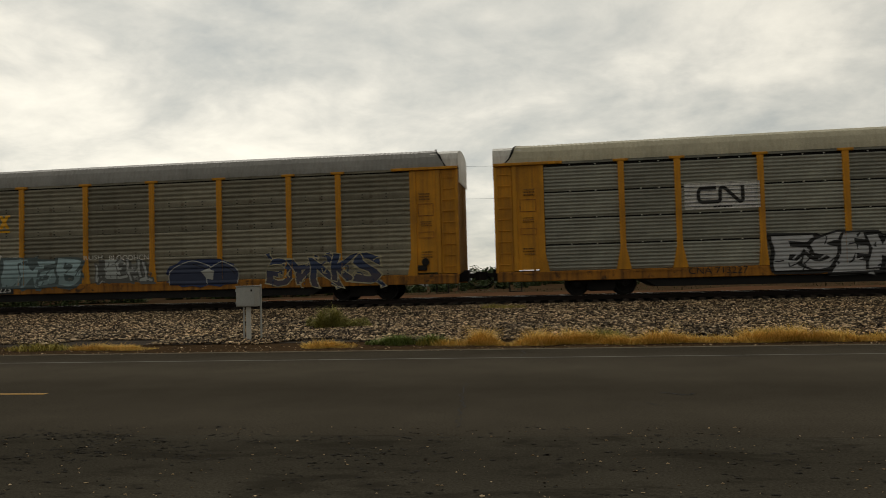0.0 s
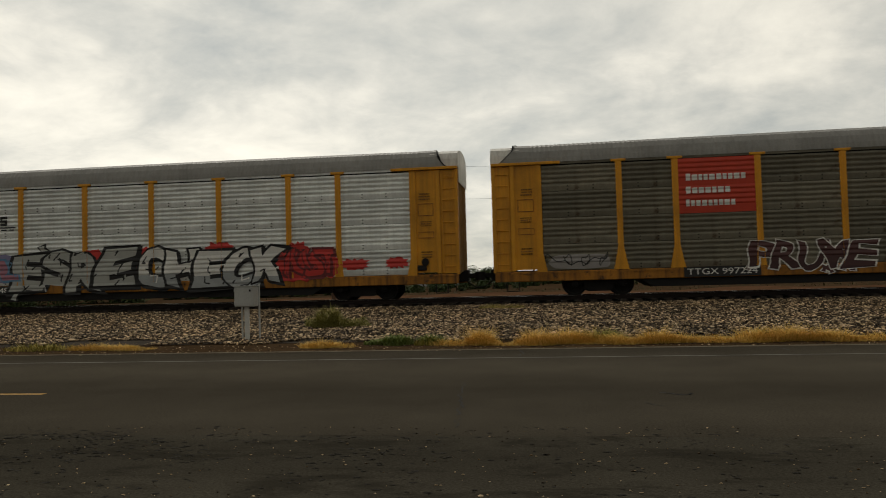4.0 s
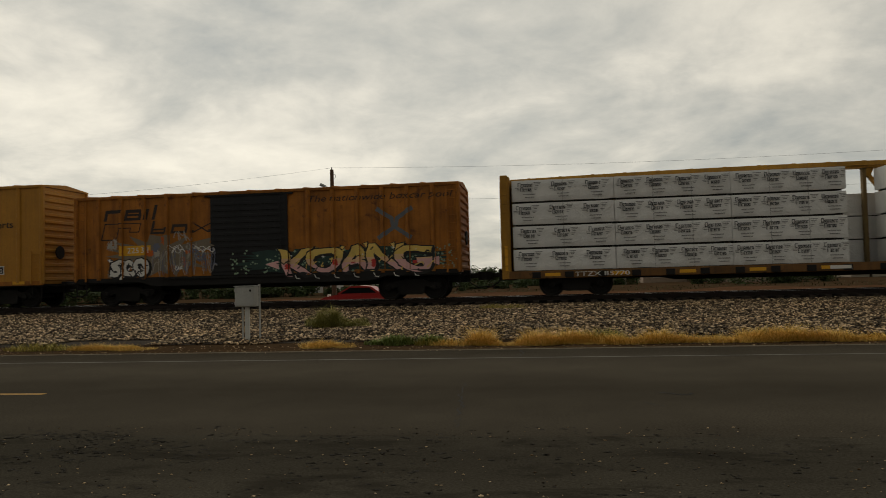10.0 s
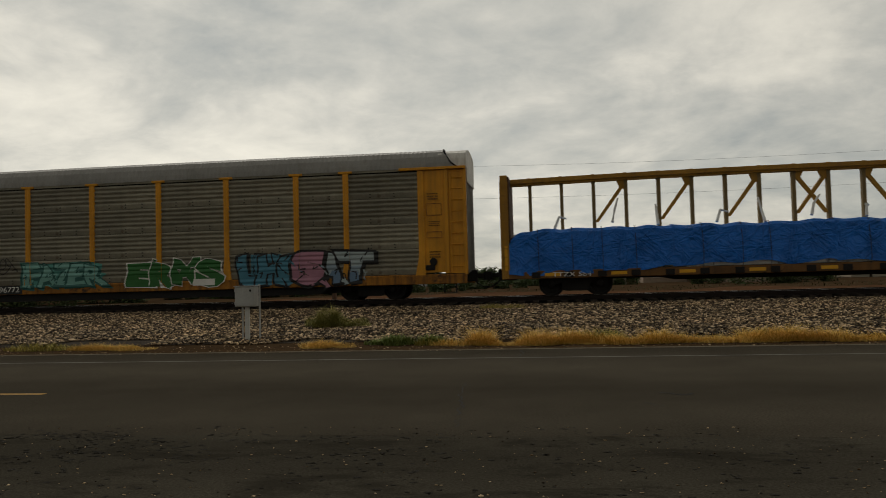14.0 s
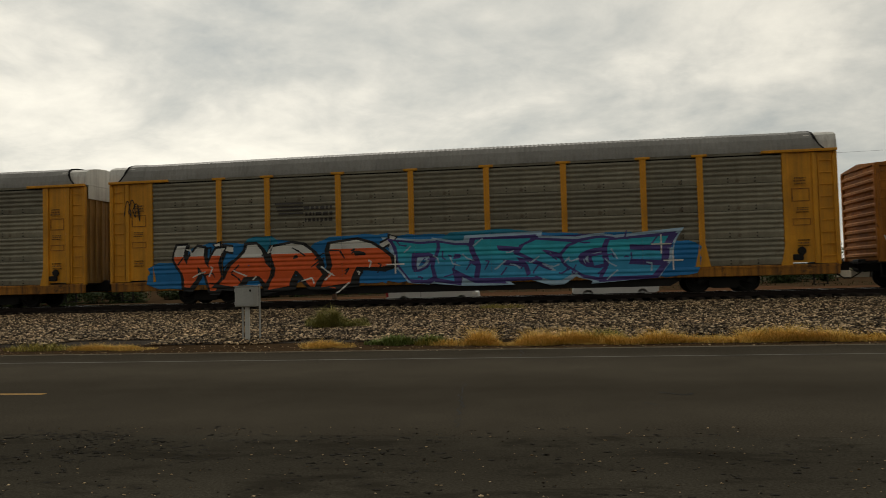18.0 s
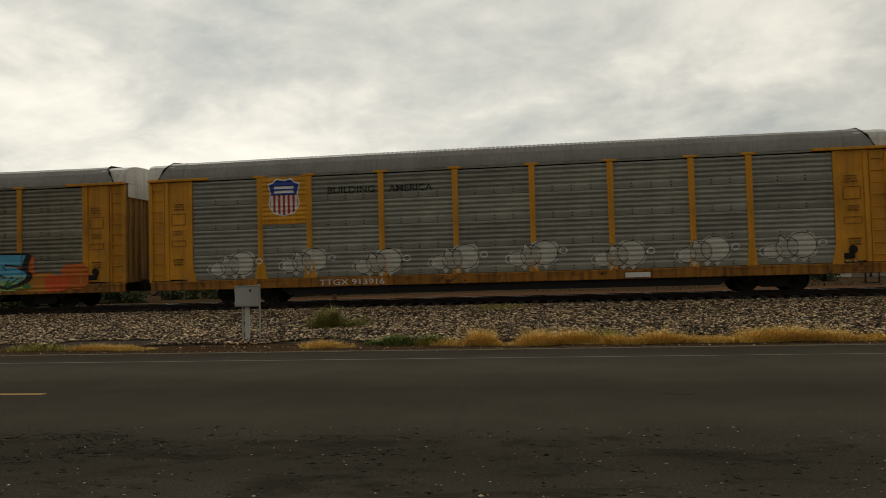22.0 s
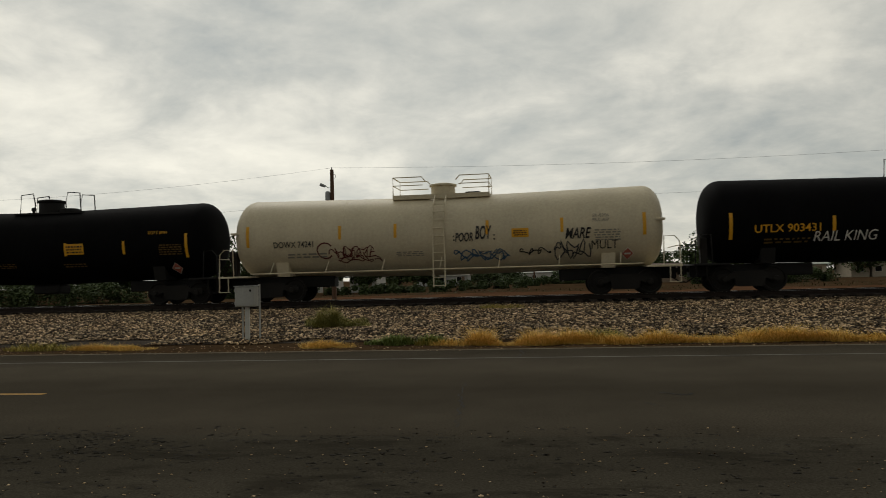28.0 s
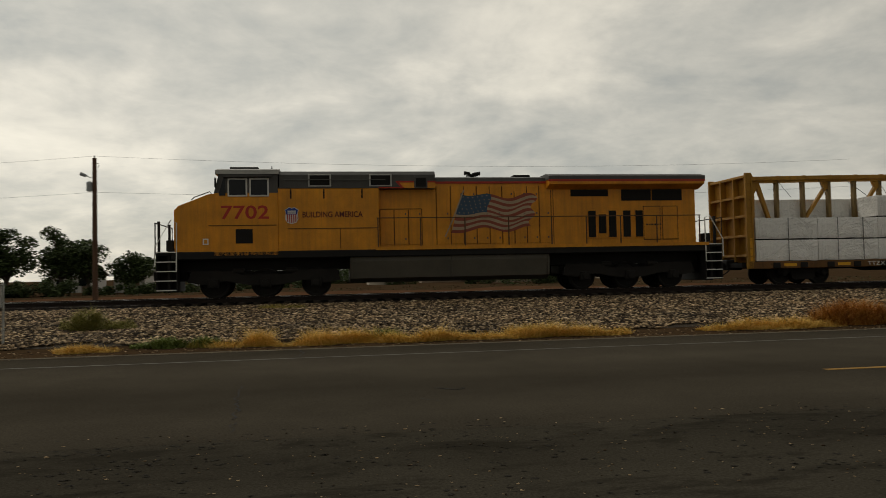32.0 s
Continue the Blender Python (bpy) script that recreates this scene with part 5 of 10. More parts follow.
        part("lock_rod", Mesh().tube([(q - 0.3, -w - 0.09, base + 0.15), (q - 0.3, -w - 0.09, height - 0.3)], 0.02, 6), door, d)
    part("door_track", Mesh().box(a - (0.2 if len(leaves) > 1 else 2.2), b + 0.2, -w - 0.1, -w + 0.02, base + 0.02, base + 0.1).box(a - 0.2, b + 0.2, -w - 0.1, -w + 0.02, height - 0.24, height - 0.17), sill_m or m, car)
    couplers(car, half, 0.75)
    uncoupling_lever(car, half, base)
    part("brake_wheel", Mesh().turned([(0.0, 0.26), (0.03, 0.28), (0.06, 0.26)], (half + 0.1, -0.6, base + 1.3), "x", 18), GRIME, car, "dark brake wheel")
    put(car, x0)
    def depth(x, z):
        if z < base + 0.1:
            return -w - 0.035
        if a < x < b:
            return -w - 0.095
        return -w - deep - 0.004 if any(abs(x - q) < 0.075 for q in rib_at) else -w + 0.018
    return car, Side(car, depth, sorted([a, b] + [q + d for q in rib_at for d in (-0.075, 0.075)]), [])

# ---------------------------------------------------------------- the locomotive, nose to the left
def locomotive(x0):
    car = thing("locomotive", "yellow and grey diesel locomotive with red stripe and flag", "locomotive", "train")
    Y, G, Bk = LOCO_YELLOW, LOCO_GREY, BLACK
    part("frame", Mesh().box(-10.3, 10.3, -1.5, 1.5, 1.42, 1.7, 0.03).box(-10.2, 10.2, -0.6, 0.6, 1.0, 1.42), Bk, car, "black main frame")
    part("walkway_edge", Mesh().box(-3.0, 10.25, -1.545, -1.5, 1.66, 1.78), Y, car, "yellow walkway edge")
    part("walkway_edge", Mesh().box(-3.0, 10.25, 1.5, 1.545, 1.66, 1.78), Y, car)
    # nose and cab
    nose = [(-10.15, 1.55), (-10.2, 1.9), (-10.2, 3.2), (-10.05, 3.36), (-9.0, 3.78), (-8.8, 3.8), (-8.8, 1.55)]
    part("nose", Mesh().prism(nose, "y", -1.45, 1.45), Y, car, "yellow wedge-shaped nose")
    part("nose_door", Mesh().box(-10.23, -10.19, -0.35, 0.35, 1.7, 3.2, 0.01), Y, car)
    cab = [(-8.8, 1.55), (-8.8, 3.8), (-8.6, 4.55), (-8.4, 4.62), (-6.55, 4.62), (-6.55, 1.55)]
    part("cab", Mesh().prism(cab, "y", -1.5, 1.5), Y, car, "yellow crew cab")
    part("cab_top_band", Mesh().prism([(-8.8, 3.82), (-8.62, 4.5), (-6.54, 4.5), (-6.54, 3.82)], "y", -1.507, 1.507), G, car, "grey upper cab band")
    part("cab_roof", Mesh().prism([(-1.56, 4.5), (-1.48, 4.66), (-1.0, 4.76), (1.0, 4.76), (1.48, 4.66), (1.56, 4.5)], "x", -8.75, -6.5), paint("cab_roof_pale_grey", (0.3, 0.29, 0.26), 0.6, var=0.15), car, "pale grey cab roof")
    part("air_conditioner", Mesh().box(-8.35, -7.3, -0.6, 0.6, 4.76, 4.9, 0.03), G, car)
    part("roof_antenna", Mesh().box(-7.0, -6.7, -0.3, 0.3, 4.76, 4.84, 0.02).tube([(-6.85, 0, 4.84), (-6.85, 0, 5.0)], 0.02, 6), G, car)
    for a, b in ((-8.32, -7.62), (-7.55, -6.85)):
        w = part("cab_window", Mesh().box(a, b, -1.535, -1.5, 3.68, 4.36, 0.02), paint("window_frame_metal", (0.62, 0.6, 0.56), 0.4, 0.2), car, "framed side window")
        part("pane", Mesh().box(a + 0.06, b - 0.06, -1.545, -1.53, 3.74, 4.3), PANE, w)
    part("quarter_window", Mesh().prism([(-8.62, 3.8), (-8.46, 4.36), (-8.4, 4.36), (-8.4, 3.72), (-8.6, 3.72)], "y", -1.53, -1.5), PANE, car)
    part("windshield", Mesh().prism([(-8.83, 3.84), (-8.66, 4.5), (-8.62, 4.5), (-8.79, 3.84)], "y", -1.3, 1.3), PANE, car, "dark windshield")
    part("sun_visor", Mesh().prism([(-8.45, 4.38), (-8.4, 4.46), (-6.75, 4.46), (-6.75, 4.4)], "y", -1.68, -1.5), G, car)
    part("mirror", Mesh().box(-8.75, -8.7, -1.72, -1.55, 4.0, 4.35, 0.01), Bk, car)
    part("grab_iron", Mesh().tube([(-9.6, -1.4, 3.58), (-9.5, -1.4, 3.68), (-8.95, -1.4, 3.88), (-8.9, -1.4, 3.8)], 0.018, 6), Bk, car)
    part("nose_light", Mesh().box(-9.75, -9.55, -0.3, 0.3, 3.45, 3.6, 0.02), G, car)
    # equipment cabinets flush with the cab, grey above
    part("equipment_cabinet", Mesh().box(-6.55, -2.85, -1.48, 1.48, 1.55, 3.98, 0.02), Y, car, "flush yellow equipment cabinet")
    part("blower_housing", Mesh().prism([(-1.36, 3.98), (-1.36, 4.5), (-1.2, 4.64), (1.2, 4.64), (1.36, 4.5), (1.36, 3.98)], "x", -6.5, -0.7), G, car, "grey blower housing")
    part("cabinet_roof_edge", Mesh().box(-6.55, -2.85, -1.49, 1.49, 3.98, 4.02), G, car)
    for a, b in ((-5.45, -4.6), (-3.2, -2.35), (-1.5, -1.0)):
        g = part("intake_grille", Mesh().box(a, b, -1.41, -1.36, 4.05 if a < -2 else 3.98, 4.52 if a < -2 else 4.42, 0.01), paint("grille_frame", (0.42, 0.41, 0.38), 0.5, 0.2) if a < -2 else G, car, "framed black air intake")
        part("mesh_screen", Mesh().box(a + 0.06, b - 0.06, -1.42, -1.405, (4.05 if a < -2 else 3.98) + 0.05, (4.52 if a < -2 else 4.42) - 0.05), DARK, g)
    part("roof_rail", Mesh().tube([(-6.3, -1.45, 4.3), (-2.6, -1.45, 4.3)], 0.018, 6).tube([(-6.3, -1.45, 4.3), (-6.3, -1.36, 4.3)], 0.018, 6).tube([(-2.6, -1.45, 4.3), (-2.6, -1.36, 4.3)], 0.018, 6), G, car)
    # long hood
    part("hood", Mesh().box(-2.85, 10.0, -0.98, 0.98, 1.7, 4.28, 0.03), Y, car, "yellow engine hood with doors")
    part("hood_roof", Mesh().prism([(-1.0, 4.26), (-0.94, 4.42), (-0.6, 4.5), (0.6, 4.5), (0.94, 4.42), (1.0, 4.26)], "x", -0.7, 3.9), G, car, "grey hood roof")
    part("red_stripe", Mesh().box(-0.7, 3.8, -1.005, -0.98, 4.2, 4.28), LOCO_RED, car, "thin red stripe")
    part("blower_panel", Mesh().prism([(-1.9, 3.99), (-2.1, 4.2), (-0.69, 4.2), (-0.69, 3.99)], "y", -1.372, -1.355), Y, car)
    part("stripe_chevron", Mesh().prism([(-2.2, 4.26), (-2.2, 4.22), (-1.97, 3.99), (-1.89, 3.99), (-2.08, 4.2), (-0.69, 4.2), (-0.69, 4.26)], "y", -1.38, -1.36), LOCO_RED, car, "red zigzag stripe")
    part("cabinet_stripe", Mesh().box(-2.9, -1.89, -1.383, -1.36, 3.985, 4.03), LOCO_RED, car)
    # radiator section overhanging at the rear
    rad = [(-0.95, 3.95), (-1.5, 4.12), (-1.5, 4.42), (-1.1, 4.52), (1.1, 4.52), (1.5, 4.42), (1.5, 4.12), (0.95, 3.95)]
    part("radiator_housing", Mesh().prism(rad, "x", 3.75, 10.15), Y, car, "overhanging radiator housing")
    part("radiator_top", Mesh().prism([(-1.51, 4.3), (-1.51, 4.44), (-1.1, 4.55), (1.1, 4.55), (1.51, 4.44), (1.51, 4.3)], "x", 3.72, 10.18), G, car, "grey radiator top")
    part("radiator_stripe", Mesh().box(3.72, 10.18, -1.52, -1.5, 4.22, 4.3), LOCO_RED, car)
    for a, b, z in ((4.75, 6.3, 3.68), (6.85, 8.1, 3.5), (8.14, 9.42, 3.5)):
        part("radiator_opening", Mesh().box(a, b, -1.0, -0.97, z, 3.95), DARK, car, "dark radiator intake")
    for x, top in ((5.45, 3.1), (5.88, 2.95), (6.3, 3.1), (6.9, 3.1), (7.42, 3.1)):
        v = part("vent_louver", Mesh().box(x - 0.03, x + 0.34, -1.01, -0.975, 2.0, top + 0.05, 0.01), Y, car, "tall black louvre")
        part("louver_opening", Mesh().box(x, x + 0.31, -1.018, -1.0, 2.05 if top > 3 else 2.2, top), DARK, v)
    # hood doors
    seam = paint("seam_grime", (0.10, 0.042, 0.01), 0.8, var=0.4, scale=2.0)
    for i, (x, w, top) in enumerate(((-2.8, 0.5, 3.2), (-2.25, 0.5, 3.2), (-1.7, 0.5, 3.2), (-0.62, 0.5, 4.1), (-0.06, 0.48, 4.1), (0.45, 0.47, 4.1), (0.96, 0.48, 4.1), (1.47, 0.46, 4.1), (1.97, 0.44, 4.1), (2.46, 0.46, 3.9), (2.96, 0.46, 4.1), (3.46, 0.42, 4.1))):
        part("door_seam", Mesh().box(x - 0.012, x + 0.012, -0.996, -0.975, 1.85, top), seam, car)
        part("hood_door", Mesh().box(x + 0.02, x + w, -1.0, -0.975, 1.87, top - 0.03, 0.008), Y, car)
        for z in (2.05, 3.0, 3.75)[: 3 if top > 3.5 else 2]:
            if (i * 3 + int(z * 4)) % 4:
                part("door_latch", lambda: Mesh().box(0.0, 0.045, -1.016, -1.0, 0.0, 0.07), G, car, key="door_latch", at=pose(x + w - 0.09, 0, z))
    part("door_head_seam", Mesh().box(-2.8, -1.2, -0.998, -0.975, 3.22, 3.245).box(-1.2, -1.175, -0.998, -0.975, 1.85, 3.24), seam, car)
    part("hood_seam", Mesh().box(3.93, 3.955, -0.996, -0.975, 1.8, 3.95).box(4.02, 4.04, -0.996, -0.975, 1.8, 3.95), seam, car)
    for a, b in ((7.78, 8.46), (8.58, 9.2)):
        part("rear_door_surround", Mesh().box(a - 0.025, b + 0.025, -0.995, -0.975, 1.92, 3.28), seam, car)
        part("rear_door_leaf", Mesh().box(a, b, -1.01, -0.975, 1.95, 3.25, 0.01), Y, car)
    part("exhaust_stack", Mesh().box(2.6, 3.3, -0.35, 0.35, 4.5, 4.62, 0.03), GRIME, car)
    horn = Mesh()
    for dx in (-0.1, 0.0, 0.1):
        horn.tube([(1.0 - 0.5 * dx, dx * 1.6, 4.7 + 0.06 * (dx > 0)), (1.0 - 0.5 * dx + (0.24 if dx < 0.05 else -0.24), dx * 1.6, 4.7 + 0.06 * (dx > 0))], [0.04, 0.085], 10)
    horn.box(0.94, 1.06, -0.1, 0.1, 4.48, 4.66).box(0.8, 1.2, -0.2, 0.2, 4.62, 4.68)
    part("air_horn", horn, Bk, car, "black air horn cluster")
    # fuel tank and underside
    part("fuel_tank", Mesh().prism([(-1.38, 1.45), (-1.42, 1.25), (-1.36, 0.62), (-1.0, 0.46), (1.0, 0.46), (1.36, 0.62), (1.42, 1.25), (1.38, 1.45)], "x", -3.95, 3.7), FUEL, car, "dusty dark fuel tank")
    for xx in (-3.9, -0.15, 3.62):
        part("tank_band", Mesh().box(xx, xx + 0.05, -1.44, -1.36, 0.66, 1.44), FUEL, car)
    part("air_reservoir", Mesh().turned([(-1.6, 0.02), (-1.55, 0.16), (1.55, 0.16), (1.6, 0.02)], (-2.2, -1.25, 1.28), "x", 14), Bk, car)
    for s in (-1, 1):
        tr = part("truck", Mesh().box(-2.7, 2.7, -0.6, 0.6, 0.62, 0.98, 0.04), GRIME, car, "grimy six-wheel truck", at=pose(7.05 * s, 0, 0))
        for y in (-1.08, 1.08):
            part("side_frame", Mesh().prism([(-2.75, 0.6), (-2.6, 1.02), (-1.2, 1.0), (-0.9, 0.85), (0.9, 0.85), (1.2, 1.0), (2.6, 1.02), (2.75, 0.6), (2.2, 0.5), (1.4, 0.62), (0.5, 0.45), (-0.5, 0.45), (-1.4, 0.62), (-2.2, 0.5)], "y", y - 0.08, y + 0.08), GRIME, tr)
            for dx in (-1.85, 0, 1.85):
                part("axle_box", Mesh().box(dx - 0.2, dx + 0.2, y - 0.16, y + 0.16, 0.36, 0.72, 0.03).turned([(-0.22 if y < 0 else 0.22, 0.12), (-0.17 if y < 0 else 0.17, 0.13)][::-1 if y > 0 else 1], (dx, y, 0.53), "y", 12), GRIME, tr)
            for dx in (-0.95, 0.95):
                part("brake_cylinder", Mesh().turned([(-0.2, 0.1), (0.2, 0.1)], (dx, y, 0.98), "x", 12), GRIME, tr)
        for dx in (-1.85, 0, 1.85):
            ws = part("wheelset", lambda: wheelset_mesh(0.53), GRIME, tr, key=("wheelset", 0.53), at=pose(dx, 0, 0.53))
            WHEELS.append((ws, dx, 0.53, x0 + 7.05 * s))
    # steps, handrails, couplers at both ends
    for s in (-1, 1):
        f = lambda a, b: sorted((a * s, b * s))
        part("pilot", Mesh().box(*f(10.35, 10.45), -1.4, 1.4, 0.25, 1.7, 0.02), Bk, car, "black pilot plate")
        part("platform", Mesh().box(*f(9.9, 10.85), -1.5, 1.5, 1.6, 1.7), Bk, car)
        st = part("step_well", Mesh().box(*f(10.1, 10.14), -1.5, -1.0, 0.3, 1.7).box(*f(10.78, 10.82), -1.5, -1.0, 0.3, 1.7).box(*f(10.1, 10.82), -1.06, -1.0, 0.3, 1.7), Bk, car, "step well with white edges")
        for z in (0.32, 0.66, 1.0, 1.34, 1.68):
            part("tread", Mesh().box(*f(10.12, 10.8), -1.53, -1.1, z, z + 0.035), LETTER_WHITE, st)
        part("grab_rail", Mesh().tube([(10.12 * s, -1.52, 1.0), (10.1 * s, -1.52, 2.75), (10.3 * s, -1.52, 2.85), (10.85 * s, -1.52, 1.9), (10.85 * s, -1.52, 1.2)], 0.022, 6), LETTER_WHITE, car, "white painted grab rail")
        part("end_rail", Mesh().tube([(10.85 * s, -1.45, 1.7), (10.85 * s, -1.45, 2.75), (10.85 * s, 1.45, 2.75), (10.85 * s, 1.45, 1.7)], 0.022, 6).box(*f(10.8, 10.88), -0.95, -0.85, 1.7, 2.85).box(*f(10.8, 10.88), 0.85, 0.95, 1.7, 2.85), Bk, car, "black end railing posts")
        part("hose_rack", Mesh().tube([(10.6 * s, -0.7, 0.9), (10.8 * s, -0.72, 0.6), (10.95 * s, -0.7, 0.5)], 0.03, 6).tube([(10.6 * s, 0.7, 0.9), (10.8 * s, 0.72, 0.6), (10.95 * s, 0.7, 0.5)], 0.03, 6), Bk, car)
        part("signal_box", Mesh().box(*f(10.3, 10.55), -1.1, -0.6, 1.75, 2.15, 0.02), Bk, car)
    couplers(car, 10.4, 0.75, 0.86)
    posts = [-2.9, -1.3, 0.4, 2.1, 3.8, 5.2, 6.6, 8.1, 9.9]
    for y in (-1.47, 1.47):
        part("hand_rail", Mesh().tube([(-2.95, y, 2.86), (9.95, y, 2.86)], 0.02, 6), paint("worn_rail_brown", (0.1, 0.05, 0.02), 0.6), car, "long side handrail")
        for x in posts:
            part("rail_post", lambda: Mesh().tube([(0, 0, 1.72), (0, 0, 2.86)], 0.026, 6), paint("worn_rail_brown", (0, 0, 0)), car, key="rail_post", at=pose(x, y, 0))
    # seams on the cabinets and small fittings
    part("cabinet_seam", Mesh().box(-6.2, -2.9, -1.495, -1.478, 2.48, 2.51).box(-9.0, -6.6, -1.515, -1.498, 2.62, 2.65).box(-4.3, -4.28, -1.495, -1.478, 1.75, 2.48), paint("seam_dark", (0.14, 0.06, 0.01), 0.7), car)
    part("cab_step_recess", Mesh().box(-8.05, -7.45, -1.52, -1.49, 1.98, 2.5, 0.01), DARK, car, "dark recess below the cab")
    for xx in (-4.9, -3.5, -6.1):
        part("lifting_hook", Mesh().box(xx, xx + 0.05, -1.5, -1.48, 3.6, 3.95), GRIME, car)
    put(car, x0)
    side = Side(car, lambda x, z: -1.51 if x < -6.54 else -1.49 if x < -2.85 else -1.012)
    side.words("7702", -8.56, -6.86, 2.86, 3.36, LOCO_RED, 1, "cab_number", offset=0.015)
    shield(side, -6.05, 2.98, 0.5, 0.62)
    side.words("BUILDING AMERICA", -5.66, -3.46, 2.9, 3.12, paint("slogan_dark_red", (0.10, 0.016, 0.01), 0.6), 1, offset=0.012)
    side.rect(-9.2, -9.0, 1.95, 2.17, LETTER_WHITE, 1, "data_plate")
    side.rect(-9.16, -9.04, 1.99, 2.13, LOCO_YELLOW, 2, "data_plate_field")
    # waving flag: thirteen wavy stripes and a starred blue field
    red, white, blue = spray("flag_red", (0.27, 0.065, 0.035)), spray("flag_white", (0.40, 0.30, 0.19)), spray("flag_blue", (0.04, 0.075, 0.12))

    def wave(u, v):
        return (0.15 + 0.4 * (v - 0.5) + u * (3.15 - 0.12 * math.sin(v * 13) - 0.2 * v), 3.06 + (v - 0.5) * (1.5 - 0.3 * u) + 0.12 * math.sin(u * 11.0 - 2.85 + 0.5 * v) * (0.5 + 0.5 * u) + 0.04 * math.sin(u * 5 + v * 3))
    for i in range(13):
        fs = []
        for k in range(28):
            u0, u1 = k / 28, (k + 1) / 28
            v0, v1 = i / 13, (i + 1) / 13
            fs.append([wave(u0, v0), wave(u1, v0), wave(u1, v1), wave(u0, v1)])
        side.lay("flag_stripe", fs, red if i % 2 == 0 else white, 1)
    fs = []
    for k in range(12):
        for j in range(4):
            u0, u1, v0, v1 = 0.4 * k / 12, 0.4 * (k + 1) / 12, 6 / 13 + 7 / 13 * j / 4, 6 / 13 + 7 / 13 * (j + 1) / 4
            fs.append([wave(u0, v0), wave(u1, v0), wave(u1, v1), wave(u0, v1)])
    side.lay("flag_field", fs, blue, 2)
    stars = []
    for j in range(5):
        for k in range(6):
            cx, cz = wave(0.035 + 0.062 * k + 0.03 * (j % 2), 6 / 13 + 7 / 13 * (j + 0.5) / 5)
            stars.append([(cx - 0.025, cz), (cx, cz - 0.025), (cx + 0.025, cz), (cx, cz + 0.025)])
    side.lay("flag_stars", stars, white, 3)
    side.stroke([(-0.3, 2.15), (0.05, 2.9), (0.46, 3.95)], 0.05, white, 3, "flag_pole")
    side.bars(7.85, 8.5, 2.5, 2.62, 1, LETTER_BLACK, 1, seed=3)
    return car

# ---------------------------------------------------------------- the train, car by car
W_, K_ = LETTER_WHITE, LETTER_BLACK
RED_S, BLUE_S, TEAL, PINK, GREEN_S, ORANGE, VIOLET, SKYB, SILVER, LILAC, LIME, NAVY, CRIM = (spray(n, c) for n, c in (
    ("red", (0.55, 0.045, 0.035)), ("blue", (0.02, 0.16, 0.34)), ("teal", (0.05, 0.33, 0.36)), ("pink", (0.5, 0.14, 0.2)), ("green", (0.06, 0.2, 0.05)), ("orange", (0.55, 0.12, 0.015)),
    ("violet", (0.055, 0.04, 0.2)), ("skyblue", (0.06, 0.36, 0.55)), ("silver", (0.42, 0.42, 0.42)), ("lilac", (0.42, 0.36, 0.46)), ("lime", (0.3, 0.4, 0.1)), ("navy", (0.02, 0.035, 0.1)), ("crimson", (0.25, 0.02, 0.04))))

RACK = "yellow autorack railcar with grey ribbed panels"
SIDES = {}
for n, x0, screen, roof, wide, rows, words in (
    (1, 11.8, SCREEN_GREY, ROOF_CREAM, (0, 1, 6, 7), 4, "autorack railcar with cream roof and grey ribbed panels"),
    (2, -17.15, SCREEN, ROOF, (0, 1, 6, 7), 4, RACK + " and pale sprayed letters"),
    (3, -46.05, SCREEN_DARK, ROOF, (), 4, RACK + " and faint turquoise tags"),
    (4, -74.95, SCREEN_DARK, ROOF, (0, 1, 6, 7), 4, RACK + " and a large red panel"),
    (5, -103.82, SCREEN_BRIGHT, ROOF, (), 4, "yellow autorack railcar with bright silver panels and graffiti"),
    (15, -320.32, SCREEN, ROOF, (0, 1), 4, RACK + " and pastel graffiti"),
    (16, -349.23, SCREEN, ROOF, tuple(range(8)), 4, RACK + " and shield emblem"),
    (18, -395.02, SCREEN, ROOF, (6, 7), 4, RACK + " and large red-blue graffiti"),
    (19, -423.7, SCREEN, ROOF, (0, 1, 6, 7), 4, RACK + " and pale green graffiti"),
    (20, -452.33, SCREEN, ROOF, tuple(range(8)), 4, RACK + " and red graffiti"),
    (21, -481.09, SCREEN_GREY, ROOF, (0, 1), 4, RACK + " and white sprayed pigs"),
    (22, -509.72, SCREEN, ROOF, (), 4, RACK + " and turquoise-orange graffiti"),
):
    car, SIDES[n] = autorack("autorack_car", words, x0, screen, roof, YELLOW_GRIMY if n == 3 else YELLOW_DEEP if n in (1, 2, 22) else YELLOW, wide, rows, even=n == 1)
    for s in (-1, 1):
        for k, (a, z, h) in enumerate(((12.3, 3.75, 0.3), (12.35, 2.75, 0.22), (12.35, 1.55, 0.3))):
            SIDES[n].bars(*sorted((a * s, (a + 0.42) * s)), z, z + h, 3, spray("faded_brown_print", (0.16, 0.075, 0.012)), 1, "small_print", 40 * n + k)

BOX_DOOR = paint("black_door_paint", (0.008, 0.008, 0.009), 0.6, var=0.25, streak=0.15, second=(0.04, 0.035, 0.03))
_, SIDES[6] = boxcar("boxcar", "dark red ribbed steel boxcar covered in bright graffiti", -126.78, 15.7, BOX_RED, 4.58, BOX_RED, (-1.6, 1.6), 0.88)
_, SIDES[11] = boxcar("boxcar", "rusty orange boxcar with black door and colourful graffiti", -227.96, 15.73, YELLOW_RUST, 4.45, BOX_DOOR, (-2.05, 1.15), 1.0, 16, sill_m=BLACK)
_, SIDES[12] = boxcar("boxcar", "tall yellow boxcar with black double doors", -246.76, 19.0, BOX_YELLOW, 5.08, BOX_DOOR, (-2.55, 2.5), 0.98, 18, posts=False, sill_m=YELLOW_RUST)
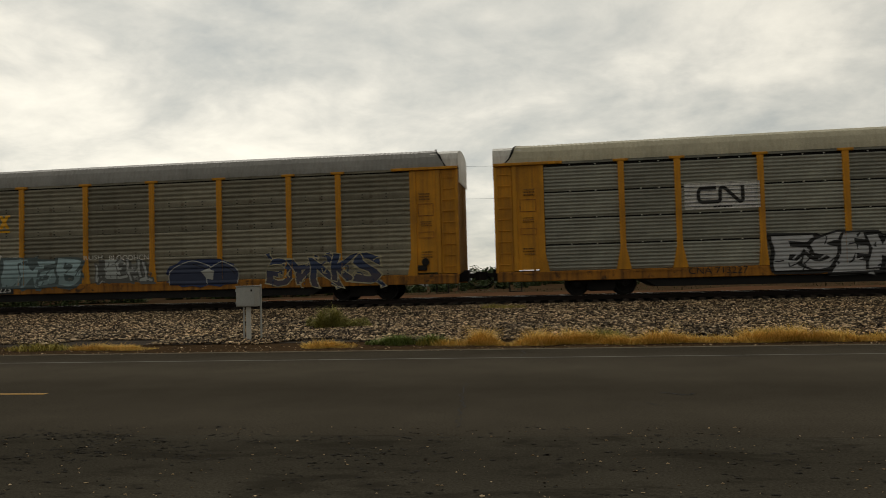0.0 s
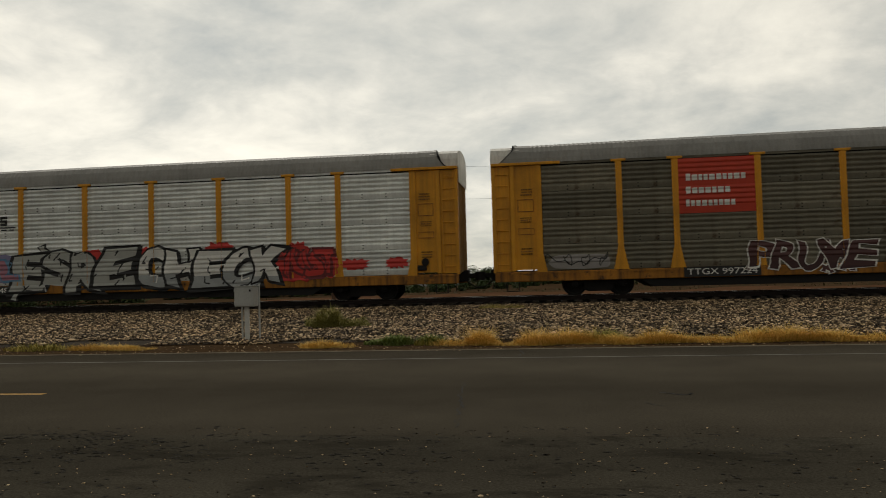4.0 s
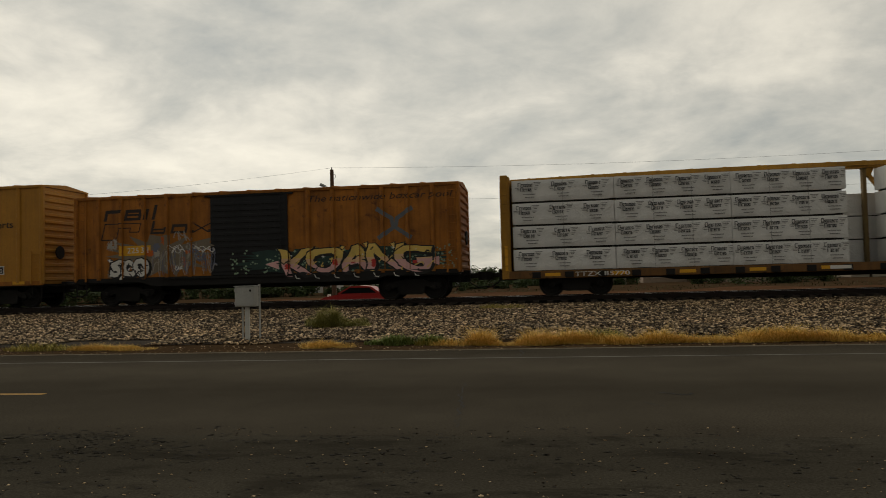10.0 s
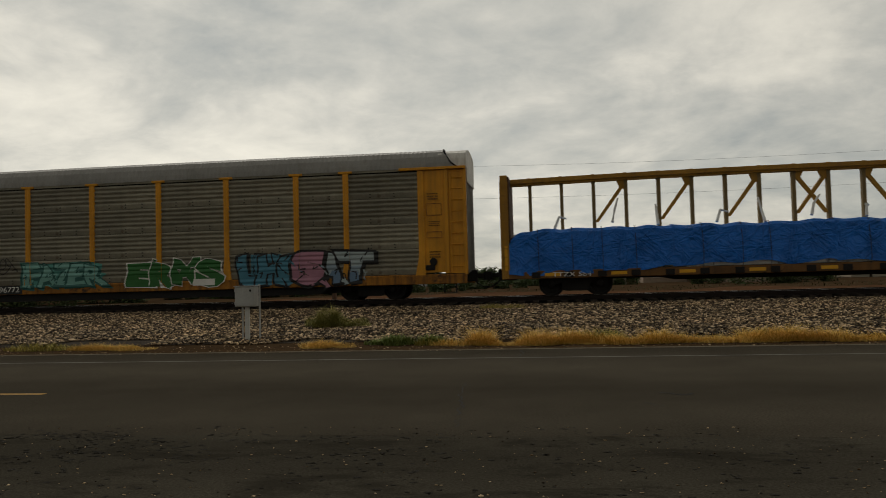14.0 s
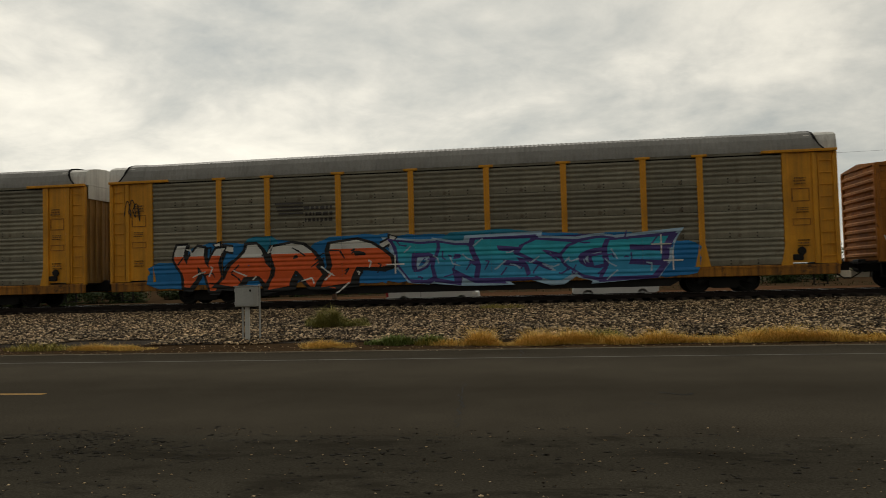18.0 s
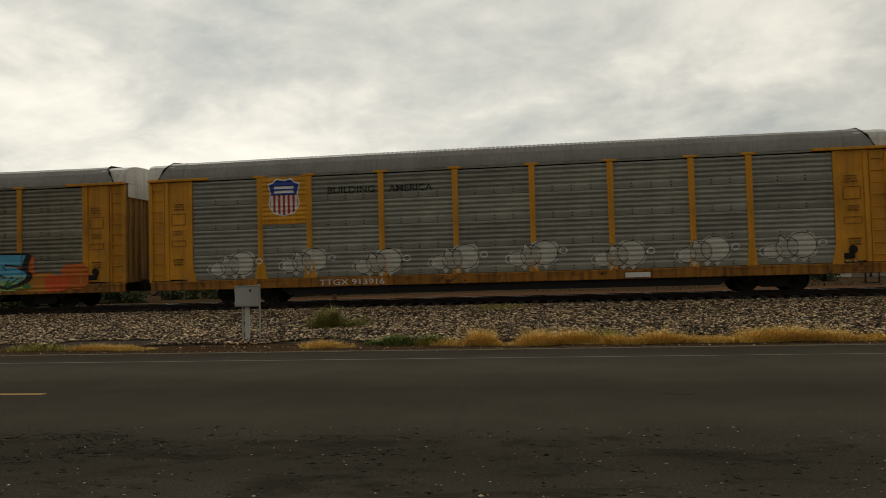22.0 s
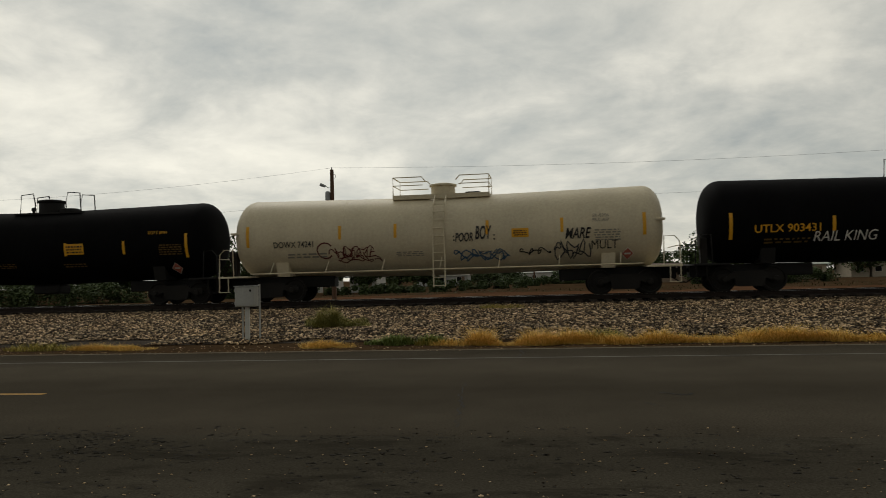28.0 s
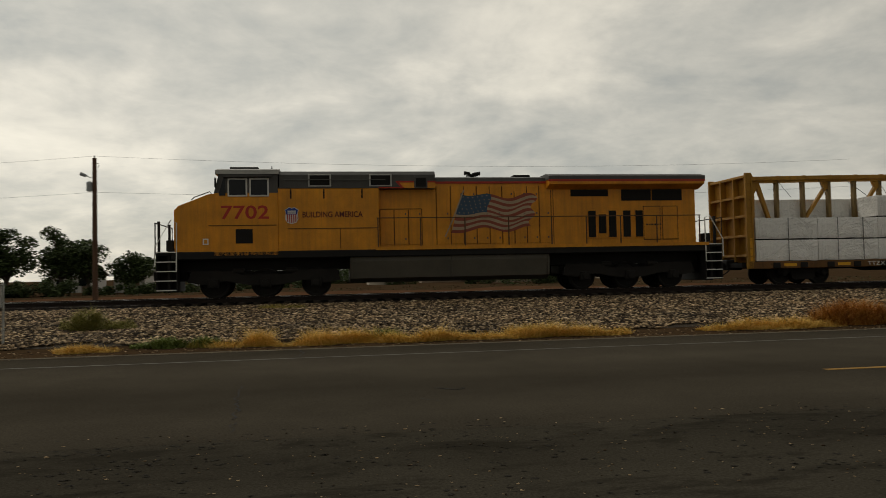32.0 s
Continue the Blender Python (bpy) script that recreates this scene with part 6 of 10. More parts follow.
_, SIDES[17] = boxcar("boxcar", "rusty orange boxcar with black door and patched lettering", -372.08, 15.84, YELLOW_RUST, 4.45, BOX_DOOR, (-2.0, 1.2), 1.0, 14, sill_m=YELLOW_RUST)

for n, x0, m, words in ((7, -147.47, BEAM_RED, "dark red centre-beam flat car loaded with lumber"), (10, -207.1, BEAM_YELLOW, "yellow centre-beam flat car loaded with wrapped lumber"), (13, -269.35, BEAM_YELLOW, "yellow centre-beam flat car with tarped lumber"), (14, -293.8, BEAM_YELLOW, "yellow centre-beam flat car with tarped lumber and worn paint"), (31, -670.58, BEAM_YELLOW, "yellow centre-beam flat car loaded with white lumber packs")):
    _, SIDES[n] = centerbeam("centerbeam_car", words, x0, m, m is BEAM_YELLOW, BULKHEAD_RUST if n == 14 else None, n != 14)

TANK_RISE = {23: (2.45, 0.07), 24: (2.5, 0.09), 26: (2.52, 0.1), 27: (2.62, 0.14), 28: (2.56, 0.13), 29: (2.62, 0.14), 30: (2.56, 0.13)}  # height of the shell's axis at the ends, and its fall to the middle
for n, x0, length, m, white, rails, hump, words in (
    (8, -169.0, 17.1, TANK_GREEN, False, "black", 0, "long black tank car with yellow reflectors"),
    (9, -186.33, 15.6, TANK_BLACK, False, "black", 0, "black tank car with white stencilled marks"),
    (23, -531.45, 13.5, TANK_WHITE, False, "black", 1, "white tank car with black centre band and blue scrawl"),
    (24, -546.98, 15.15, TANK_GREY, True, "cream", 0, "pale grey tank car with side ladder"),
    (25, -564.03, 15.85, TANK_BLACK, False, "black", 0, "black tank car with a smudged white tag"),
    (26, -580.48, 15.5, TANK_GREY, True, "white", 0, "pale grey tank car with ladder and walkway"),
    (27, -597.25, 15.8, TANK_BLACK, False, "black", 1, "black tank car with yellow lettering and white tag"),
    (28, -614.9, 16.7, TANK_CREAM, True, "cream", 0, "cream tank car with black and blue tags"),
    (29, -631.92, 15.4, TANK_BLACK, False, "black", 1, "black tank car with yellow lettering"),
    (30, -649.47, 16.86, TANK_CREAM, True, "cream", 0, "cream tank car with a long wavy black line"),
):
    _, SIDES[n] = tank_car("tank_car", words, x0, length, m, white, rails, hump=hump, zc=TANK_RISE.get(n, (2.4, 0.07))[0], sag=TANK_RISE.get(n, (2.4, 0.07))[1])

locomotive(-693.95)

# ---------------------------------------------------------------- lettering, emblems and graffiti on the cars
def letters_block(side, x0, x1, z0, z1, material, kinds=("hook", "snake", "cross"), layer=2):
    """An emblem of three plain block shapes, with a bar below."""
    w = (x1 - x0) / 3.5
    t = (z1 - z0) * 0.24
    for i, kind in enumerate(kinds):
        a, b = x0 + i * w * 1.24, x0 + i * w * 1.24 + w
        m = (z0 + z1) / 2
        if kind == "cross":
            fs = [[(a, z0), (a + t * 1.2, z0), (b, z1), (b - t * 1.2, z1)], [(a, z1), (b - t * 1.2, z0), (b, z0), (a + t * 1.2, z1)], [(a - t * 0.2, z0), (a + t * 1.5, z0), (a + t * 1.5, z0 + t * 0.6), (a - t * 0.2, z0 + t * 0.6)], [(b - t * 1.5, z1 - t * 0.6), (b + t * 0.2, z1 - t * 0.6), (b + t * 0.2, z1), (b - t * 1.5, z1)]]
        else:
            fs = [[(a, z0), (b, z0), (b, z0 + t), (a, z0 + t)], [(a, z1 - t), (b, z1 - t), (b, z1), (a, z1)]]
            if kind == "hook":
                fs += [[(a, z0 + t), (a + t * 1.3, z0 + t), (a + t * 1.3, z1 - t), (a, z1 - t)], [(b - t, z1 - t * 1.45), (b, z1 - t * 1.45), (b, z1 - t), (b - t, z1 - t)], [(b - t, z0 + t), (b, z0 + t), (b, z0 + t * 1.45), (b - t, z0 + t * 1.45)]]
            if kind == "snake":
                fs += [[(a, m - t / 2), (b, m - t / 2), (b, m + t / 2), (a, m + t / 2)], [(a, m + t / 2), (a + t, m + t / 2), (a + t, z1 - t), (a, z1 - t)], [(b - t, z0 + t), (b, z0 + t), (b, m - t / 2), (b - t, m - t / 2)]]
        side.lay("emblem_shape", fs, material, layer)
    side.rect(x0, x1, z0 - (z1 - z0) * 0.28, z0 - (z1 - z0) * 0.14, material, layer, "emblem_bar")


def number_board(side, text, x0, x1, z0, z1, back=True, ink=W_):
    if back:
        side.rect(x0 - 0.12, x1 + 0.12, z0 - 0.08, z1 + 0.06, K_, 1, "number_board")
    side.words(text, x0, x1, z0, z1, ink, 2, "reporting_mark")


def panel_board(side, x0, x1, z0, z1, material, label):
    ob = part("sign_panel", Mesh().box(x0, x1, -1.526, -1.44, z0, z1, 0.006), ribbed(material, side.pitch, side.even), side.ob, label)
    return ob


def side_marks():
    D, s = SIDES, None
    # car 1: white panel with a black worm emblem, number, chrome letters
    s = D[1]
    fs = [[(-6.94, z), (-4.35, z), (-4.35, z + 0.105), (-6.94, z + 0.105)] for z in (3.0, 3.14, 3.28, 3.42, 3.56, 3.7, 3.84)]
    s.lay("emblem_field", fs, W_, 1)
    s.rect(-6.94, -4.35, 3.0, 3.95, spray("emblem_white", (0.5, 0.49, 0.46)), 1, "emblem_field")
    def bend(cx, cz, r, a0, a1, n=6):
        return [(cx + r * math.cos(radians(a0 + (a1 - a0) * i / n)), cz + r * math.sin(radians(a0 + (a1 - a0) * i / n))) for i in range(n + 1)]
    path = [(-5.83, 3.75)] + bend(-6.3, 3.6, 0.15, 90, 180) + bend(-6.3, 3.4, 0.15, 180, 270) + bend(-5.82, 3.37, 0.12, 270, 360) + bend(-5.6, 3.66, 0.1, 180, 50) + bend(-5.02, 3.33, 0.09, 230, 360) + [(-4.93, 3.8)]
    s.stroke(path, 0.125, K_, 3, "emblem_worm")
    # dark lines paint the shade of the panel grooves across the flat emblem
    for z in (3.09, 3.23, 3.37, 3.51, 3.65, 3.79):
        s.rect(-6.94, -4.35, z, z + 0.022, spray("emblem_groove", (0.05, 0.05, 0.05)), 2, "emblem_line")
    s.bars(-6.0, -5.3, 3.05, 3.12, 1, K_, 3)
    s.words("CNA 713227", -6.89, -4.86, 0.68, 0.92, K_, 1, "reporting_mark")
    s.piece("ESEK", -3.92, 0.6, 0.75, 2.05, SILVER, K_, None, 2, 11, 0.04)
    s.cloud(-3.9, 0.6, 0.72, 0.95, SILVER, 1, 4)
    # car 2: emblem, number, a row of pale pieces
    s = D[2]
    letters_block(s, -6.54, -4.81, 3.27, 3.83, LETTER_YELLOW)
    number_board(s, "TTGX 986223", -7.04, -4.76, 0.66, 0.9)
    s.piece("PAWN", -8.9, -5.64, 1.05, 2.2, spray("smoke", (0.28, 0.29, 0.29)), W_, K_, 2, 2, 0.03, split=0.35)
    s.cloud(-5.2, -1.5, 0.85, 1.9, spray("pale_teal", (0.17, 0.22, 0.22)), 1, 3, spiky=0.45)
    s.piece("IMEB", -5.1, -1.7, 0.85, 1.95, spray("pale_blue", (0.34, 0.46, 0.48)), spray("slate_line", (0.09, 0.12, 0.12)), spray("pale_mist", (0.24, 0.33, 0.34)), 2, 5, 0.02, wild=True)
    s.cloud(-1.1, 1.5, 0.95, 1.8, spray("fog", (0.22, 0.22, 0.2)), 1, 6, spiky=0.5)
    s.piece("NIGHT", -0.95, 1.35, 1.0, 1.8, spray("fog_light", (0.40, 0.42, 0.40)), spray("fog_line", (0.11, 0.11, 0.10)), None, 2, 7, 0.0, wild=True)
    s.cloud(1.9, 5.1, 0.6, 1.85, NAVY, 2, 8, spiky=0.15)
    plum, chalk = spray("slate_blue", (0.035, 0.045, 0.085)), spray("chalk_edge", (0.42, 0.42, 0.38))
    for cx, rx, top, lay_at in ((3.15, 0.95, 1.72, 3), (4.4, 0.62, 1.66, 3.4)):
        arc = [(cx - rx * math.cos(k * math.pi / 14) - 0.1 * math.sin(k * 0.9), 0.78 + (top - 0.78) * math.sin(k * math.pi / 14) ** 0.7) for k in range(15)]
        s.lay("sprayed_lobe", [[(cx, 0.74), p, q] for p, q in zip(arc, arc[1:])], plum, lay_at)
        s.stroke(arc, 0.035, chalk, lay_at + 0.2)
        s.stroke([(x - 0.12, z - 0.12) for x, z in arc[8:13]], 0.03, K_, lay_at + 0.3)
    s.lay("sprayed_patch", [[(3.5, 1.3), (3.75, 1.0), (4.0, 0.95), (4.05, 1.3), (3.8, 1.4)]], chalk, 3.8)
    s.piece("GANKS", 6.35, 10.7, 0.65, 1.8, spray("night_blue", (0.03, 0.045, 0.10)), spray("sand", (0.40, 0.35, 0.22)), spray("dull_plum", (0.07, 0.06, 0.08)), 2, 10, 0.03, split=0.4, drop=False, edge=0.03, wild=True)
    for t, a, b, c, d in (("BLOOD HCN", -10.32, -9.1, 1.88, 2.06), ("SIX RUSH", -5.5, -4.3, 1.95, 2.1), ("RUSH", -1.5, -0.7, 1.9, 2.06), ("HTK", -10.2, -9.5, 1.2, 1.7), ("BLOODHCN", -0.4, 1.3, 1.82, 2.04)):
        s.words(t, a, b, c, d, W_, 2, "chalk_tag")
    # car 3: yellow panel with an emblem, throw-up, turquoise marker tags
    s = D[3]
    panel_board(s, -9.03, -7.27, 3.02, 4.85, YELLOW, "yellow emblem panel")
    letters_block(s, -8.74, -7.6, 3.9, 4.3, K_, layer=3)
    number_board(s, "TTGX 970994", -7.68, -5.05, 0.68, 0.9)
    s.cloud(-12.1, -10.2, 0.7, 1.78, W_, 1, 31, spiky=0.05)
    s.cloud(-12.03, -10.27, 0.76, 1.72, K_, 2, 31)
    s.scrawl(-11.9, -10.4, 0.85, 1.65, W_, 0.06, 32, 3, 3)
    s.words("EA5", -10.7, -10.25, 1.72, 1.92, W_, 2, "chalk_tag")
    aqua = spray("aqua_marker", (0.03, 0.2, 0.24))
    s.piece("KOATIE", -8.69, -5.6, 1.0, 1.85, aqua, spray("grime", (0.07, 0.065, 0.05)), None, 2, 33, 0.0)
    s.words("WESH TEX", -5.5, -4.35, 1.1, 1.85, aqua, 2, "chalk_tag")
    s.words("ISMES", -3.94, -2.57, 1.4, 1.75, aqua, 2, "chalk_tag")
    s.words("SUSIES", -4.36, -3.3, 0.7, 0.9, aqua, 2, "chalk_tag")
    # car 4: red panel with three rows of lettering shown as bars, two pieces
    s = D[4]
    panel_board(s, -7.05, -4.4, 2.87, 4.86, spray("panel_red", (0.50, 0.05, 0.022)), "bright red name panel")
    for a, b, c, d in ((-6.78, -4.6, 4.05, 4.3), (-6.79, -5.23, 3.58, 3.83), (-6.8, -5.03, 3.12, 3.37)):
        k = a
        rnd = random.Random(int(c * 10))
        while k < b - 0.1:
            w = rnd.uniform(0.12, 0.2)
            s.rect(k, min(k + w, b), c, d - (0 if k == a else 0.04), W_, 6, "name_bar")
            k += w + 0.05
    number_board(s, "TTGX 997224", -6.85, -4.45, 0.66, 0.88)
    s.piece("PRUME", -4.6, -0.6, 0.75, 1.8, spray("mauve_dark", (0.085, 0.035, 0.032)), W_, spray("mauve_low", (0.05, 0.02, 0.02)), 2, 41, 0.03, split=0.3, lean=0.45)
    s.piece("BUGSY", 1.34, 6.18, 0.72, 2.05, spray("mint_grey", (0.16, 0.26, 0.27)), W_, SILVER, 2, 42, 0.02, halo=spray("dark_teal", (0, 0, 0)), split=0.45)
    s.cloud(-11.85, -9.4, 0.95, 1.55, spray("faded_white", (0.3, 0.28, 0.26)), 1, 43)
    s.scrawl(-11.7, -9.5, 1.05, 1.6, K_, 0.035, 44, 4, 2)
    # car 5: striped horse emblem as bars, number, chrome pieces over red
    s = D[5]
    fs = [[(-7.0 + 0.06 * i, 3.74 - 0.1 * i), (-5.7, 3.74 - 0.1 * i), (-5.75, 3.8 - 0.1 * i), (-7.05 + 0.06 * i, 3.8 - 0.1 * i)] for i in range(5)]
    s.lay("emblem_striping", fs, K_, 1)
    letters_block(s, -5.6, -4.5, 3.4, 3.78, K_, ("hook", "snake"), 1)
    s.bars(-6.9, -4.6, 3.2, 3.28, 1, K_, 1)
    number_board(s, "TTGX 704803", -6.85, -4.44, 0.64, 0.86)
    s.cloud(-7.4, -4.2, 0.95, 2.3, spray("dusty_lilac", (0.26, 0.24, 0.38)), 1, 51, spiky=0.15)
    s.piece("WEFL", -7.3, -4.4, 1.2, 2.0, spray("dusty_rose", (0.38, 0.16, 0.2)), spray("dusty_blue", (0.12, 0.25, 0.38)), None, 2, 52, 0.05)
    s.cloud(-8.2, -7.2, 0.8, 1.5, GREEN_S, 1, 58, spiky=0.4)
    for k, (a, b, c, d) in enumerate(((-4.9, -3.8, 0.9, 1.9), (-1.6, -0.6, 1.2, 2.35), (0.1, 1.6, 0.6, 2.45), (3.6, 5.0, 1.5, 2.5), (6.2, 8.4, 0.7, 2.1), (7.0, 8.0, 1.3, 2.4), (7.8, 9.2, 0.8, 1.9))):
        s.cloud(a, b, c, d, RED_S, 1 + 0.1 * k, 530 + k, spiky=0.25)
    s.piece("ESRE", -4.47, 0.55, 0.62, 2.3, spray("grey_chrome", (0.4, 0.4, 0.36)), K_, None, 2, 54, 0.05)
    s.piece("CHECK", 0.98, 7.0, 0.66, 2.2, W_, K_, spray("chrome_low", (0.34, 0.35, 0.34)), 4, 55, 0.06, split=0.3, lean=0.12)
    s.piece("TUST", 6.8, 9.0, 1.0, 2.0, RED_S, spray("dark_red", (0.16, 0.03, 0.03)), None, 5, 56, 0.02)
    for a, b in ((9.12, 10.4), (10.9, 11.9), (-11.3, -11.0), (-9.7, -9.2)):
        s.cloud(a, b, 1.15, 1.65, RED_S, 1, int(a * 7) + 90, spiky=0.35)
    # car 6: red boxcar with a wild multicoloured piece
    s = D[6]
    s.words("ATW", -6.67, -6.12, 2.28, 2.5, W_)
    s.words("749 443", -6.57, -5.25, 1.92, 2.14, W_)
    s.cloud(-7.6, 3.5, 0.95, 2.0, LETTER_YELLOW, 1, 61, spiky=0.35)
    s.piece("BACSWR", -6.9, -0.2, 0.98, 2.05, PINK, NAVY, RED_S, 2, 62, 0.05, halo=SKYB, shine=W_)
    s.piece("SKUO", -0.1, 3.4, 0.98, 1.9, SKYB, NAVY, PINK, 2, 63, 0.05)
    s.words("REMONTEK", -5.3, -2.9, 2.25, 2.55, W_, 2, "chalk_tag")
    s.scrawl(-7.5, -6.85, 2.75, 3.35, W_, 0.035, 64, 3)
    s.bars(4.2, 6.2, 3.2, 3.8, 3, W_, 1, "stencil_print", 65)
    # car 11: faded lettering, cross emblem, outlined piece over dotted green
    s = D[11]
    faded = spray("faded_black", (0.035, 0.022, 0.015))
    def slab(x, w, c, d, kind):
        """One heavy slanted letter-like block of the faded name."""
        t, k = (d - c) * 0.3, 0.25
        at = lambda px, pz: (px + k * (pz - c), pz)
        quad = lambda xa, xb, za, zb: [at(xa, za), at(xb, za), at(xb, zb), at(xa, zb)]
        out = [quad(x, x + t, c, d)]
        if kind in "roa":
            out += [quad(x + t, x + w, d - t, d)]
        if kind in "oab":
            out += [quad(x + w - t, x + w, c, d - t), quad(x + t, x + w - t, c, c + t * 0.8)]
        if kind in "ab":
            out += [quad(x + t, x + w - t, (c + d) / 2 - t * 0.3, (c + d) / 2 + t * 0.3)]
        if kind == "b":
            out += [quad(x, x + t, d, d + (d - c) * 0.45)]
        if kind == "l":
            out += [quad(x, x + t, d, d + (d - c) * 0.35)]
        if kind == "x":
            out = [quad(x, x + t, c, c + t), quad(x + w - t, x + w, c, c + t), [at(x, c), at(x + t, c), at(x + w, d), at(x + w - t, d)], [at(x + w - t, c), at(x + w, c), at(x + t, d), at(x, d)]]
        return out
    fs = slab(-6.62, 0.72, 3.42, 3.86, "r") + slab(-5.75, 0.72, 3.42, 3.86, "a") + slab(-4.88, 0.2, 3.42, 3.86, "i") + slab(-4.55, 0.2, 3.42, 3.86, "l")
    fs += slab(-4.62, 0.68, 2.84, 3.2, "b") + slab(-3.75, 0.68, 2.84, 3.2, "o") + slab(-2.88, 0.8, 2.84, 3.2, "x")
    s.lay("name_shape", fs, faded, 1)
    for pts in ([(-6.72, 2.66), (-6.55, 3.3), (-5.0, 3.3), (-5.1, 2.95), (-5.5, 2.95), (-5.45, 3.12), (-5.95, 3.12), (-6.08, 2.66), (-6.72, 2.66)],):
        s.stroke(pts, 0.05, faded, 1, "name_outline")
    s.words("The nationwide boxcar pool", 1.97, 7.62, 3.78, 4.1, faded, 1, "slogan", slant=0.25)
    grey = spray("faded_grey_blue", (0.13, 0.14, 0.15))
    s.stroke([(4.65, 3.5), (5.25, 3.1), (5.3, 2.75), (4.7, 2.35)], 0.17, grey, 1, "emblem_cross")
    s.stroke([(6.05, 3.5), (5.45, 3.1), (5.4, 2.75), (6.0, 2.35)], 0.17, grey, 1, "emblem_cross")
    s.cloud(-1.3, 7.75, 1.1, 2.1, spray("deep_teal", (0.018, 0.045, 0.038)), 1, 111, spiky=0.2)
    rnd = random.Random(112)
    fs = []
    for _ in range(230):
        x, z, k = rnd.uniform(-1.2, 7.7), rnd.uniform(1.15, 2.05), rnd.uniform(0.03, 0.06)
        fs.append([(x - k, z), (x, z - k), (x + k, z), (x, z + k)])
    s.lay("sprayed_speckle", fs, spray("mint", (0.26, 0.36, 0.24)), 2)
    s.piece("KOANG", 0.95, 6.6, 1.08, 2.1, spray("sun_yellow", (0.74, 0.52, 0.13)), K_, spray("powder_pink", (0.72, 0.42, 0.40)), 4, 113, 0.03, split=0.55, shine=W_, edge=0.03, lean=0.1)
    for k, x in enumerate((1.0, 2.9, 3.6, 4.4, 6.0)):
        s.cloud(x, x + 0.22, 1.25 + 0.1 * (k % 3), 1.5 + 0.12 * (k % 2), RED_S, 7, 1130 + k, spiky=0.4)
    for x, w in ((0.5, 0.55), (6.75, 0.6)):
        s.lay("sprayed_arrow", [[(x - w / 2, 1.5), (x + w / 2, 1.28), (x + w / 2, 1.62)]], spray("powder_pink", (0, 0, 0)), 5)
    for k in range(7):
        x = 1.4 + k * 0.78
        s.stroke([(x, 1.06), (x + 0.06, 0.92), (x + 0.2, 0.9)], 0.03, W_, 5, "sprayed_drip")
    s.piece("SOO", -6.3, -4.7, 1.15, 1.9, W_, K_, None, 3, 114, 0.06)
    s.cloud(-6.8, -1.6, 1.1, 2.9, spray("scuffed_grey", (0.2, 0.16, 0.11)), 1, 115, spiky=0.6)
    s.scrawl(-4.4, -1.7, 1.1, 2.4, spray("faint_blue", (0.14, 0.15, 0.2)), 0.03, 116, 9)
    s.scrawl(-4.6, -1.9, 1.1, 2.3, spray("scuffed_white", (0.38, 0.34, 0.28)), 0.025, 117, 11)
    rnd = random.Random(118)
    pal = (W_, spray("faint_blue", (0, 0, 0)), spray("scuffed_grey", (0, 0, 0)), spray("scuffed_white", (0.38, 0.34, 0.28)), ORANGE)
    for k in range(22):
        x, z, w = rnd.uniform(-6.6, -2.2), rnd.uniform(1.1, 2.5), rnd.uniform(0.15, 0.5)
        s.cloud(x - w / 2, x + w / 2, z - 0.08, z + rnd.uniform(0.1, 0.45), pal[1 + k % 4], 1.2 + 0.05 * k, 930 + k, spiky=0.6)
    for k in range(9):
        x, z = rnd.uniform(-4.6, -2.4), rnd.uniform(1.15, 2.5)
        s.scrawl(x, x + rnd.uniform(0.3, 0.8), z, z + rnd.uniform(0.2, 0.5), pal[k % 4], 0.03, 960 + k, 3, 3.5)
    s.rect(-5.9, -4.6, 2.0, 2.4, LETTER_YELLOW, 2, "number_patch")
    s.words("225 31", -5.6, -4.7, 2.1, 2.32, W_, 3)
    # car 12: crossed arrows, slogans, two pieces, door notices
    s = D[12]
    db, dr = spray("arrow_blue", (0.03, 0.06, 0.32)), spray("arrow_red", (0.45, 0.05, 0.03))
    s.stroke([(-7.75, 4.25), (-7.0, 3.9), (-7.0, 3.85), (-7.75, 3.5)], 0.24, dr, 2, "emblem_arrow")
    s.stroke([(-6.2, 4.28), (-6.75, 3.95), (-6.75, 3.8), (-6.2, 3.45)], 0.2, dr, 2, "emblem_arrow")
    s.stroke([(-7.7, 4.5), (-6.95, 4.15), (-6.82, 3.88), (-6.95, 3.6), (-7.65, 3.25)], 0.2, db, 3, "emblem_arrow")
    s.stroke([(-6.3, 4.52), (-6.8, 4.18)], 0.2, db, 3, "emblem_arrow")
    s.stroke([(-6.25, 3.28), (-6.8, 3.6)], 0.2, db, 3, "emblem_arrow")
    brown = spray("lettering_brown", (0.07, 0.035, 0.015))
    for t, a, b, c, d in (("next", -8.62, -8.06, 3.98, 4.12), ("load", -8.62, -8.06, 3.74, 3.9), ("any", -5.94, -5.5, 3.94, 4.1), ("road", -5.94, -5.3, 3.7, 3.87), ("TB OX", -8.57, -7.18, 2.53, 2.79), ("66 28 31", -8.51, -6.25, 2.07, 2.32)):
        s.words(t, a, b, c, d, brown, 1)
    s.piece("APEW", -7.6, -2.6, 0.85, 2.05, spray("piece_blue", (0.09, 0.36, 0.5)), K_, spray("piece_green", (0.26, 0.42, 0.09)), 3, 121, 0.04, split=0.42, lean=0.5, edge=0.03)
    s.lay("sprayed_arrow", [[(-8.95, 0.86), (-8.0, 1.22), (-7.2, 1.25), (-7.0, 0.88)], [(-3.2, 0.95), (-2.3, 1.0), (-2.05, 1.35), (-2.7, 1.45), (-3.2, 1.3)]], spray("piece_green", (0, 0, 0)), 2.6)
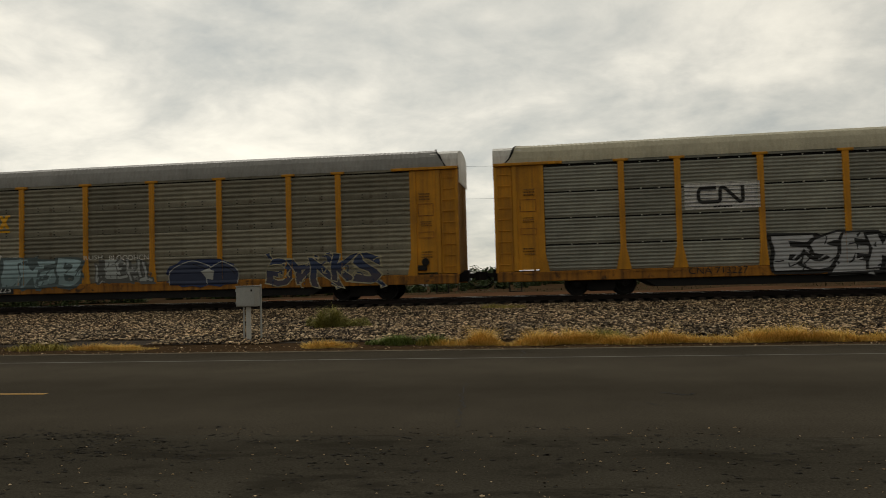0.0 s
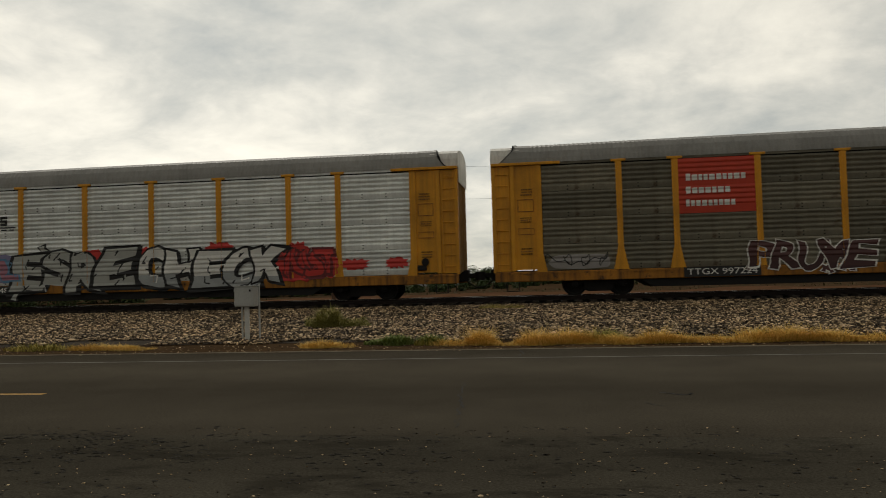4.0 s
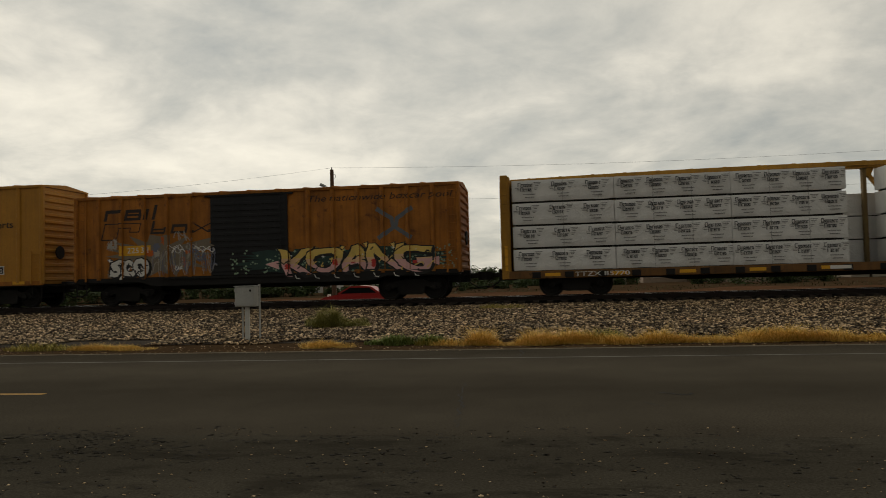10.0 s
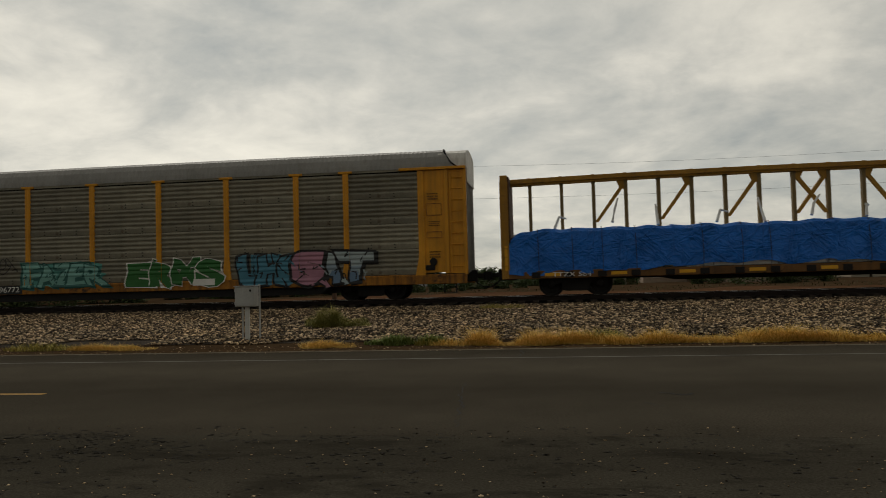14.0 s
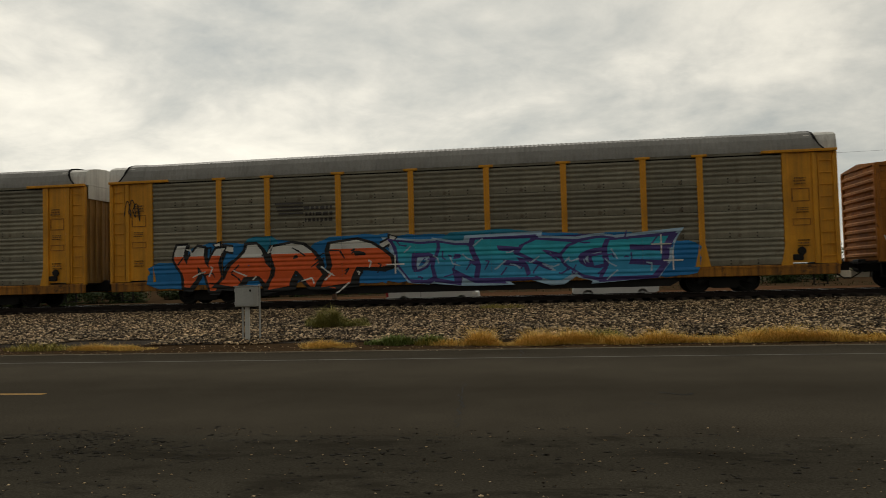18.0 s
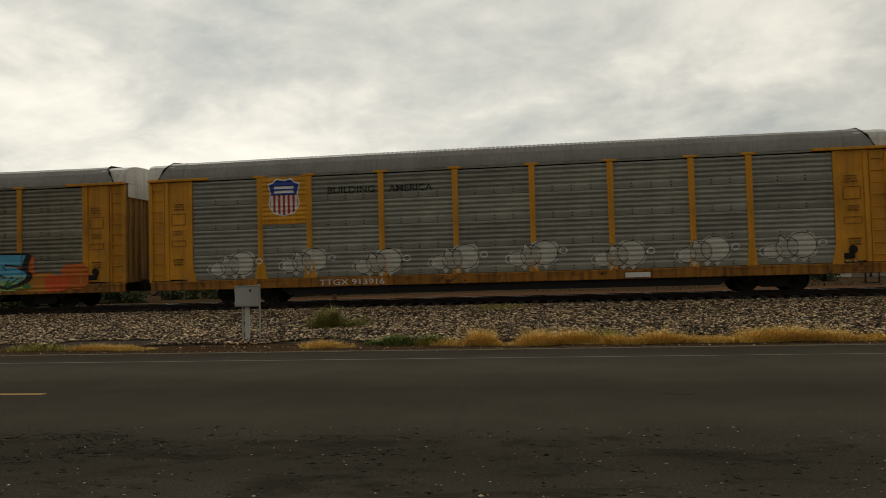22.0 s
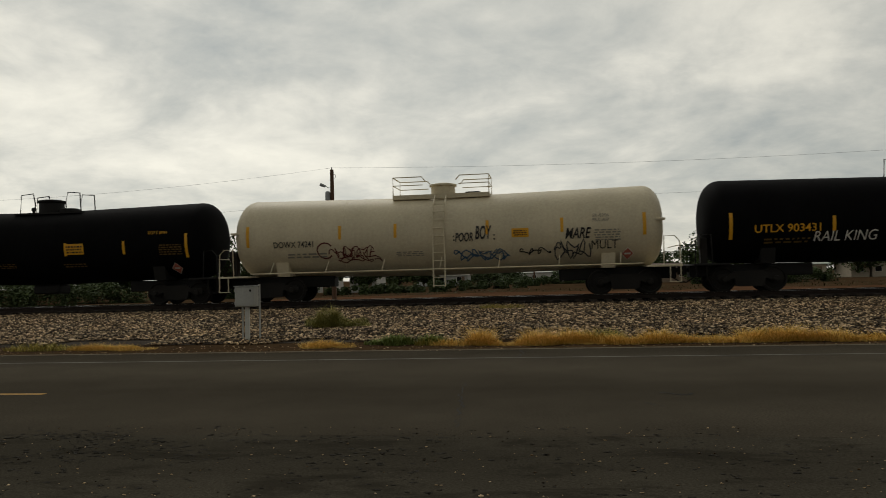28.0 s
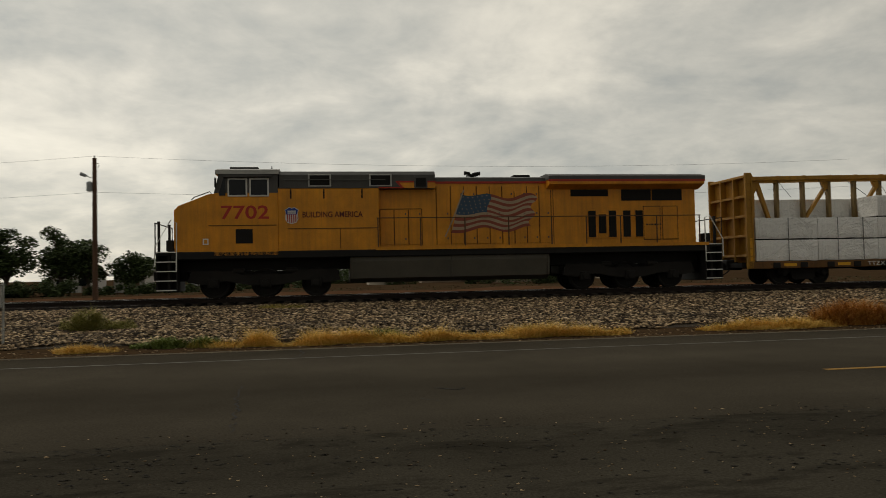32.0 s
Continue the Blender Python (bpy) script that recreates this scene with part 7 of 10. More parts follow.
    s.cloud(-8.5, -2.2, 0.85, 1.5, spray("brick_red", (0.3, 0.07, 0.04)), 1, 122, spiky=0.5)
    s.cloud(-8.4, -2.3, 0.82, 1.1, spray("piece_green", (0, 0, 0)), 2, 123, spiky=0.4)
    mark = spray("mark_red", (0.26, 0.045, 0.02))
    s.lay("emblem_tee", [[(5.0, 4.12), (6.4, 4.12), (6.4, 4.28), (5.0, 4.28)], [(5.25, 3.66), (5.42, 3.66), (5.42, 4.12), (5.25, 4.12)], [(5.85, 3.66), (6.02, 3.66), (6.02, 4.12), (5.85, 4.12)]], mark, 1)
    s.stroke([(6.3, 4.25), (6.62, 3.95), (6.35, 3.66)], 0.14, mark, 1, "emblem_tee")
    s.stroke([(6.9, 4.28), (6.68, 3.97), (6.92, 3.66)], 0.14, mark, 1, "emblem_tee")
    s.words("Railcar Pooling Experts", 3.71, 8.16, 3.22, 3.6, LETTER_BLACK, 1, "slogan", offset=0.008)
    s.piece("TAILS", 2.45, 6.6, 0.85, 2.1, spray("pale_pink_grey", (0.56, 0.44, 0.45)), K_, spray("rose_grey", (0.5, 0.36, 0.38)), 3, 124, 0.05, halo=SKYB, split=0.4, lean=0.15)
    s.scrawl(3.0, 5.4, 2.35, 2.85, W_, 0.025, 125, 6)
    for t, a, b, c, d in (("CLOSE THIS DOOR", -1.82, -0.79, 4.2, 4.3), ("BEFORE CLOSING", -1.78, -0.83, 4.08, 4.18), ("MAIN DOOR", -1.6, -1.0, 3.96, 4.06), ("CLOSE AND LOCK", 0.65, 1.66, 4.2, 4.29), ("BOTH DOORS BEFORE", 0.57, 1.74, 4.08, 4.17), ("MOVING CAR", 0.75, 1.5, 3.96, 4.05)):
        s.words(t, a, b, c, d, W_, 2, "door_notice")
    for i, (a, c) in enumerate(((-2.2, 2.0), (-2.2, 1.5), (-1.4, 1.9), (0.2, 2.9), (0.8, 2.5), (0.85, 1.9), (1.6, 2.6), (1.7, 2.2), (1.7, 1.6), (1.3, 1.4))):
        s.bars(a, a + 0.42, c, c + 0.22, 2, W_, 2, "small_print", 130 + i)
    for a in (-1.55, 0.95):
        s.rect(a, a + 0.16, 1.75, 1.93, spray("signal_red", (0.4, 0.06, 0.03)), 2, "sticker")
    s.rect(0.42, 0.52, 1.5, 2.0, ORANGE, 2, "sticker")
    s.rect(7.24, 7.74, 1.4, 1.75, W_, 1, "inspection_board")
    s.rect(7.28, 7.7, 1.44, 1.71, K_, 2, "inspection_field")
    s.bars(7.32, 7.66, 1.48, 1.68, 2, W_, 3, seed=7)
    s.rect(8.15, 8.7, 0.98, 1.1, LETTER_YELLOW, 1, "sticker")
    # car 15: shield panel, four pieces
    s = D[15]
    panel_board(s, -9.1, -7.18, 3.1, 4.9, YELLOW, "yellow shield panel")
    shield(s, -8.2, 4.08, 1.32, 1.5)
    number_board(s, "TTGX 996772", -6.84, -4.65, 0.66, 0.88)
    s.piece("UMG", -11.8, -7.2, 0.9, 2.1, spray("pale_rose", (0.5, 0.43, 0.4)), K_, spray("pale_rose", (0, 0, 0)), 3, 151, 0.07, halo=SKYB)
    s.cloud(-10.9, -9.2, 1.4, 2.0, SKYB, 2, 152)
    s.cloud(-8.4, -7.0, 1.0, 2.0, SKYB, 2, 153, spiky=0.2)
    s.scrawl(-6.7, -4.8, 1.3, 2.1, spray("faint_dark", (0.05, 0.045, 0.04)), 0.04, 154, 5)
    s.cloud(-4.7, -0.7, 0.72, 1.9, spray("sea_green", (0.09, 0.3, 0.25)), 1, 155, spiky=0.15)
    s.piece("FAZER", -4.4, -1.0, 0.85, 1.8, spray("sea_light", (0.2, 0.42, 0.36)), spray("sea_dark", (0.03, 0.12, 0.1)), None, 2, 156, 0.03)
    s.piece("ERMS", 0.24, 4.0, 0.72, 1.8, spray("leaf_green", (0.03, 0.14, 0.03)), W_, spray("leaf_green", (0, 0, 0)), 2, 157, 0.08, lean=0.08)
    s.rect(2.9, 3.8, 0.74, 1.0, W_, 6, "board")
    s.words("UBHO", 4.9, 7.2, 0.66, 1.9, spray("steel_blue", (0.07, 0.22, 0.3)), 3, "sprayed_lettering", 0.09)
    s.piece("UHS", 4.8, 7.3, 0.66, 1.9, spray("steel_blue", (0, 0, 0)), K_, None, 2, 158, 0.08, lean=0.06)
    s.piece("S", 7.1, 8.2, 0.62, 1.95, spray("dusty_pink", (0.42, 0.2, 0.26)), K_, None, 4, 159, 0.09)
    s.piece("AT", 8.0, 10.0, 0.66, 1.9, spray("ice_grey", (0.36, 0.42, 0.42)), K_, spray("steel_light", (0.14, 0.22, 0.32)), 3, 160, 0.07, split=0.45)
    # car 16
    s = D[16]
    panel_board(s, -9.05, -7.2, 3.06, 4.88, YELLOW, "yellow shield panel")
    shield(s, -8.08, 4.04, 1.44, 1.56)
    number_board(s, "TTGX 995195", -6.63, -4.51, 0.63, 0.86)
    s.piece("RIOTS", -1.46, 3.6, 0.72, 2.1, spray("ice_white", (0.42, 0.44, 0.44)), NAVY, spray("deep_blue", (0.03, 0.1, 0.2)), 2, 161, 0.03, halo=BLUE_S, split=0.4)
    # car 17: patched rusty boxcar
    s = D[17]
    pat = spray("patch_ochre", (0.42, 0.22, 0.03))
    s.rect(-5.93, -3.8, 1.8, 2.5, pat, 1, "number_patch")
    s.words("RB OX", -5.44, -4.01, 2.2, 2.45, K_, 2)
    s.words("32 027", -5.44, -4.02, 1.9, 2.14, K_, 2)
    for a, b, c, d in ((-6.85, -6.3, 3.3, 3.85), (-5.9, -5.0, 3.35, 3.85), (-4.7, -4.3, 3.3, 3.95), (-4.6, -3.9, 2.75, 3.15), (-3.5, -2.6, 2.8, 3.1), (-2.45, -2.05, 2.4, 2.7), (-3.3, -2.9, 2.2, 2.45), (2.2, 2.6, 1.5, 3.3), (3.5, 3.9, 1.5, 3.3), (5.0, 5.35, 1.4, 3.3)):
        s.cloud(a - 0.04, b + 0.04, c - 0.04, d + 0.04, spray("patch_orange", (0.36, 0.17, 0.025)) if a > 0 else pat, 1, int(a * 10) + 700, name="paint_patch", spiky=0.12)
    s.stroke([(4.1, 3.45), (5.9, 2.35)], 0.28, pat, 1, "emblem_cross")
    s.stroke([(5.9, 3.45), (4.1, 2.35)], 0.28, pat, 1, "emblem_cross")
    s.bars(1.6, 7.2, 3.75, 4.0, 1, pat, 1, "faded_slogan", 171)
    s.cloud(-7.7, -2.2, 1.02, 1.75, spray("dusty_khaki", (0.2, 0.17, 0.09)), 1, 172, spiky=0.4)
    s.cloud(1.5, 7.0, 1.02, 1.8, spray("dusty_mint", (0.17, 0.19, 0.13)), 1, 173, spiky=0.5)
    rnd = random.Random(178)
    pal = (spray("dusty_khaki", (0, 0, 0)), spray("dusty_mint", (0, 0, 0)), spray("dusty_white", (0.36, 0.33, 0.26)), spray("dusty_blue_grey", (0.13, 0.17, 0.17)), pat, spray("dusty_rust", (0.14, 0.05, 0.02)))
    for k in range(34):
        x = rnd.uniform(-7.6, -2.3) if k % 2 else rnd.uniform(1.4, 7.2)
        z, w = rnd.uniform(1.02, 1.6), rnd.uniform(0.2, 0.8)
        s.cloud(x - w / 2, x + w / 2, z - 0.1, z + rnd.uniform(0.1, 0.4), rnd.choice(pal), 1.2 + 0.06 * k, 900 + k, spiky=0.5)
    s.scrawl(-7.4, -5.5, 1.1, 1.7, pal[3], 0.06, 179, 5, 4)
    s.scrawl(-4.2, -2.3, 1.1, 1.6, pal[2], 0.05, 180, 6, 4)
    s.piece("SEN", 1.7, 5.3, 1.1, 1.9, pal[1], pal[2], pal[3], 3.6, 187, 0.04, drop=False, edge=0.03)
    s.scrawl(-7.6, -6.0, 1.1, 1.9, W_, 0.035, 174, 4)
    s.scrawl(1.8, 5.0, 1.3, 2.3, W_, 0.04, 175, 5)
    for t, a, b, c, d in (("CLOSE AND LOCK DOORS", -0.42, 0.96, 3.6, 3.7), ("BEFORE MOVING CAR", -0.3, 0.85, 3.48, 3.58)):
        s.words(t, a, b, c, d, W_, 2, "door_notice")
    s.bars(-1.25, -0.52, 2.6, 2.98, 2, W_, 2, "door_notice", 176)
    s.bars(-0.9, 0.8, 1.4, 1.56, 2, W_, 2, "door_notice", 177)
    # car 18: big red and blue pieces
    s = D[18]
    fs = [[(-6.83 + 0.05 * i, 3.8 - 0.13 * i), (-5.7, 3.8 - 0.13 * i), (-5.7, 3.86 - 0.13 * i), (-6.85 + 0.05 * i, 3.86 - 0.13 * i)] for i in range(4)]
    s.lay("emblem_striping", fs, spray("faded_emblem", (0.05, 0.045, 0.04)), 1)
    s.bars(-5.7, -4.5, 3.1, 3.8, 3, spray("faded_emblem", (0, 0, 0)), 1, "emblem_name", 181)
    for k, (a, b, c, d) in enumerate(((-12.3, -9.8, 0.55, 1.75), (-11.2, -5.0, 0.55, 2.5), (-8.2, -6.6, 1.6, 2.65), (-6.0, 1.0, 0.55, 2.6), (-3.4, -2.2, 0.6, 2.3), (-0.5, 3.4, 1.6, 2.6), (1.0, 8.4, 0.55, 2.45), (7.0, 9.2, 0.55, 2.0))):
        s.cloud(a, b, c, d, spray("base_blue", (0.012, 0.17, 0.42)) if k % 3 < 2 else spray("base_teal", (0.012, 0.2, 0.32)), 1 + 0.1 * k, 182 + k, spiky=0.06)
    s.cloud(-1.9, 8.6, 0.6, 2.35, spray("plum_shade", (0.07, 0.05, 0.2)), 2.2, 199, spiky=0.2)
    s.piece("WARP", -10.9, -2.5, 0.62, 2.3, W_, K_, spray("vermilion", (0.74, 0.11, 0.02)), 3, 183, 0.06, split=0.72, lean=0.1)
    s.piece("DRESGE", -1.9, 7.6, 0.65, 2.2, spray("bright_cyan", (0.03, 0.4, 0.5)), spray("plum_shade", (0, 0, 0)), spray("cyan_low", (0.05, 0.34, 0.58)), 3, 184, 0.05, halo=spray("pale_cyan_line", (0.35, 0.5, 0.62)), lean=0.35)
    for x, z in ((-2.1, 1.35), (7.7, 1.8), (8.1, 1.2)):
        s.stroke([(x - 0.35, z), (x + 0.35, z)], 0.05, W_, 7, "sprayed_star")
        s.stroke([(x, z - 0.35), (x, z + 0.35)], 0.05, W_, 7, "sprayed_star")
    s.scrawl(-13.05, -12.5, 3.3, 4.3, K_, 0.04, 185, 3)
    # car 19
    s = D[19]
    letters_block(s, -6.5, -4.82, 3.27, 3.8, LETTER_YELLOW)
    number_board(s, "TTGX 992090", -7.7, -5.07, 0.68, 0.92)
    s.cloud(-3.9, 2.1, 0.8, 2.2, spray("sage", (0.2, 0.27, 0.22)), 1, 191, spiky=0.3)
    s.piece("DURRK", -3.9, 1.8, 0.78, 2.2, spray("sea_green", (0.11, 0.15, 0.13)), W_, spray("petrol", (0.06, 0.12, 0.13)), 2, 192, 0.02, split=0.45, lean=0.3)
    s.cloud(-0.2, 0.75, 1.5, 2.15, spray("leaf_patch", (0.1, 0.3, 0.09)), 6, 193, spiky=0.15)
    for a in (-3.5, -2.5, -1.2, 0.0, 1.1):
        s.stroke([(a, 2.05), (a + 0.55, 2.12)], 0.1, W_, 7, "sprayed_glint")
    s.cloud(-0.4, 1.0, 1.6, 2.35, spray("fresh_green", (0.1, 0.25, 0.08)), 1, 193)
    s.piece("DRIZI", 2.8, 5.8, 1.1, 1.85, SCREEN, W_, None, 2, 194, -0.01)
    s.piece("CREW", 5.85, 6.8, 1.25, 1.75, SCREEN, W_, None, 2, 195, -0.01)
    s.rect(5.42, 6.3, 0.76, 0.88, W_, 1, "owner_mark")
    # car 20
    s = D[20]
    panel_board(s, -9.05, -7.25, 3.1, 4.9, YELLOW, "yellow flag panel")
    s.rect(-8.84, -7.45, 3.5, 4.48, W_, 7, "emblem_flag")
    s.lay("emblem_flag_green", [[(-8.84, 3.5), (-7.45, 3.5), (-8.84, 4.48)]], spray("flag_green", (0.02, 0.2, 0.09)), 8)
    number_board(s, "TTGX 987272", -7.27, -4.87, 0.64, 0.88)
    chalk = W_
    head = [(-10.9, 4.75), (-11.1, 4.0), (-11.25, 3.6), (-11.25, 3.0), (-11.0, 2.9), (-10.95, 2.2), (-10.8, 1.9), (-10.9, 1.6), (-11.0, 1.3), (-10.8, 1.0), (-10.5, 0.8)]
    s.stroke(head, 0.05, chalk, 2)
    s.stroke([(-10.8, 2.3), (-10.5, 2.3), (-10.45, 2.0), (-10.6, 1.8)], 0.045, chalk, 2)
    s.stroke([(-11.0, 1.4), (-10.6, 1.5), (-10.2, 1.5), (-10.2, 1.2), (-10.6, 1.05), (-11.0, 1.1)], 0.045, chalk, 2)
    for cx, cz, rx, rz in ((-10.45, 3.6, 0.28, 0.5), (-11.05, 3.35, 0.18, 0.35)):
        s.stroke([(cx + rx * math.cos(a / 6 * math.pi), cz + rz * math.sin(a / 6 * math.pi)) for a in range(13)], 0.05, chalk, 2)
    s.stroke([(-10.3, 2.6), (-9.6, 2.4), (-9.1, 2.2), (-8.7, 1.9), (-8.5, 1.2), (-8.45, 0.7)], 0.06, chalk, 2)
    s.stroke([(-9.9, 4.3), (-9.75, 3.9), (-9.5, 4.1), (-9.95, 4.15), (-9.55, 3.95)], 0.035, chalk, 2)
    s.stroke([(-9.3, 4.7), (-9.2, 3.0), (-9.7, 2.6), (-9.6, 2.1), (-9.75, 1.3), (-10.1, 0.8)], 0.05, chalk, 2)
    for ch, x, z, k in (("D", -6.4, 3.9, 0.55), ("o", -5.85, 3.55, 0.3), ("o", -5.4, 3.35, 0.3), ("S", -4.95, 3.0, 0.42)):
        s.words(ch, x, x + k * 0.8, z, z + k, chalk, 2, "chalk_tag")
    ox, gold = spray("ox_red", (0.26, 0.025, 0.03)), spray("dusty_gold", (0.30, 0.17, 0.03))
    for k in range(9):
        s.cloud(-7.1 + k * 0.8, -6.5 + k * 0.8, 1.55, 2.1, ox, 1.6, 300 + k, spiky=0.2)
    s.piece("IRIEIT", -7.1, 0.05, 0.95, 2.15, ox, spray("dark_ox", (0.09, 0.02, 0.02)), None, 2, 205, 0.0, lean=0.15, drop=False, edge=0.02)
    s.cloud(-4.8, -2.3, 1.95, 2.6, VIOLET, 1, 202)
    s.cloud(-8.5, -7.2, 0.62, 1.3, VIOLET, 1, 209)
    s.lay("sprayed_shield", [[(0.1, 0.66), (2.6, 0.66), (2.55, 1.5), (1.4, 2.55), (0.2, 1.6)]], VIOLET, 1)
    s.stroke([(1.0, 1.2), (1.4, 2.2), (1.8, 1.2)], 0.06, W_, 3)
    s.stroke([(0.9, 1.7), (1.4, 1.95), (1.9, 1.7)], 0.05, W_, 3)
    s.stroke([(1.05, 0.7), (1.2, 1.3), (1.4, 1.9), (1.62, 1.3), (1.8, 0.7)], 0.05, W_, 3)
    s.piece("MUSAND", 2.75, 9.9, 0.75, 2.2, ox, spray("chalk_line", (0.45, 0.42, 0.38)), gold, 2, 206, 0.03, lean=0.3, drop=False, edge=0.018, split=0.6)
    s.cloud(-0.1, 2.8, 0.62, 2.35, VIOLET, 0.8, 207, spiky=0.35)
    s.cloud(5.0, 7.8, 2.0, 2.5, VIOLET, 1, 203)
    s.cloud(9.7, 11.3, 0.6, 1.55, VIOLET, 1, 204)
    s.scrawl(2.8, 9.6, 0.85, 1.9, W_, 0.03, 208, 12, 5)
    # car 21: shield, slogan, eight white pigs
    s = D[21]
    panel_board(s, -9.1, -7.16, 3.04, 4.88, YELLOW, "yellow shield panel")
    shield(s, -8.15, 4.08, 1.32, 1.5)
    s.words("BUILDING", -6.39, -4.53, 4.14, 4.4, K_, 1, "slogan", offset=0.01)
    s.words("AMERICA", -3.99, -2.29, 4.13, 4.38, K_, 1, "slogan", offset=0.01)
    s.words("TTGX 913916", -6.77, -4.22, 0.62, 0.84, W_, 1, "reporting_mark")
    s.rect(4.71, 5.6, 0.62, 0.8, W_, 1, "owner_mark")
    pigw, pigd = spray("chalky_white", (0.56, 0.53, 0.45)), spray("chalky_grey", (0.42, 0.395, 0.33))

    def ring(cx, cz, rx, rz, material, width, layer, start=0, end=17):
        s.stroke([(cx + rx * math.cos(a * math.pi / 8), cz + rz * math.sin(a * math.pi / 8)) for a in range(start, end)], width, material, layer, "sprayed_line")
    for k in range(8):
        x, z = -10.35 + k * 2.93 + (0.2 if k > 4 else 0), 1.5 + 0.06 * math.sin(k * 2.1)
        for cx, cz, rx, rz, m in ((x + 0.45, z + 0.06, 0.55, 0.5, pigw), (x - 0.05, z - 0.02, 0.42, 0.42, pigd), (x - 0.55, z - 0.14, 0.36, 0.3, pigw)):
            s.cloud(cx - rx, cx + rx, cz - rz, cz + rz, m, 1 + 0.2 * (cx < x), 210 + k)
            ring(cx, cz, rx * 0.9, rz * 0.9, K_, 0.024, 3)
        ring(x - 0.86, z - 0.14, 0.12, 0.14, W_, 0.03, 3)
        for lx in (x - 0.3, x + 0.15, x + 0.5):
            s.lay("sprayed_trotter", [[(lx - 0.12, z - 0.4), (lx, z - 0.56), (lx + 0.13, z - 0.4)]], pigw, 1.4)
        s.lay("sprayed_ear", [[(x - 0.35, z + 0.12), (x - 0.28, z + 0.42), (x - 0.02, z + 0.22)]], pigw, 3.2)
        s.stroke([(x - 0.35, z + 0.12), (x - 0.28, z + 0.42), (x - 0.02, z + 0.22)], 0.03, K_, 3.4)
        ring(x + 1.15, z + 0.12, 0.13, 0.1, W_, 0.045, 2)
        s.stroke([(x + 0.98, z + 0.05), (x + 1.05, z + 0.12)], 0.04, W_, 2)
        s.scrawl(x - 0.8, x + 0.8, z - 0.25, z + 0.2, pigw, 0.02, 250 + k, 7, 3.6)
    # car 22: turquoise piece, orange cloud, blue and green piece
    s = D[22]
    letters_block(s, -6.58, -4.91, 3.34, 3.8, LETTER_YELLOW)
    rnd = random.Random(221)
    cols = (LETTER_YELLOW, spray("magenta", (0.3, 0.03, 0.1)), ORANGE, spray("amber", (0.5, 0.2, 0.02)))
    for k in range(17):
        x = -12.2 + k * 0.74
        s.cloud(x - 0.75, x + 0.75, 1.1 + 0.2 * rnd.random(), 2.35 + 0.65 * rnd.random(), cols[k % 4], 1 + k % 3, 222 + k, spiky=0.1)
    s.cloud(-12.6, -1.0, 0.6, 1.5, K_, 4.6, 241, spiky=0.2)
    s.cloud(-12.4, -1.2, 0.64, 1.4, spray("light_azure", (0.14, 0.5, 0.78)), 4.8, 241, spiky=0.2)
    s.piece("TOREK", -12.4, -1.2, 0.62, 2.2, spray("turquoise", (0.03, 0.5, 0.6)), K_, spray("light_azure", (0.14, 0.5, 0.78)), 5, 240, 0.08, split=0.4, lean=0.2)
    dots = []
    for _ in range(40):
        x, z, k = rnd.uniform(-12, -1.5), rnd.uniform(0.8, 2.3), rnd.uniform(0.07, 0.15)
        dots.append([(x + k * 1.2 * math.cos(a), z + k * math.sin(a)) for a in [i * math.pi / 4 for i in range(8)]])
    s.lay("sprayed_speckle", dots, spray("royal_blue", (0.02, 0.08, 0.35)), 8)
    for x, z in ((-11.6, 2.5), (-8.9, 2.3), (-6.8, 2.6), (-4.4, 2.75), (-1.9, 2.4), (-12.4, 1.3), (-0.9, 1.6)):
        s.stroke([(x - 0.45, z), (x + 0.45, z)], 0.05, W_, 9, "sprayed_star")
        s.stroke([(x, z - 0.45), (x, z + 0.45)], 0.05, W_, 9, "sprayed_star")
    for k in range(17):
        x = -0.9 + k * 0.78
        r = 0.45 + 0.35 * rnd.random()
        z = (1.15, 1.55, 1.3, 1.7, 1.05)[k % 5] - (0.3 if k > 13 else 0.0)
        s.cloud(x - r * 1.2, x + r * 1.2, max(0.6, z - r), z + r, (spray("fire_red", (0.72, 0.1, 0.02)), ORANGE, spray("magenta", (0, 0, 0)), ORANGE, spray("amber", (0, 0, 0)))[k % 5], 1 + 0.3 * (k % 4), 260 + k, spiky=0.1)
    s.cloud(1.0, 9.5, 0.7, 1.45, ORANGE, 0.9, 279, spiky=0.2)
    s.cloud(2.0, 10.2, 0.6, 1.35, spray("leaf_light", (0.36, 0.5, 0.13)), 4, 280, spiky=0.35)
    s.piece("POPS", 2.9, 9.2, 0.85, 2.2, spray("steel_cyan", (0.1, 0.4, 0.6)), K_, spray("leaf_light", (0, 0, 0)), 5, 281, 0.07, split=0.3, lean=0.15)
    stars = []
    for k in range(9):
        x, z = 2.7 + k * 0.85, 0.82 + 0.2 * rnd.random()
        stars.append([(x - 0.2, z), (x, z - 0.1), (x + 0.2, z), (x, z + 0.16)])
    s.lay("sprayed_starfield", stars, spray("star_green", (0.04, 0.2, 0.05)), 8)
    s.words("TTGX 987600", -5.0, -2.7, 0.62, 0.84, W_, 9, "reporting_mark")
    s.rect(-12.7, -12.25, 3.0, 3.6, LETTER_YELLOW, 1, "yellow_patch")
    # lumber cars
    for n, t, a, b, ink in ((7, "273748", -6.5, -5.6, W_), (10, "TTZX 85770", -8.8, -6.84, W_), (31, "TTZX 866951", -6.16, -4.39, W_), (13, "TTZX 864", -9.6, -8.2, W_), (14, "TTZX 584", -9.6, -8.2, W_)):
        D[n].words(t, a, b, 0.72, 0.88, ink, 2, "reporting_mark")
    D[7].words("UP", -8.55, -8.2, 0.72, 0.89, W_, 2, "reporting_mark")
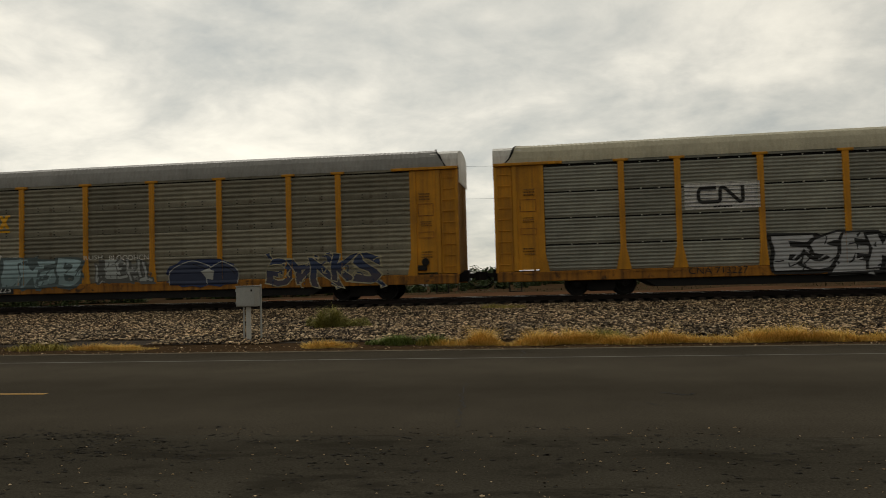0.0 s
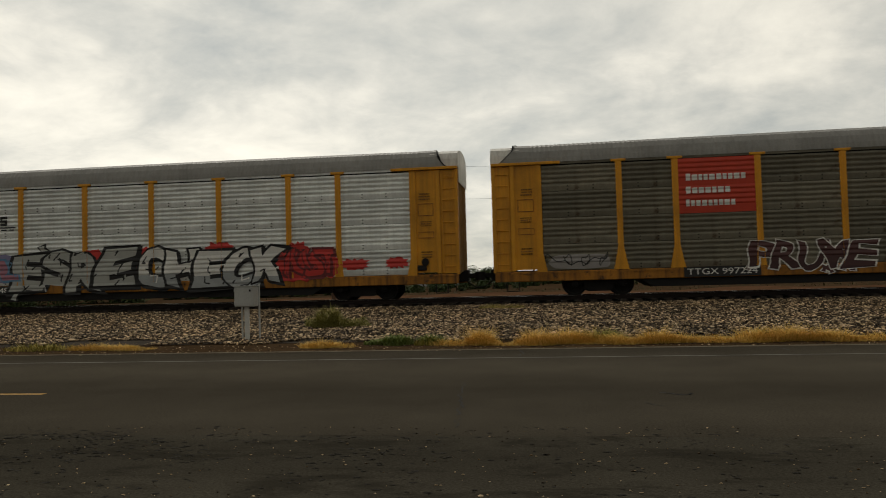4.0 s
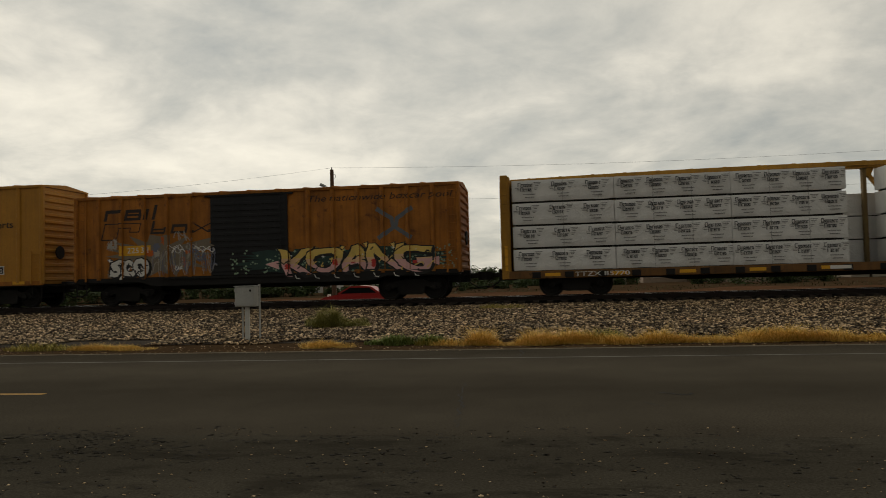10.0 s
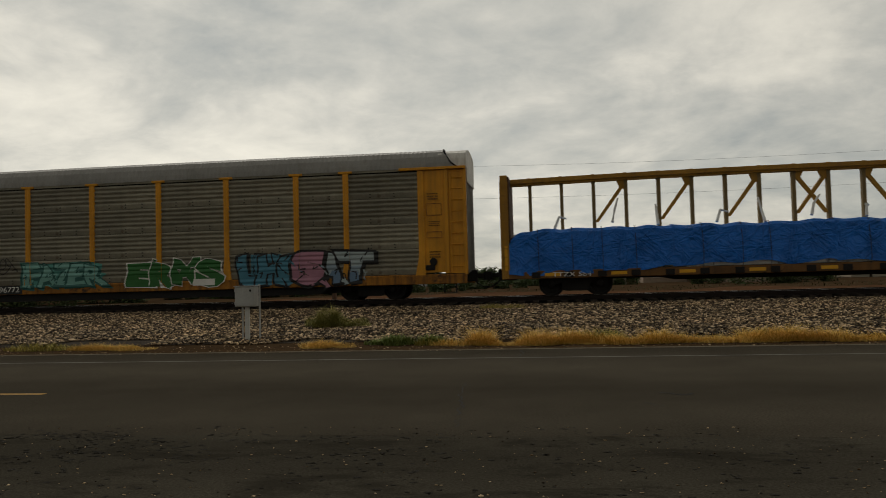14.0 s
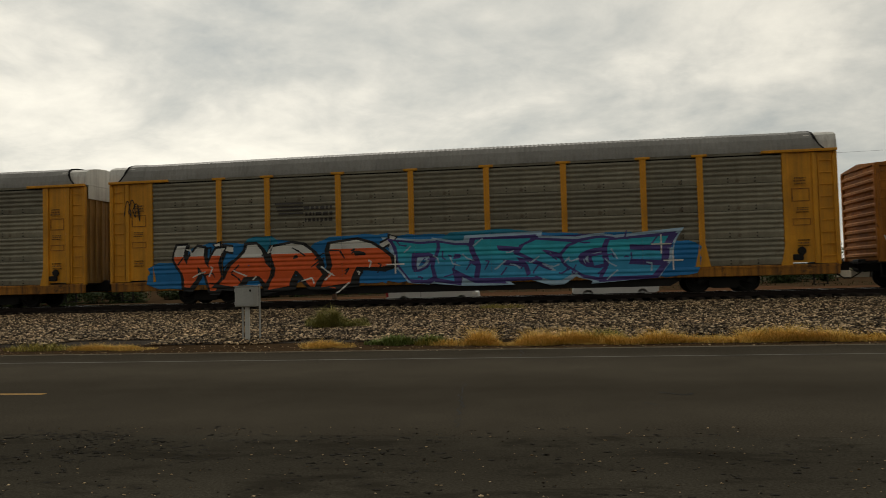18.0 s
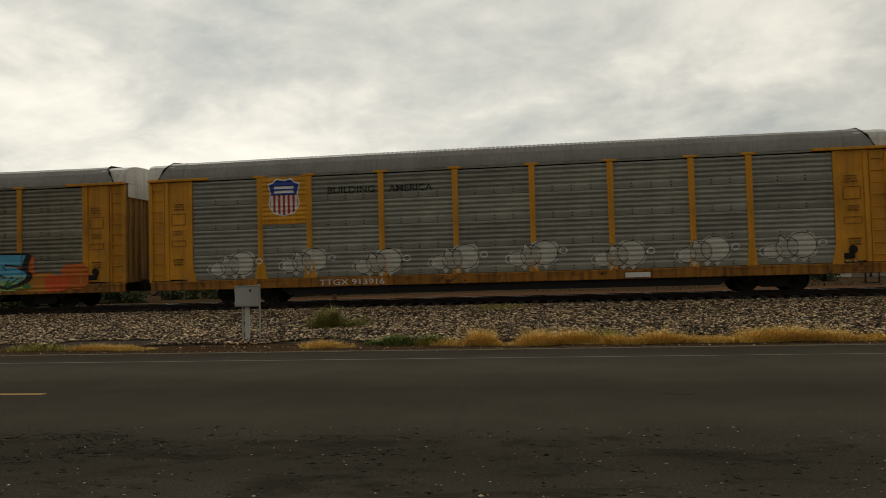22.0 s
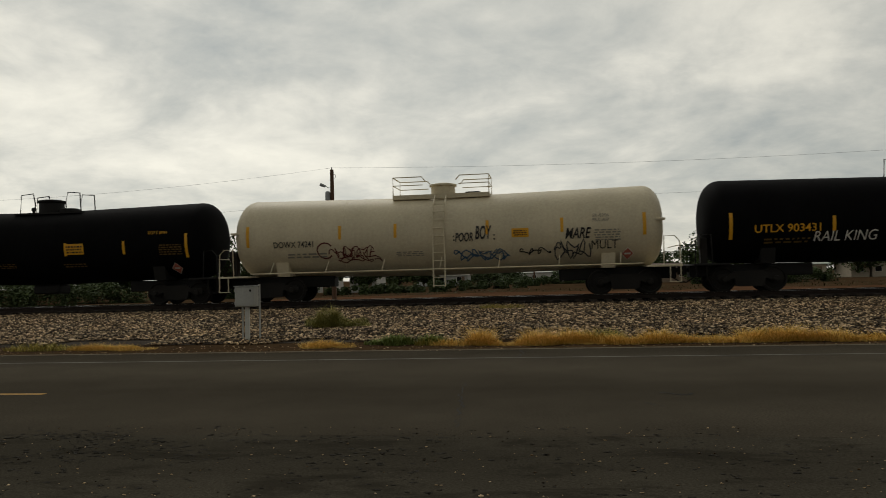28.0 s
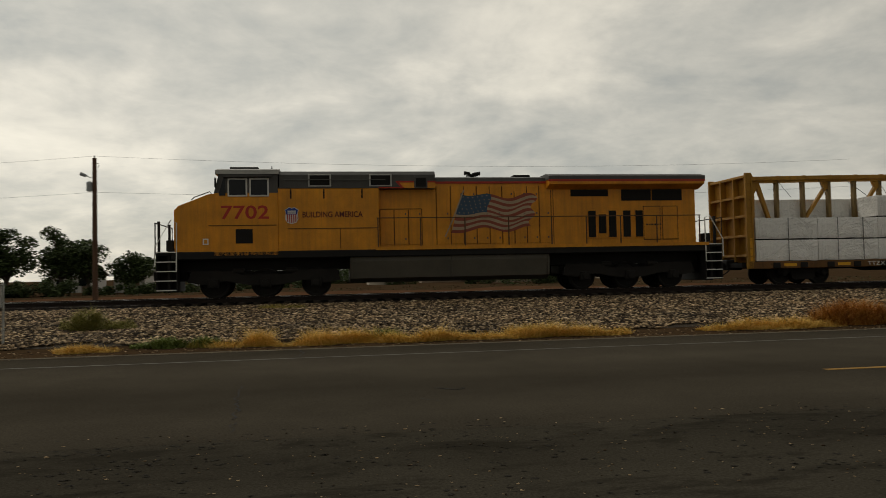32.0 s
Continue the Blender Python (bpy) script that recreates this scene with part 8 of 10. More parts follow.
    for n, a in ((10, 4.73), (31, 7.24), (14, 7.6), (13, 7.4)):
        D[n].rect(a, a + 0.48, 0.6, 0.92, spray("dull_board_white", (0.4, 0.39, 0.36)), 2, "inspection_board")
        D[n].rect(a + 0.03, a + 0.45, 0.63, 0.89, K_, 3, "inspection_field")
        D[n].bars(a + 0.07, a + 0.41, 0.66, 0.86, 2, spray("dull_board_white", (0, 0, 0)), 4, seed=n)
    for n, a in ((10, 0.0), (31, 5.8), (14, 5.84), (13, 0.2)):
        D[n].rect(a, a + 0.7, 0.74, 0.86, W_, 2, "owner_mark")
    # tank cars
    for n, t, a, b, c, d, ink in ((8, "GATX 3999", -6.85, -4.92, 2.05, 2.34, spray("dull_white", (0.36, 0.36, 0.34))), (9, "TILX 261372", -6.23, -4.28, 1.99, 2.28, W_), (23, "OLNX 68899", -5.28, -3.47, 2.23, 2.47, K_), (24, "DOWX 73935", -5.97, -3.81, 2.13, 2.4, K_), (25, "TILX 261743", -5.97, -3.94, 2.11, 2.4, W_), (27, "UTLX 903431", -6.29, -4.07, 2.08, 2.37, LETTER_YELLOW), (28, "DOWX 74241", -6.5, -4.9, 2.1, 2.34, K_), (29, "UTLX 902709", -5.96, -3.74, 2.12, 2.4, LETTER_YELLOW), (30, "DOWX 74314", -6.47, -4.76, 2.15, 2.42, K_)):
        D[n].words(t, a, b, c, d, ink, 2, "reporting_mark", offset=0.012)
    dim, dimk = spray("dim_white", (0.16, 0.16, 0.15)), spray("dim_grey", (0.26, 0.24, 0.2))
    for n, ink in ((8, dim), (9, dim), (25, dim), (27, spray("dim_yellow", (0.12, 0.07, 0.01))), (29, spray("dim_yellow", (0, 0, 0))), (23, dimk), (24, dimk), (26, dimk), (28, dimk), (30, dimk)):
        D[n].bars(-6.1, -4.4, 1.7, 1.92, 2, ink, 2, "small_print", 300 + n)
        D[n].bars(5.7, 6.7, 2.0, 2.45, 5, ink, 2, "data_block", 320 + n)
        D[n].bars(-1.7, -0.6, 1.65, 1.85, 3, ink, 2, "small_print", 340 + n)
        D[n].bars(1.5, 2.5, 1.62, 1.8, 2, ink, 2, "small_print", 360 + n)
    for n, a, b, c, d in ((8, 0.26, 0.72, 1.6, 1.97), (9, 2.52, 3.33, 2.0, 2.31), (23, 2.57, 3.52, 2.07, 2.38), (24, 3.23, 4.03, 2.22, 2.5), (25, 2.58, 3.36, 2.05, 2.47), (27, 1.67, 2.48, 2.15, 2.56), (28, 2.74, 3.37, 2.22, 2.55), (29, 1.64, 2.5, 2.12, 2.56), (30, 2.85, 3.54, 2.2, 2.54), (26, -2.0, -1.4, 2.2, 2.5)):
        D[n].rect(a, b, c, d, REFLECT, 2, "warning_panel")
        D[n].bars(a + 0.06, b - 0.06, c + 0.06, d - 0.04, 3, K_, 3, "warning_print", 380 + n)
    for n, x, z in ((8, 7.33, 1.44), (9, 6.6, 1.38), (25, 6.8, 1.41), (27, 6.4, 1.45), (28, 6.95, 1.44), (29, 6.3, 1.4), (30, 7.08, 1.48), (23, 5.55, 1.41)):
        diamond(D[n], x, z + 0.06, 0.23)
    soot = spray("soft_black", (0.03, 0.028, 0.027))
    for t, a, b, c, d in (("POOR", 0.62, 1.3, 2.12, 2.46), ("BOY", 1.38, 2.0, 2.18, 2.7)):
        D[28].words(t, a, b, c, d, soot, 2, "tag", 0.022, 0.2)
    for x in (0.54, 2.06):
        D[28].rect(x, x + 0.06, 2.16, 2.22, soot, 2, "tag_dot")
        D[28].rect(x, x + 0.06, 2.3, 2.36, soot, 2, "tag_dot")
    ox_tag = spray("oxblood", (0.12, 0.03, 0.025))
    D[28].stroke([(-4.45 + 0.32 * math.cos(a * 0.5 + 0.6), 1.95 + 0.3 * math.sin(a * 0.5 + 0.6)) for a in range(11)], 0.055, ox_tag, 2)
    for k, (a, b, c, d) in enumerate(((-4.2, -3.3, 1.6, 2.1), (-3.6, -2.5, 1.62, 2.15), (-4.0, -2.3, 1.45, 1.8))):
        D[28].scrawl(a, b, c, d, ox_tag, 0.04, 420 + k, 4)
    D[28].scrawl(0.64, 2.6, 1.36, 1.85, spray("faded_navy", (0.06, 0.12, 0.2)), 0.05, 403, 6)
    D[28].scrawl(3.06, 4.1, 1.54, 1.83, K_, 0.04, 404, 4)
    D[28].scrawl(4.31, 5.5, 1.3, 2.1, spray("faded_black_tag", (0.05, 0.05, 0.055)), 0.05, 405, 4)
    D[28].words("MARE", 4.7, 5.65, 2.1, 2.5, K_, 2, "tag", 0.02, 0.3)
    D[28].words("MULT", 5.65, 6.6, 1.7, 2.02, K_, 2, "tag")
    for n in (24, 28, 30):
        D[n].words("SR-8206", 5.7, 6.3, 2.87, 2.99, dimk, 2, "stencil")
        D[n].words("FRA-AIP", 5.7, 6.3, 2.7, 2.82, dimk, 2, "stencil")
    wave = [(-4.85, 2.2)] + [(-4.75 + i * 0.11, 1.9 + 0.16 * math.cos(i * 0.66)) for i in range(58)] + [(1.9, 1.86)]
    D[30].stroke(wave, 0.05, K_, 2)
    D[30].stroke([(1.7, 2.0), (1.98, 1.86), (1.72, 1.72)], 0.05, K_, 2)
    D[30].words("RAIL KING", 2.07, 3.92, 1.66, 2.0, K_, 2, "tag", 0.0, 0.15)
    D[30].stroke([(4.1, 1.64), (4.15, 1.82), (4.22, 1.7), (4.28, 1.84), (4.34, 1.7), (4.42, 1.82), (4.45, 1.64), (4.1, 1.64)], 0.03, K_, 2)
    D[30].scrawl(5.76, 6.95, 1.5, 2.1, spray("rose_tag", (0.3, 0.1, 0.1)), 0.05, 406, 5)
    D[30].rect(5.3, 5.72, 1.7, 1.93, K_, 2, "stencil_block")
    D[27].words("RAIL KING", -4.29, -2.2, 1.72, 2.08, W_, 2, "tag", 0.0, 0.15)
    D[27].words("DOT SP-10184", 5.78, 6.61, 2.83, 2.95, LETTER_YELLOW, 2, "stencil")
    D[27].words("SR-4010", 5.78, 6.4, 2.67, 2.78, LETTER_YELLOW, 2, "stencil")
    D[29].words("DOT S 10184", 5.3, 6.1, 2.83, 2.95, LETTER_YELLOW, 2, "stencil")
    D[25].piece("MKULT", -0.19, 2.5, 1.85, 2.65, spray("misty_white", (0.42, 0.44, 0.46)), spray("misty_blue", (0.13, 0.17, 0.2)), None, 2, 407, -0.01)
    D[26].rect(4.56, 5.04, 1.82, 2.12, spray("rust_red", (0.2, 0.05, 0.03)), 2, "stencil_block")
    s = D[23]
    s.rect(-1.36, 1.3, 0.95, 3.85, TANK_BLACK, 1, "centre_band")
    s.rect(-6.68, 6.68, 0.9, 1.8, TANK_BLACK, 1, "lower_band")
    s.scrawl(-4.1, -0.4, 1.5, 2.4, SKYB, 0.055, 408, 9, 4)
    s.scrawl(-3.9, -0.6, 1.6, 2.5, spray("ice_tag", (0.3, 0.4, 0.45)), 0.05, 409, 7, 4)
    s.words("SHARLOWED", 1.4, 3.9, 1.84, 2.2, K_, 4, "tag")
    for t, c in (("CHLORINE", 2.36), ("INHALATION", 2.18), ("HAZARD", 2.0)):
        s.words(t, 3.8, 4.4, c, c + 0.11, K_, 2, "stencil")
    s.rect(4.9, 5.95, 2.07, 2.5, K_, 2, "data_board")
    s.bars(4.95, 5.9, 2.1, 2.46, 5, dimk, 3, "data_block", 410)


side_marks()

# ---------------------------------------------------------------- lumber on the centre-beam cars
def loads():
    white, grey = "white plastic-wrapped lumber pack with small printed marks", "grey-white wrapped lumber pack with printed lettering"
    plain = "creased plain white wrapped lumber pack"
    x0 = -147.47
    bold, fine = (-9.65, -6.1, -1.62, 1.9, 5.7, 9.2), [-10.37 + 1.22 * k for k in range(18)]
    for r, edges in enumerate(((-11.05, -7.4, -3.4, 0.6, 4.5, 7.9, 11.05), (-11.05, -8.9, -3.72, -1.7, 2.3, 6.6, 11.05), (-11.05, -6.1, -3.75, 0.1, 3.9, 7.6, 11.05))):
        for i, (a, b) in enumerate(zip(edges, edges[1:])):
            z = 0.96 + r * 0.92
            st = [(c - a, 0.035, 0) for c in bold if a < c < b - 0.1] + [(c - a, 0.014 if r < 2 else 0.022, 1 if (r + k) % 3 else 2) for k, c in enumerate(fine) if a < c < b - 0.1 and (r == 2 or k % (r + 2))]
            bundle(x0, a, b - a - 0.035, z, 0.895 if (r + i) % 3 else 0.912, WRAP_WARM, white, "packs on the red lumber car", True, "dots", 700 + r * 10 + i, st)
        for i in range(3):
            bundle(x0, -11.0 + i * 7.35, 7.3, 0.96 + r * 0.92, 0.88, WRAP_WARM, white, "packs on the red lumber car", False, "", 740 + r * 10 + i)
    x0 = -207.1
    for r in range(4):
        z = 0.97 + r * 0.86
        for i, (a, b) in enumerate(((-11.02, -7.3), (-7.28, -3.2), (-3.18, 0.7), (2.1, 6.6), (6.62, 11.02))):
            bundle(x0, a, b - a, z, 0.785, WRAP_GREY, grey, "packs on the yellow lumber car", True, "words", 800 + r * 10 + i)
        for i, (a, b) in enumerate(((-11.0, -5.0), (-4.95, 2.9), (2.95, 11.0))):
            if r < 3:
                bundle(x0, a, b - a, z, 0.815, WRAP_GREY, grey, "packs on the yellow lumber car", False, "words", 850 + r * 10 + i)
    x0 = -670.58
    edges = [-11.02, -8.25, -5.5, -2.7, 0.0, 2.8, 5.7, 8.6, 11.05]
    for r in range(3):
        z = 0.97 + r * 0.9
        for i, (a, b) in enumerate(zip(edges, edges[1:])):
            if r == 2 and i < 2:
                continue
            bundle(x0, a, b - a - 0.03, z, 0.845, WRAP, plain, "packs behind the locomotive", True, "dots" if r == 2 and i in (3, 4) else "", 900 + r * 10 + i, [(b - a) * 0.3, (b - a) * 0.72] if i % 3 else [(b - a) * 0.5])
        for i in range(4):
            bundle(x0, -11.0 + i * 5.5, 5.45, z, 0.845, WRAP, plain, "packs behind the locomotive", False, "", 950 + r * 10 + i)
    # thin packs of boards under the blue sheets
    thin = "bare pale board pack under a blue tarpaulin"
    for x0, spans in ((-269.35, ((-11.0, -5.8), (-5.75, 0.1), (0.15, 5.6), (5.65, 11.0))), (-293.8, ((-11.0, -5.6), (-5.55, 0.0), (0.05, 5.5), (5.55, 11.0)))):
        for r in range(4):
            for i, (a, b) in enumerate(spans):
                h = 0.42
                if r == 3:
                    h = 0.5
                    if i != 3:
                        continue
                    a = 8.2
                bundle(x0, a, b - a, 0.97 + r * 0.47, h, WRAP if i == 3 else WRAP_GREY, thin, "packs under tarpaulins", True, "", int(-x0) + r * 10 + i, [(b - a) * 0.3, (b - a) * 0.7], -1.36)
                if r < 3:
                    bundle(x0, a, b - a, 0.97 + r * 0.47, h, WRAP_GREY, thin, "packs under tarpaulins", False, "", int(-x0) + 50 + r * 10 + i, (), -1.36)
    tarp(-269.35, -11.15, 5.5, [(2.3, 0.85), (2.55, 0.9), (2.5, 0.85), (2.5, 0.95), (2.48, 1.0)], 3)
    tarp(-269.35, -5.7, 5.15, [(2.5, 1.0), (2.52, 1.0), (2.5, 1.1), (2.52, 1.15), (2.45, 0.85)], 4)
    tarp(-269.35, 0.45, 6.6, [(2.5, 1.05), (2.5, 1.0), (2.48, 0.95), (2.5, 1.0), (2.55, 0.92)], 5)
    tarp(-269.35, 7.0, 4.25, [(2.6, 0.92), (3.05, 0.95), (3.02, 1.0), (3.0, 1.05), (2.9, 1.1)], 6)
    tarp(-293.8, -11.2, 6.0, [(2.4, 0.8), (2.5, 0.8), (2.5, 0.85), (2.5, 0.9), (2.5, 1.0)], 7)
    tarp(-293.8, -5.3, 5.6, [(2.5, 1.0), (2.5, 1.05), (2.48, 1.1), (2.5, 1.0), (2.55, 1.05)], 8)
    tarp(-293.8, 0.25, 7.7, [(2.55, 1.05), (2.5, 1.0), (2.5, 1.0), (2.5, 1.05), (2.5, 1.25), (2.55, 1.6), (2.7, 1.75)], 9)
    tarp(-293.8, 7.6, 3.3, [(2.7, 1.75), (3.05, 1.95), (3.03, 1.98), (2.95, 2.0)], 10)
    # slack white tie straps hanging from the beam
    rnd = random.Random(77)
    for n in (13, 14):
        for k in range(11):
            x = -9.5 + k * 1.9 + rnd.uniform(-0.4, 0.4)
            z, d = 2.5 + rnd.uniform(0.0, 0.2), rnd.uniform(-0.5, 0.5)
            part("loose_strap", Mesh().tube([(x, -0.9, z), (x + d * 0.4, -0.7, z + 0.45), (x + d, -0.6, z + 0.35 + rnd.random() * 0.6)], [0.06, 0.05, 0.035], 5), LETTER_WHITE, SIDES[n].ob, "pale loose tie strap")
    for k in range(12):
        x = -9.2 + k * 1.65 + rnd.uniform(-0.3, 0.3)
        part("tie_cable", Mesh().tube([(x, -0.25, 4.4), (x + rnd.uniform(-0.5, 0.5), -1.2, 3.6)], 0.012, 4), STRAP, SIDES[31].ob)


loads()

# ---------------------------------------------------------------- ground, road, track
def asphalt(name, col, lanes, blotch):
    """Asphalt: even stone grain, soft wear along the lanes (place across the road, tone), darker oil-stained or bare
    blotches.
    """
    m = bpy.data.materials.new(name)
    m.use_nodes = True
    t = m.node_tree
    t.nodes.clear()
    mk = node_maker(t)
    co = mk("ShaderNodeTexCoord").outputs["Object"]
    grain = mk("ShaderNodeTexNoise", Vector=co, Scale=45.0, Detail=6.0, Roughness=0.8).outputs[0]
    soft = mk("ShaderNodeTexNoise", Vector=co, Scale=0.55, Detail=5.0, Roughness=0.6).outputs[0]
    mp = mk("ShaderNodeMapping", i0=co)
    mp.inputs["Scale"].default_value = (0.12, 0.9, 1.0)
    drag = mk("ShaderNodeTexNoise", Vector=mp.outputs[0], Scale=1.4, Detail=4.0, Roughness=0.55).outputs[0]
    y = mk("ShaderNodeSeparateXYZ", i0=co).outputs[1]
    y = math_of(mk, "ADD", y, math_of(mk, "MULTIPLY", math_of(mk, "SUBTRACT", drag, 0.5), 1.2))
    lo, hi = lanes[0][0], lanes[-1][0]
    wear = ramp_of(mk, mk("ShaderNodeMapRange", i0=y, i1=lo, i2=hi).outputs[0], [((a - lo) / (hi - lo), k * 0.6) for a, k in lanes])
    c = mix_of(mk, 1.0, mix_of(mk, 1.0, (*[x / 0.6 for x in col],), wear, "MULTIPLY"), mk("ShaderNodeMapRange", i0=soft, i1=0.3, i2=0.7, i3=0.86, i4=1.14).outputs[0], "MULTIPLY")
    c = mix_of(mk, 1.0, c, mk("ShaderNodeMapRange", i0=grain, i1=0.3, i2=0.7, i3=0.5, i4=1.5).outputs[0], "MULTIPLY")
    if blotch:
        mb = mk("ShaderNodeMapping", i0=co)
        mb.inputs["Scale"].default_value = (0.55, 1.3, 1.0)
        spot_n = mk("ShaderNodeTexNoise", Vector=mb.outputs[0], Scale=1.5, Detail=8.0, Roughness=0.72, Distortion=0.4).outputs[0]
        c = mix_of(mk, math_of(mk, "MULTIPLY", ramp_of(mk, spot_n, [(0.5, 0.0), (0.6, 1.0)]), blotch), c, [x * 0.5 for x in col])
    b = mk("ShaderNodeBsdfPrincipled", Base_Color=c, Roughness=0.95)
    b.inputs["Specular IOR Level"].default_value = 0.0
    bp = mk("ShaderNodeBump", Strength=0.5, Distance=0.01, Height=grain)
    t.links.new(bp.outputs[0], b.inputs["Normal"])
    mk("ShaderNodeOutputMaterial", i0=b.outputs[0])
    return m


ASPHALT = asphalt("worn_asphalt", (0.062, 0.0535, 0.040), ((6.3, 0.9), (7.6, 1.1), (9.3, 0.86), (11.3, 1.26), (12.9, 1.1), (14.4, 0.8)), 0.0)
OLD_ASPHALT = asphalt("broken_old_asphalt", (0.0535, 0.0475, 0.036), ((-3.0, 1.0), (4.0, 1.05), (5.0, 1.05), (5.6, 0.88), (6.1, 0.84), (6.45, 1.02), (6.7, 1.07)), 0.7)
DIRT = paint("dry_brown_dirt", (0.062, 0.039, 0.021), 0.95, var=0.25, scale=0.25, grain=0.2, bump=0.4, spec=0.0, amount=0.15, second=(0.065, 0.058, 0.025))
GRAVEL = paint("dusty_gravel_bed", (0.05, 0.038, 0.026), 0.95, var=0.3, scale=3.0, grain=0.45, bump=0.9, spec=0.1)
TIE = paint("tarred_wood", (0.05, 0.038, 0.028), 0.9, var=0.3, scale=2.0, grain=0.3, bump=0.5)
RAIL_SIDE = paint("rusty_rail_steel", (0.022, 0.014, 0.01), 0.75, 0.3, var=0.3, scale=3)
RAIL_HEAD = paint("polished_rail_head", (0.5, 0.48, 0.45), 0.28, 0.95, var=0.1, bump=0.0)
ROAD_WHITE = paint("worn_white_road_paint", (0.105, 0.097, 0.08), 0.8, var=0.3, scale=1.5, amount=0.42, second=(0.08, 0.07, 0.06))
ROAD_YELLOW = paint("worn_yellow_road_paint", (0.32, 0.165, 0.012), 0.75, var=0.12, scale=1.5, grain=0.2)

# the ground falls in steps across the line: verge, ballast shoulder, track bed, dirt field behind
PROFILE = [(-900, -0.03), (2, -0.03), (14.3, -0.02), (15.2, -0.01), (16.4, 0.03), (20.0, 0.13), (24.5, 0.3), (26.6, 0.36), (27.2, 0.39), (31.0, 0.39), (32.2, 0.25), (34.5, -0.2), (38, -0.34), (44, -0.36), (56, -0.36), (80, -0.36), (140, -0.3), (4500, -0.3)]


def height_at(y):
    for (a, za), (b, zb) in zip(PROFILE, PROFILE[1:]):
        if a <= y <= b:
            return za + (zb - za) * (y - a) / (b - a)
    return 0.0


def ground():
    m = Mesh()
    xs = [-4500, -900, -400, -100, -40, 0, 40, 100, 400, 900, 4500]
    m.sheet([[(x, y, z) for x in xs] for y, z in PROFILE])
    ob = new("ground", m.mesh("ground", DIRT))
    return tagged(ob, "dry brown dirt ground with sparse weeds", "ground", kind="structure")


ground()


def strip(name, y0, y1, z, material, label, x0=-900, x1=900, category="road"):
    m = Mesh().sheet([[(x, y, z) for x in (x0, -40, 0, 40, x1)] for y in (y0, (y0 + y1) / 2, y1)])
    return tagged(new(name, m.mesh(name, material)), label, category, kind="structure")


strip("road", 6.6, 14.35, 0.0, ASPHALT, "worn dark asphalt two-lane road")
strip("shoulder", -3.0, 6.6, -0.001, OLD_ASPHALT, "broken patched asphalt road shoulder")
strip("road_lip", 14.36, 14.56, 0.004, paint("dusty_pale_asphalt_edge", (0.135, 0.115, 0.085), 0.95, var=0.3, scale=2.0, grain=0.35, bump=0.6, spec=0.0), "pale dusty crumbling road edge")
strip("edge_line", 12.87, 12.95, 0.004, ROAD_WHITE, "thin worn white road edge line", category="road marking")
for i in range(-8, 9):
    x = -9.77 + i * 16.3
    m = Mesh().box(x, x + 3.05, 9.05, 9.16, 0.0, 0.004)
    tagged(new("centre_dash", m.mesh("centre_dash", ROAD_YELLOW)), "worn yellow painted road dash", "road marking", "road dashes", "structure")

bed = Mesh().sheet([[(x, y, height_at(y) + 0.006) for x in (-760, -60, 0, 60, 760)] for y in (16.2, 20.0, 24.5, 26.6, 27.2, 31.0, 32.2, 33.2)])
tagged(new("ballast_bed", bed.mesh("ballast_bed", GRAVEL)), "grey-brown crushed stone ballast bed", "gravel", kind="structure")

# near-black ballast strip: the shade below train and rails is put into its colour
shaded_ballast = paint("oily_dark_ballast", (0.016, 0.013, 0.011), 0.95, var=0.4, scale=3.0, grain=0.5, bump=0.9, spec=0.1)
strip("track_bed", 26.75, 31.2, 0.398, shaded_ballast, "ballast under the track, coloured dark for the train's shade", -760, 760, "gravel")
for y in (TRACK_Y - 0.7535, TRACK_Y + 0.7535):
    prof = [(-0.07, 0.0), (-0.07, 0.012), (-0.012, 0.03), (-0.01, 0.12), (-0.035, 0.135), (-0.036, 0.165), (0.036, 0.165), (0.035, 0.135), (0.01, 0.12), (0.012, 0.03), (0.07, 0.012), (0.07, 0.0)]
    prof = [(y + a, RAIL_TOP - 0.165 + b) for a, b in prof]
    r = Mesh().prism(prof, "x", -760, 760)
    rail = tagged(new("rail", r.mesh("rail", RAIL_SIDE)), "rusty steel rail with polished head", "rail", "rails", "structure")
    h = Mesh().box(-760, 760, y - 0.03, y + 0.03, RAIL_TOP - 0.004, RAIL_TOP + 0.002)
    part("rail_head", h, RAIL_HEAD, rail, "shiny worn rail head")

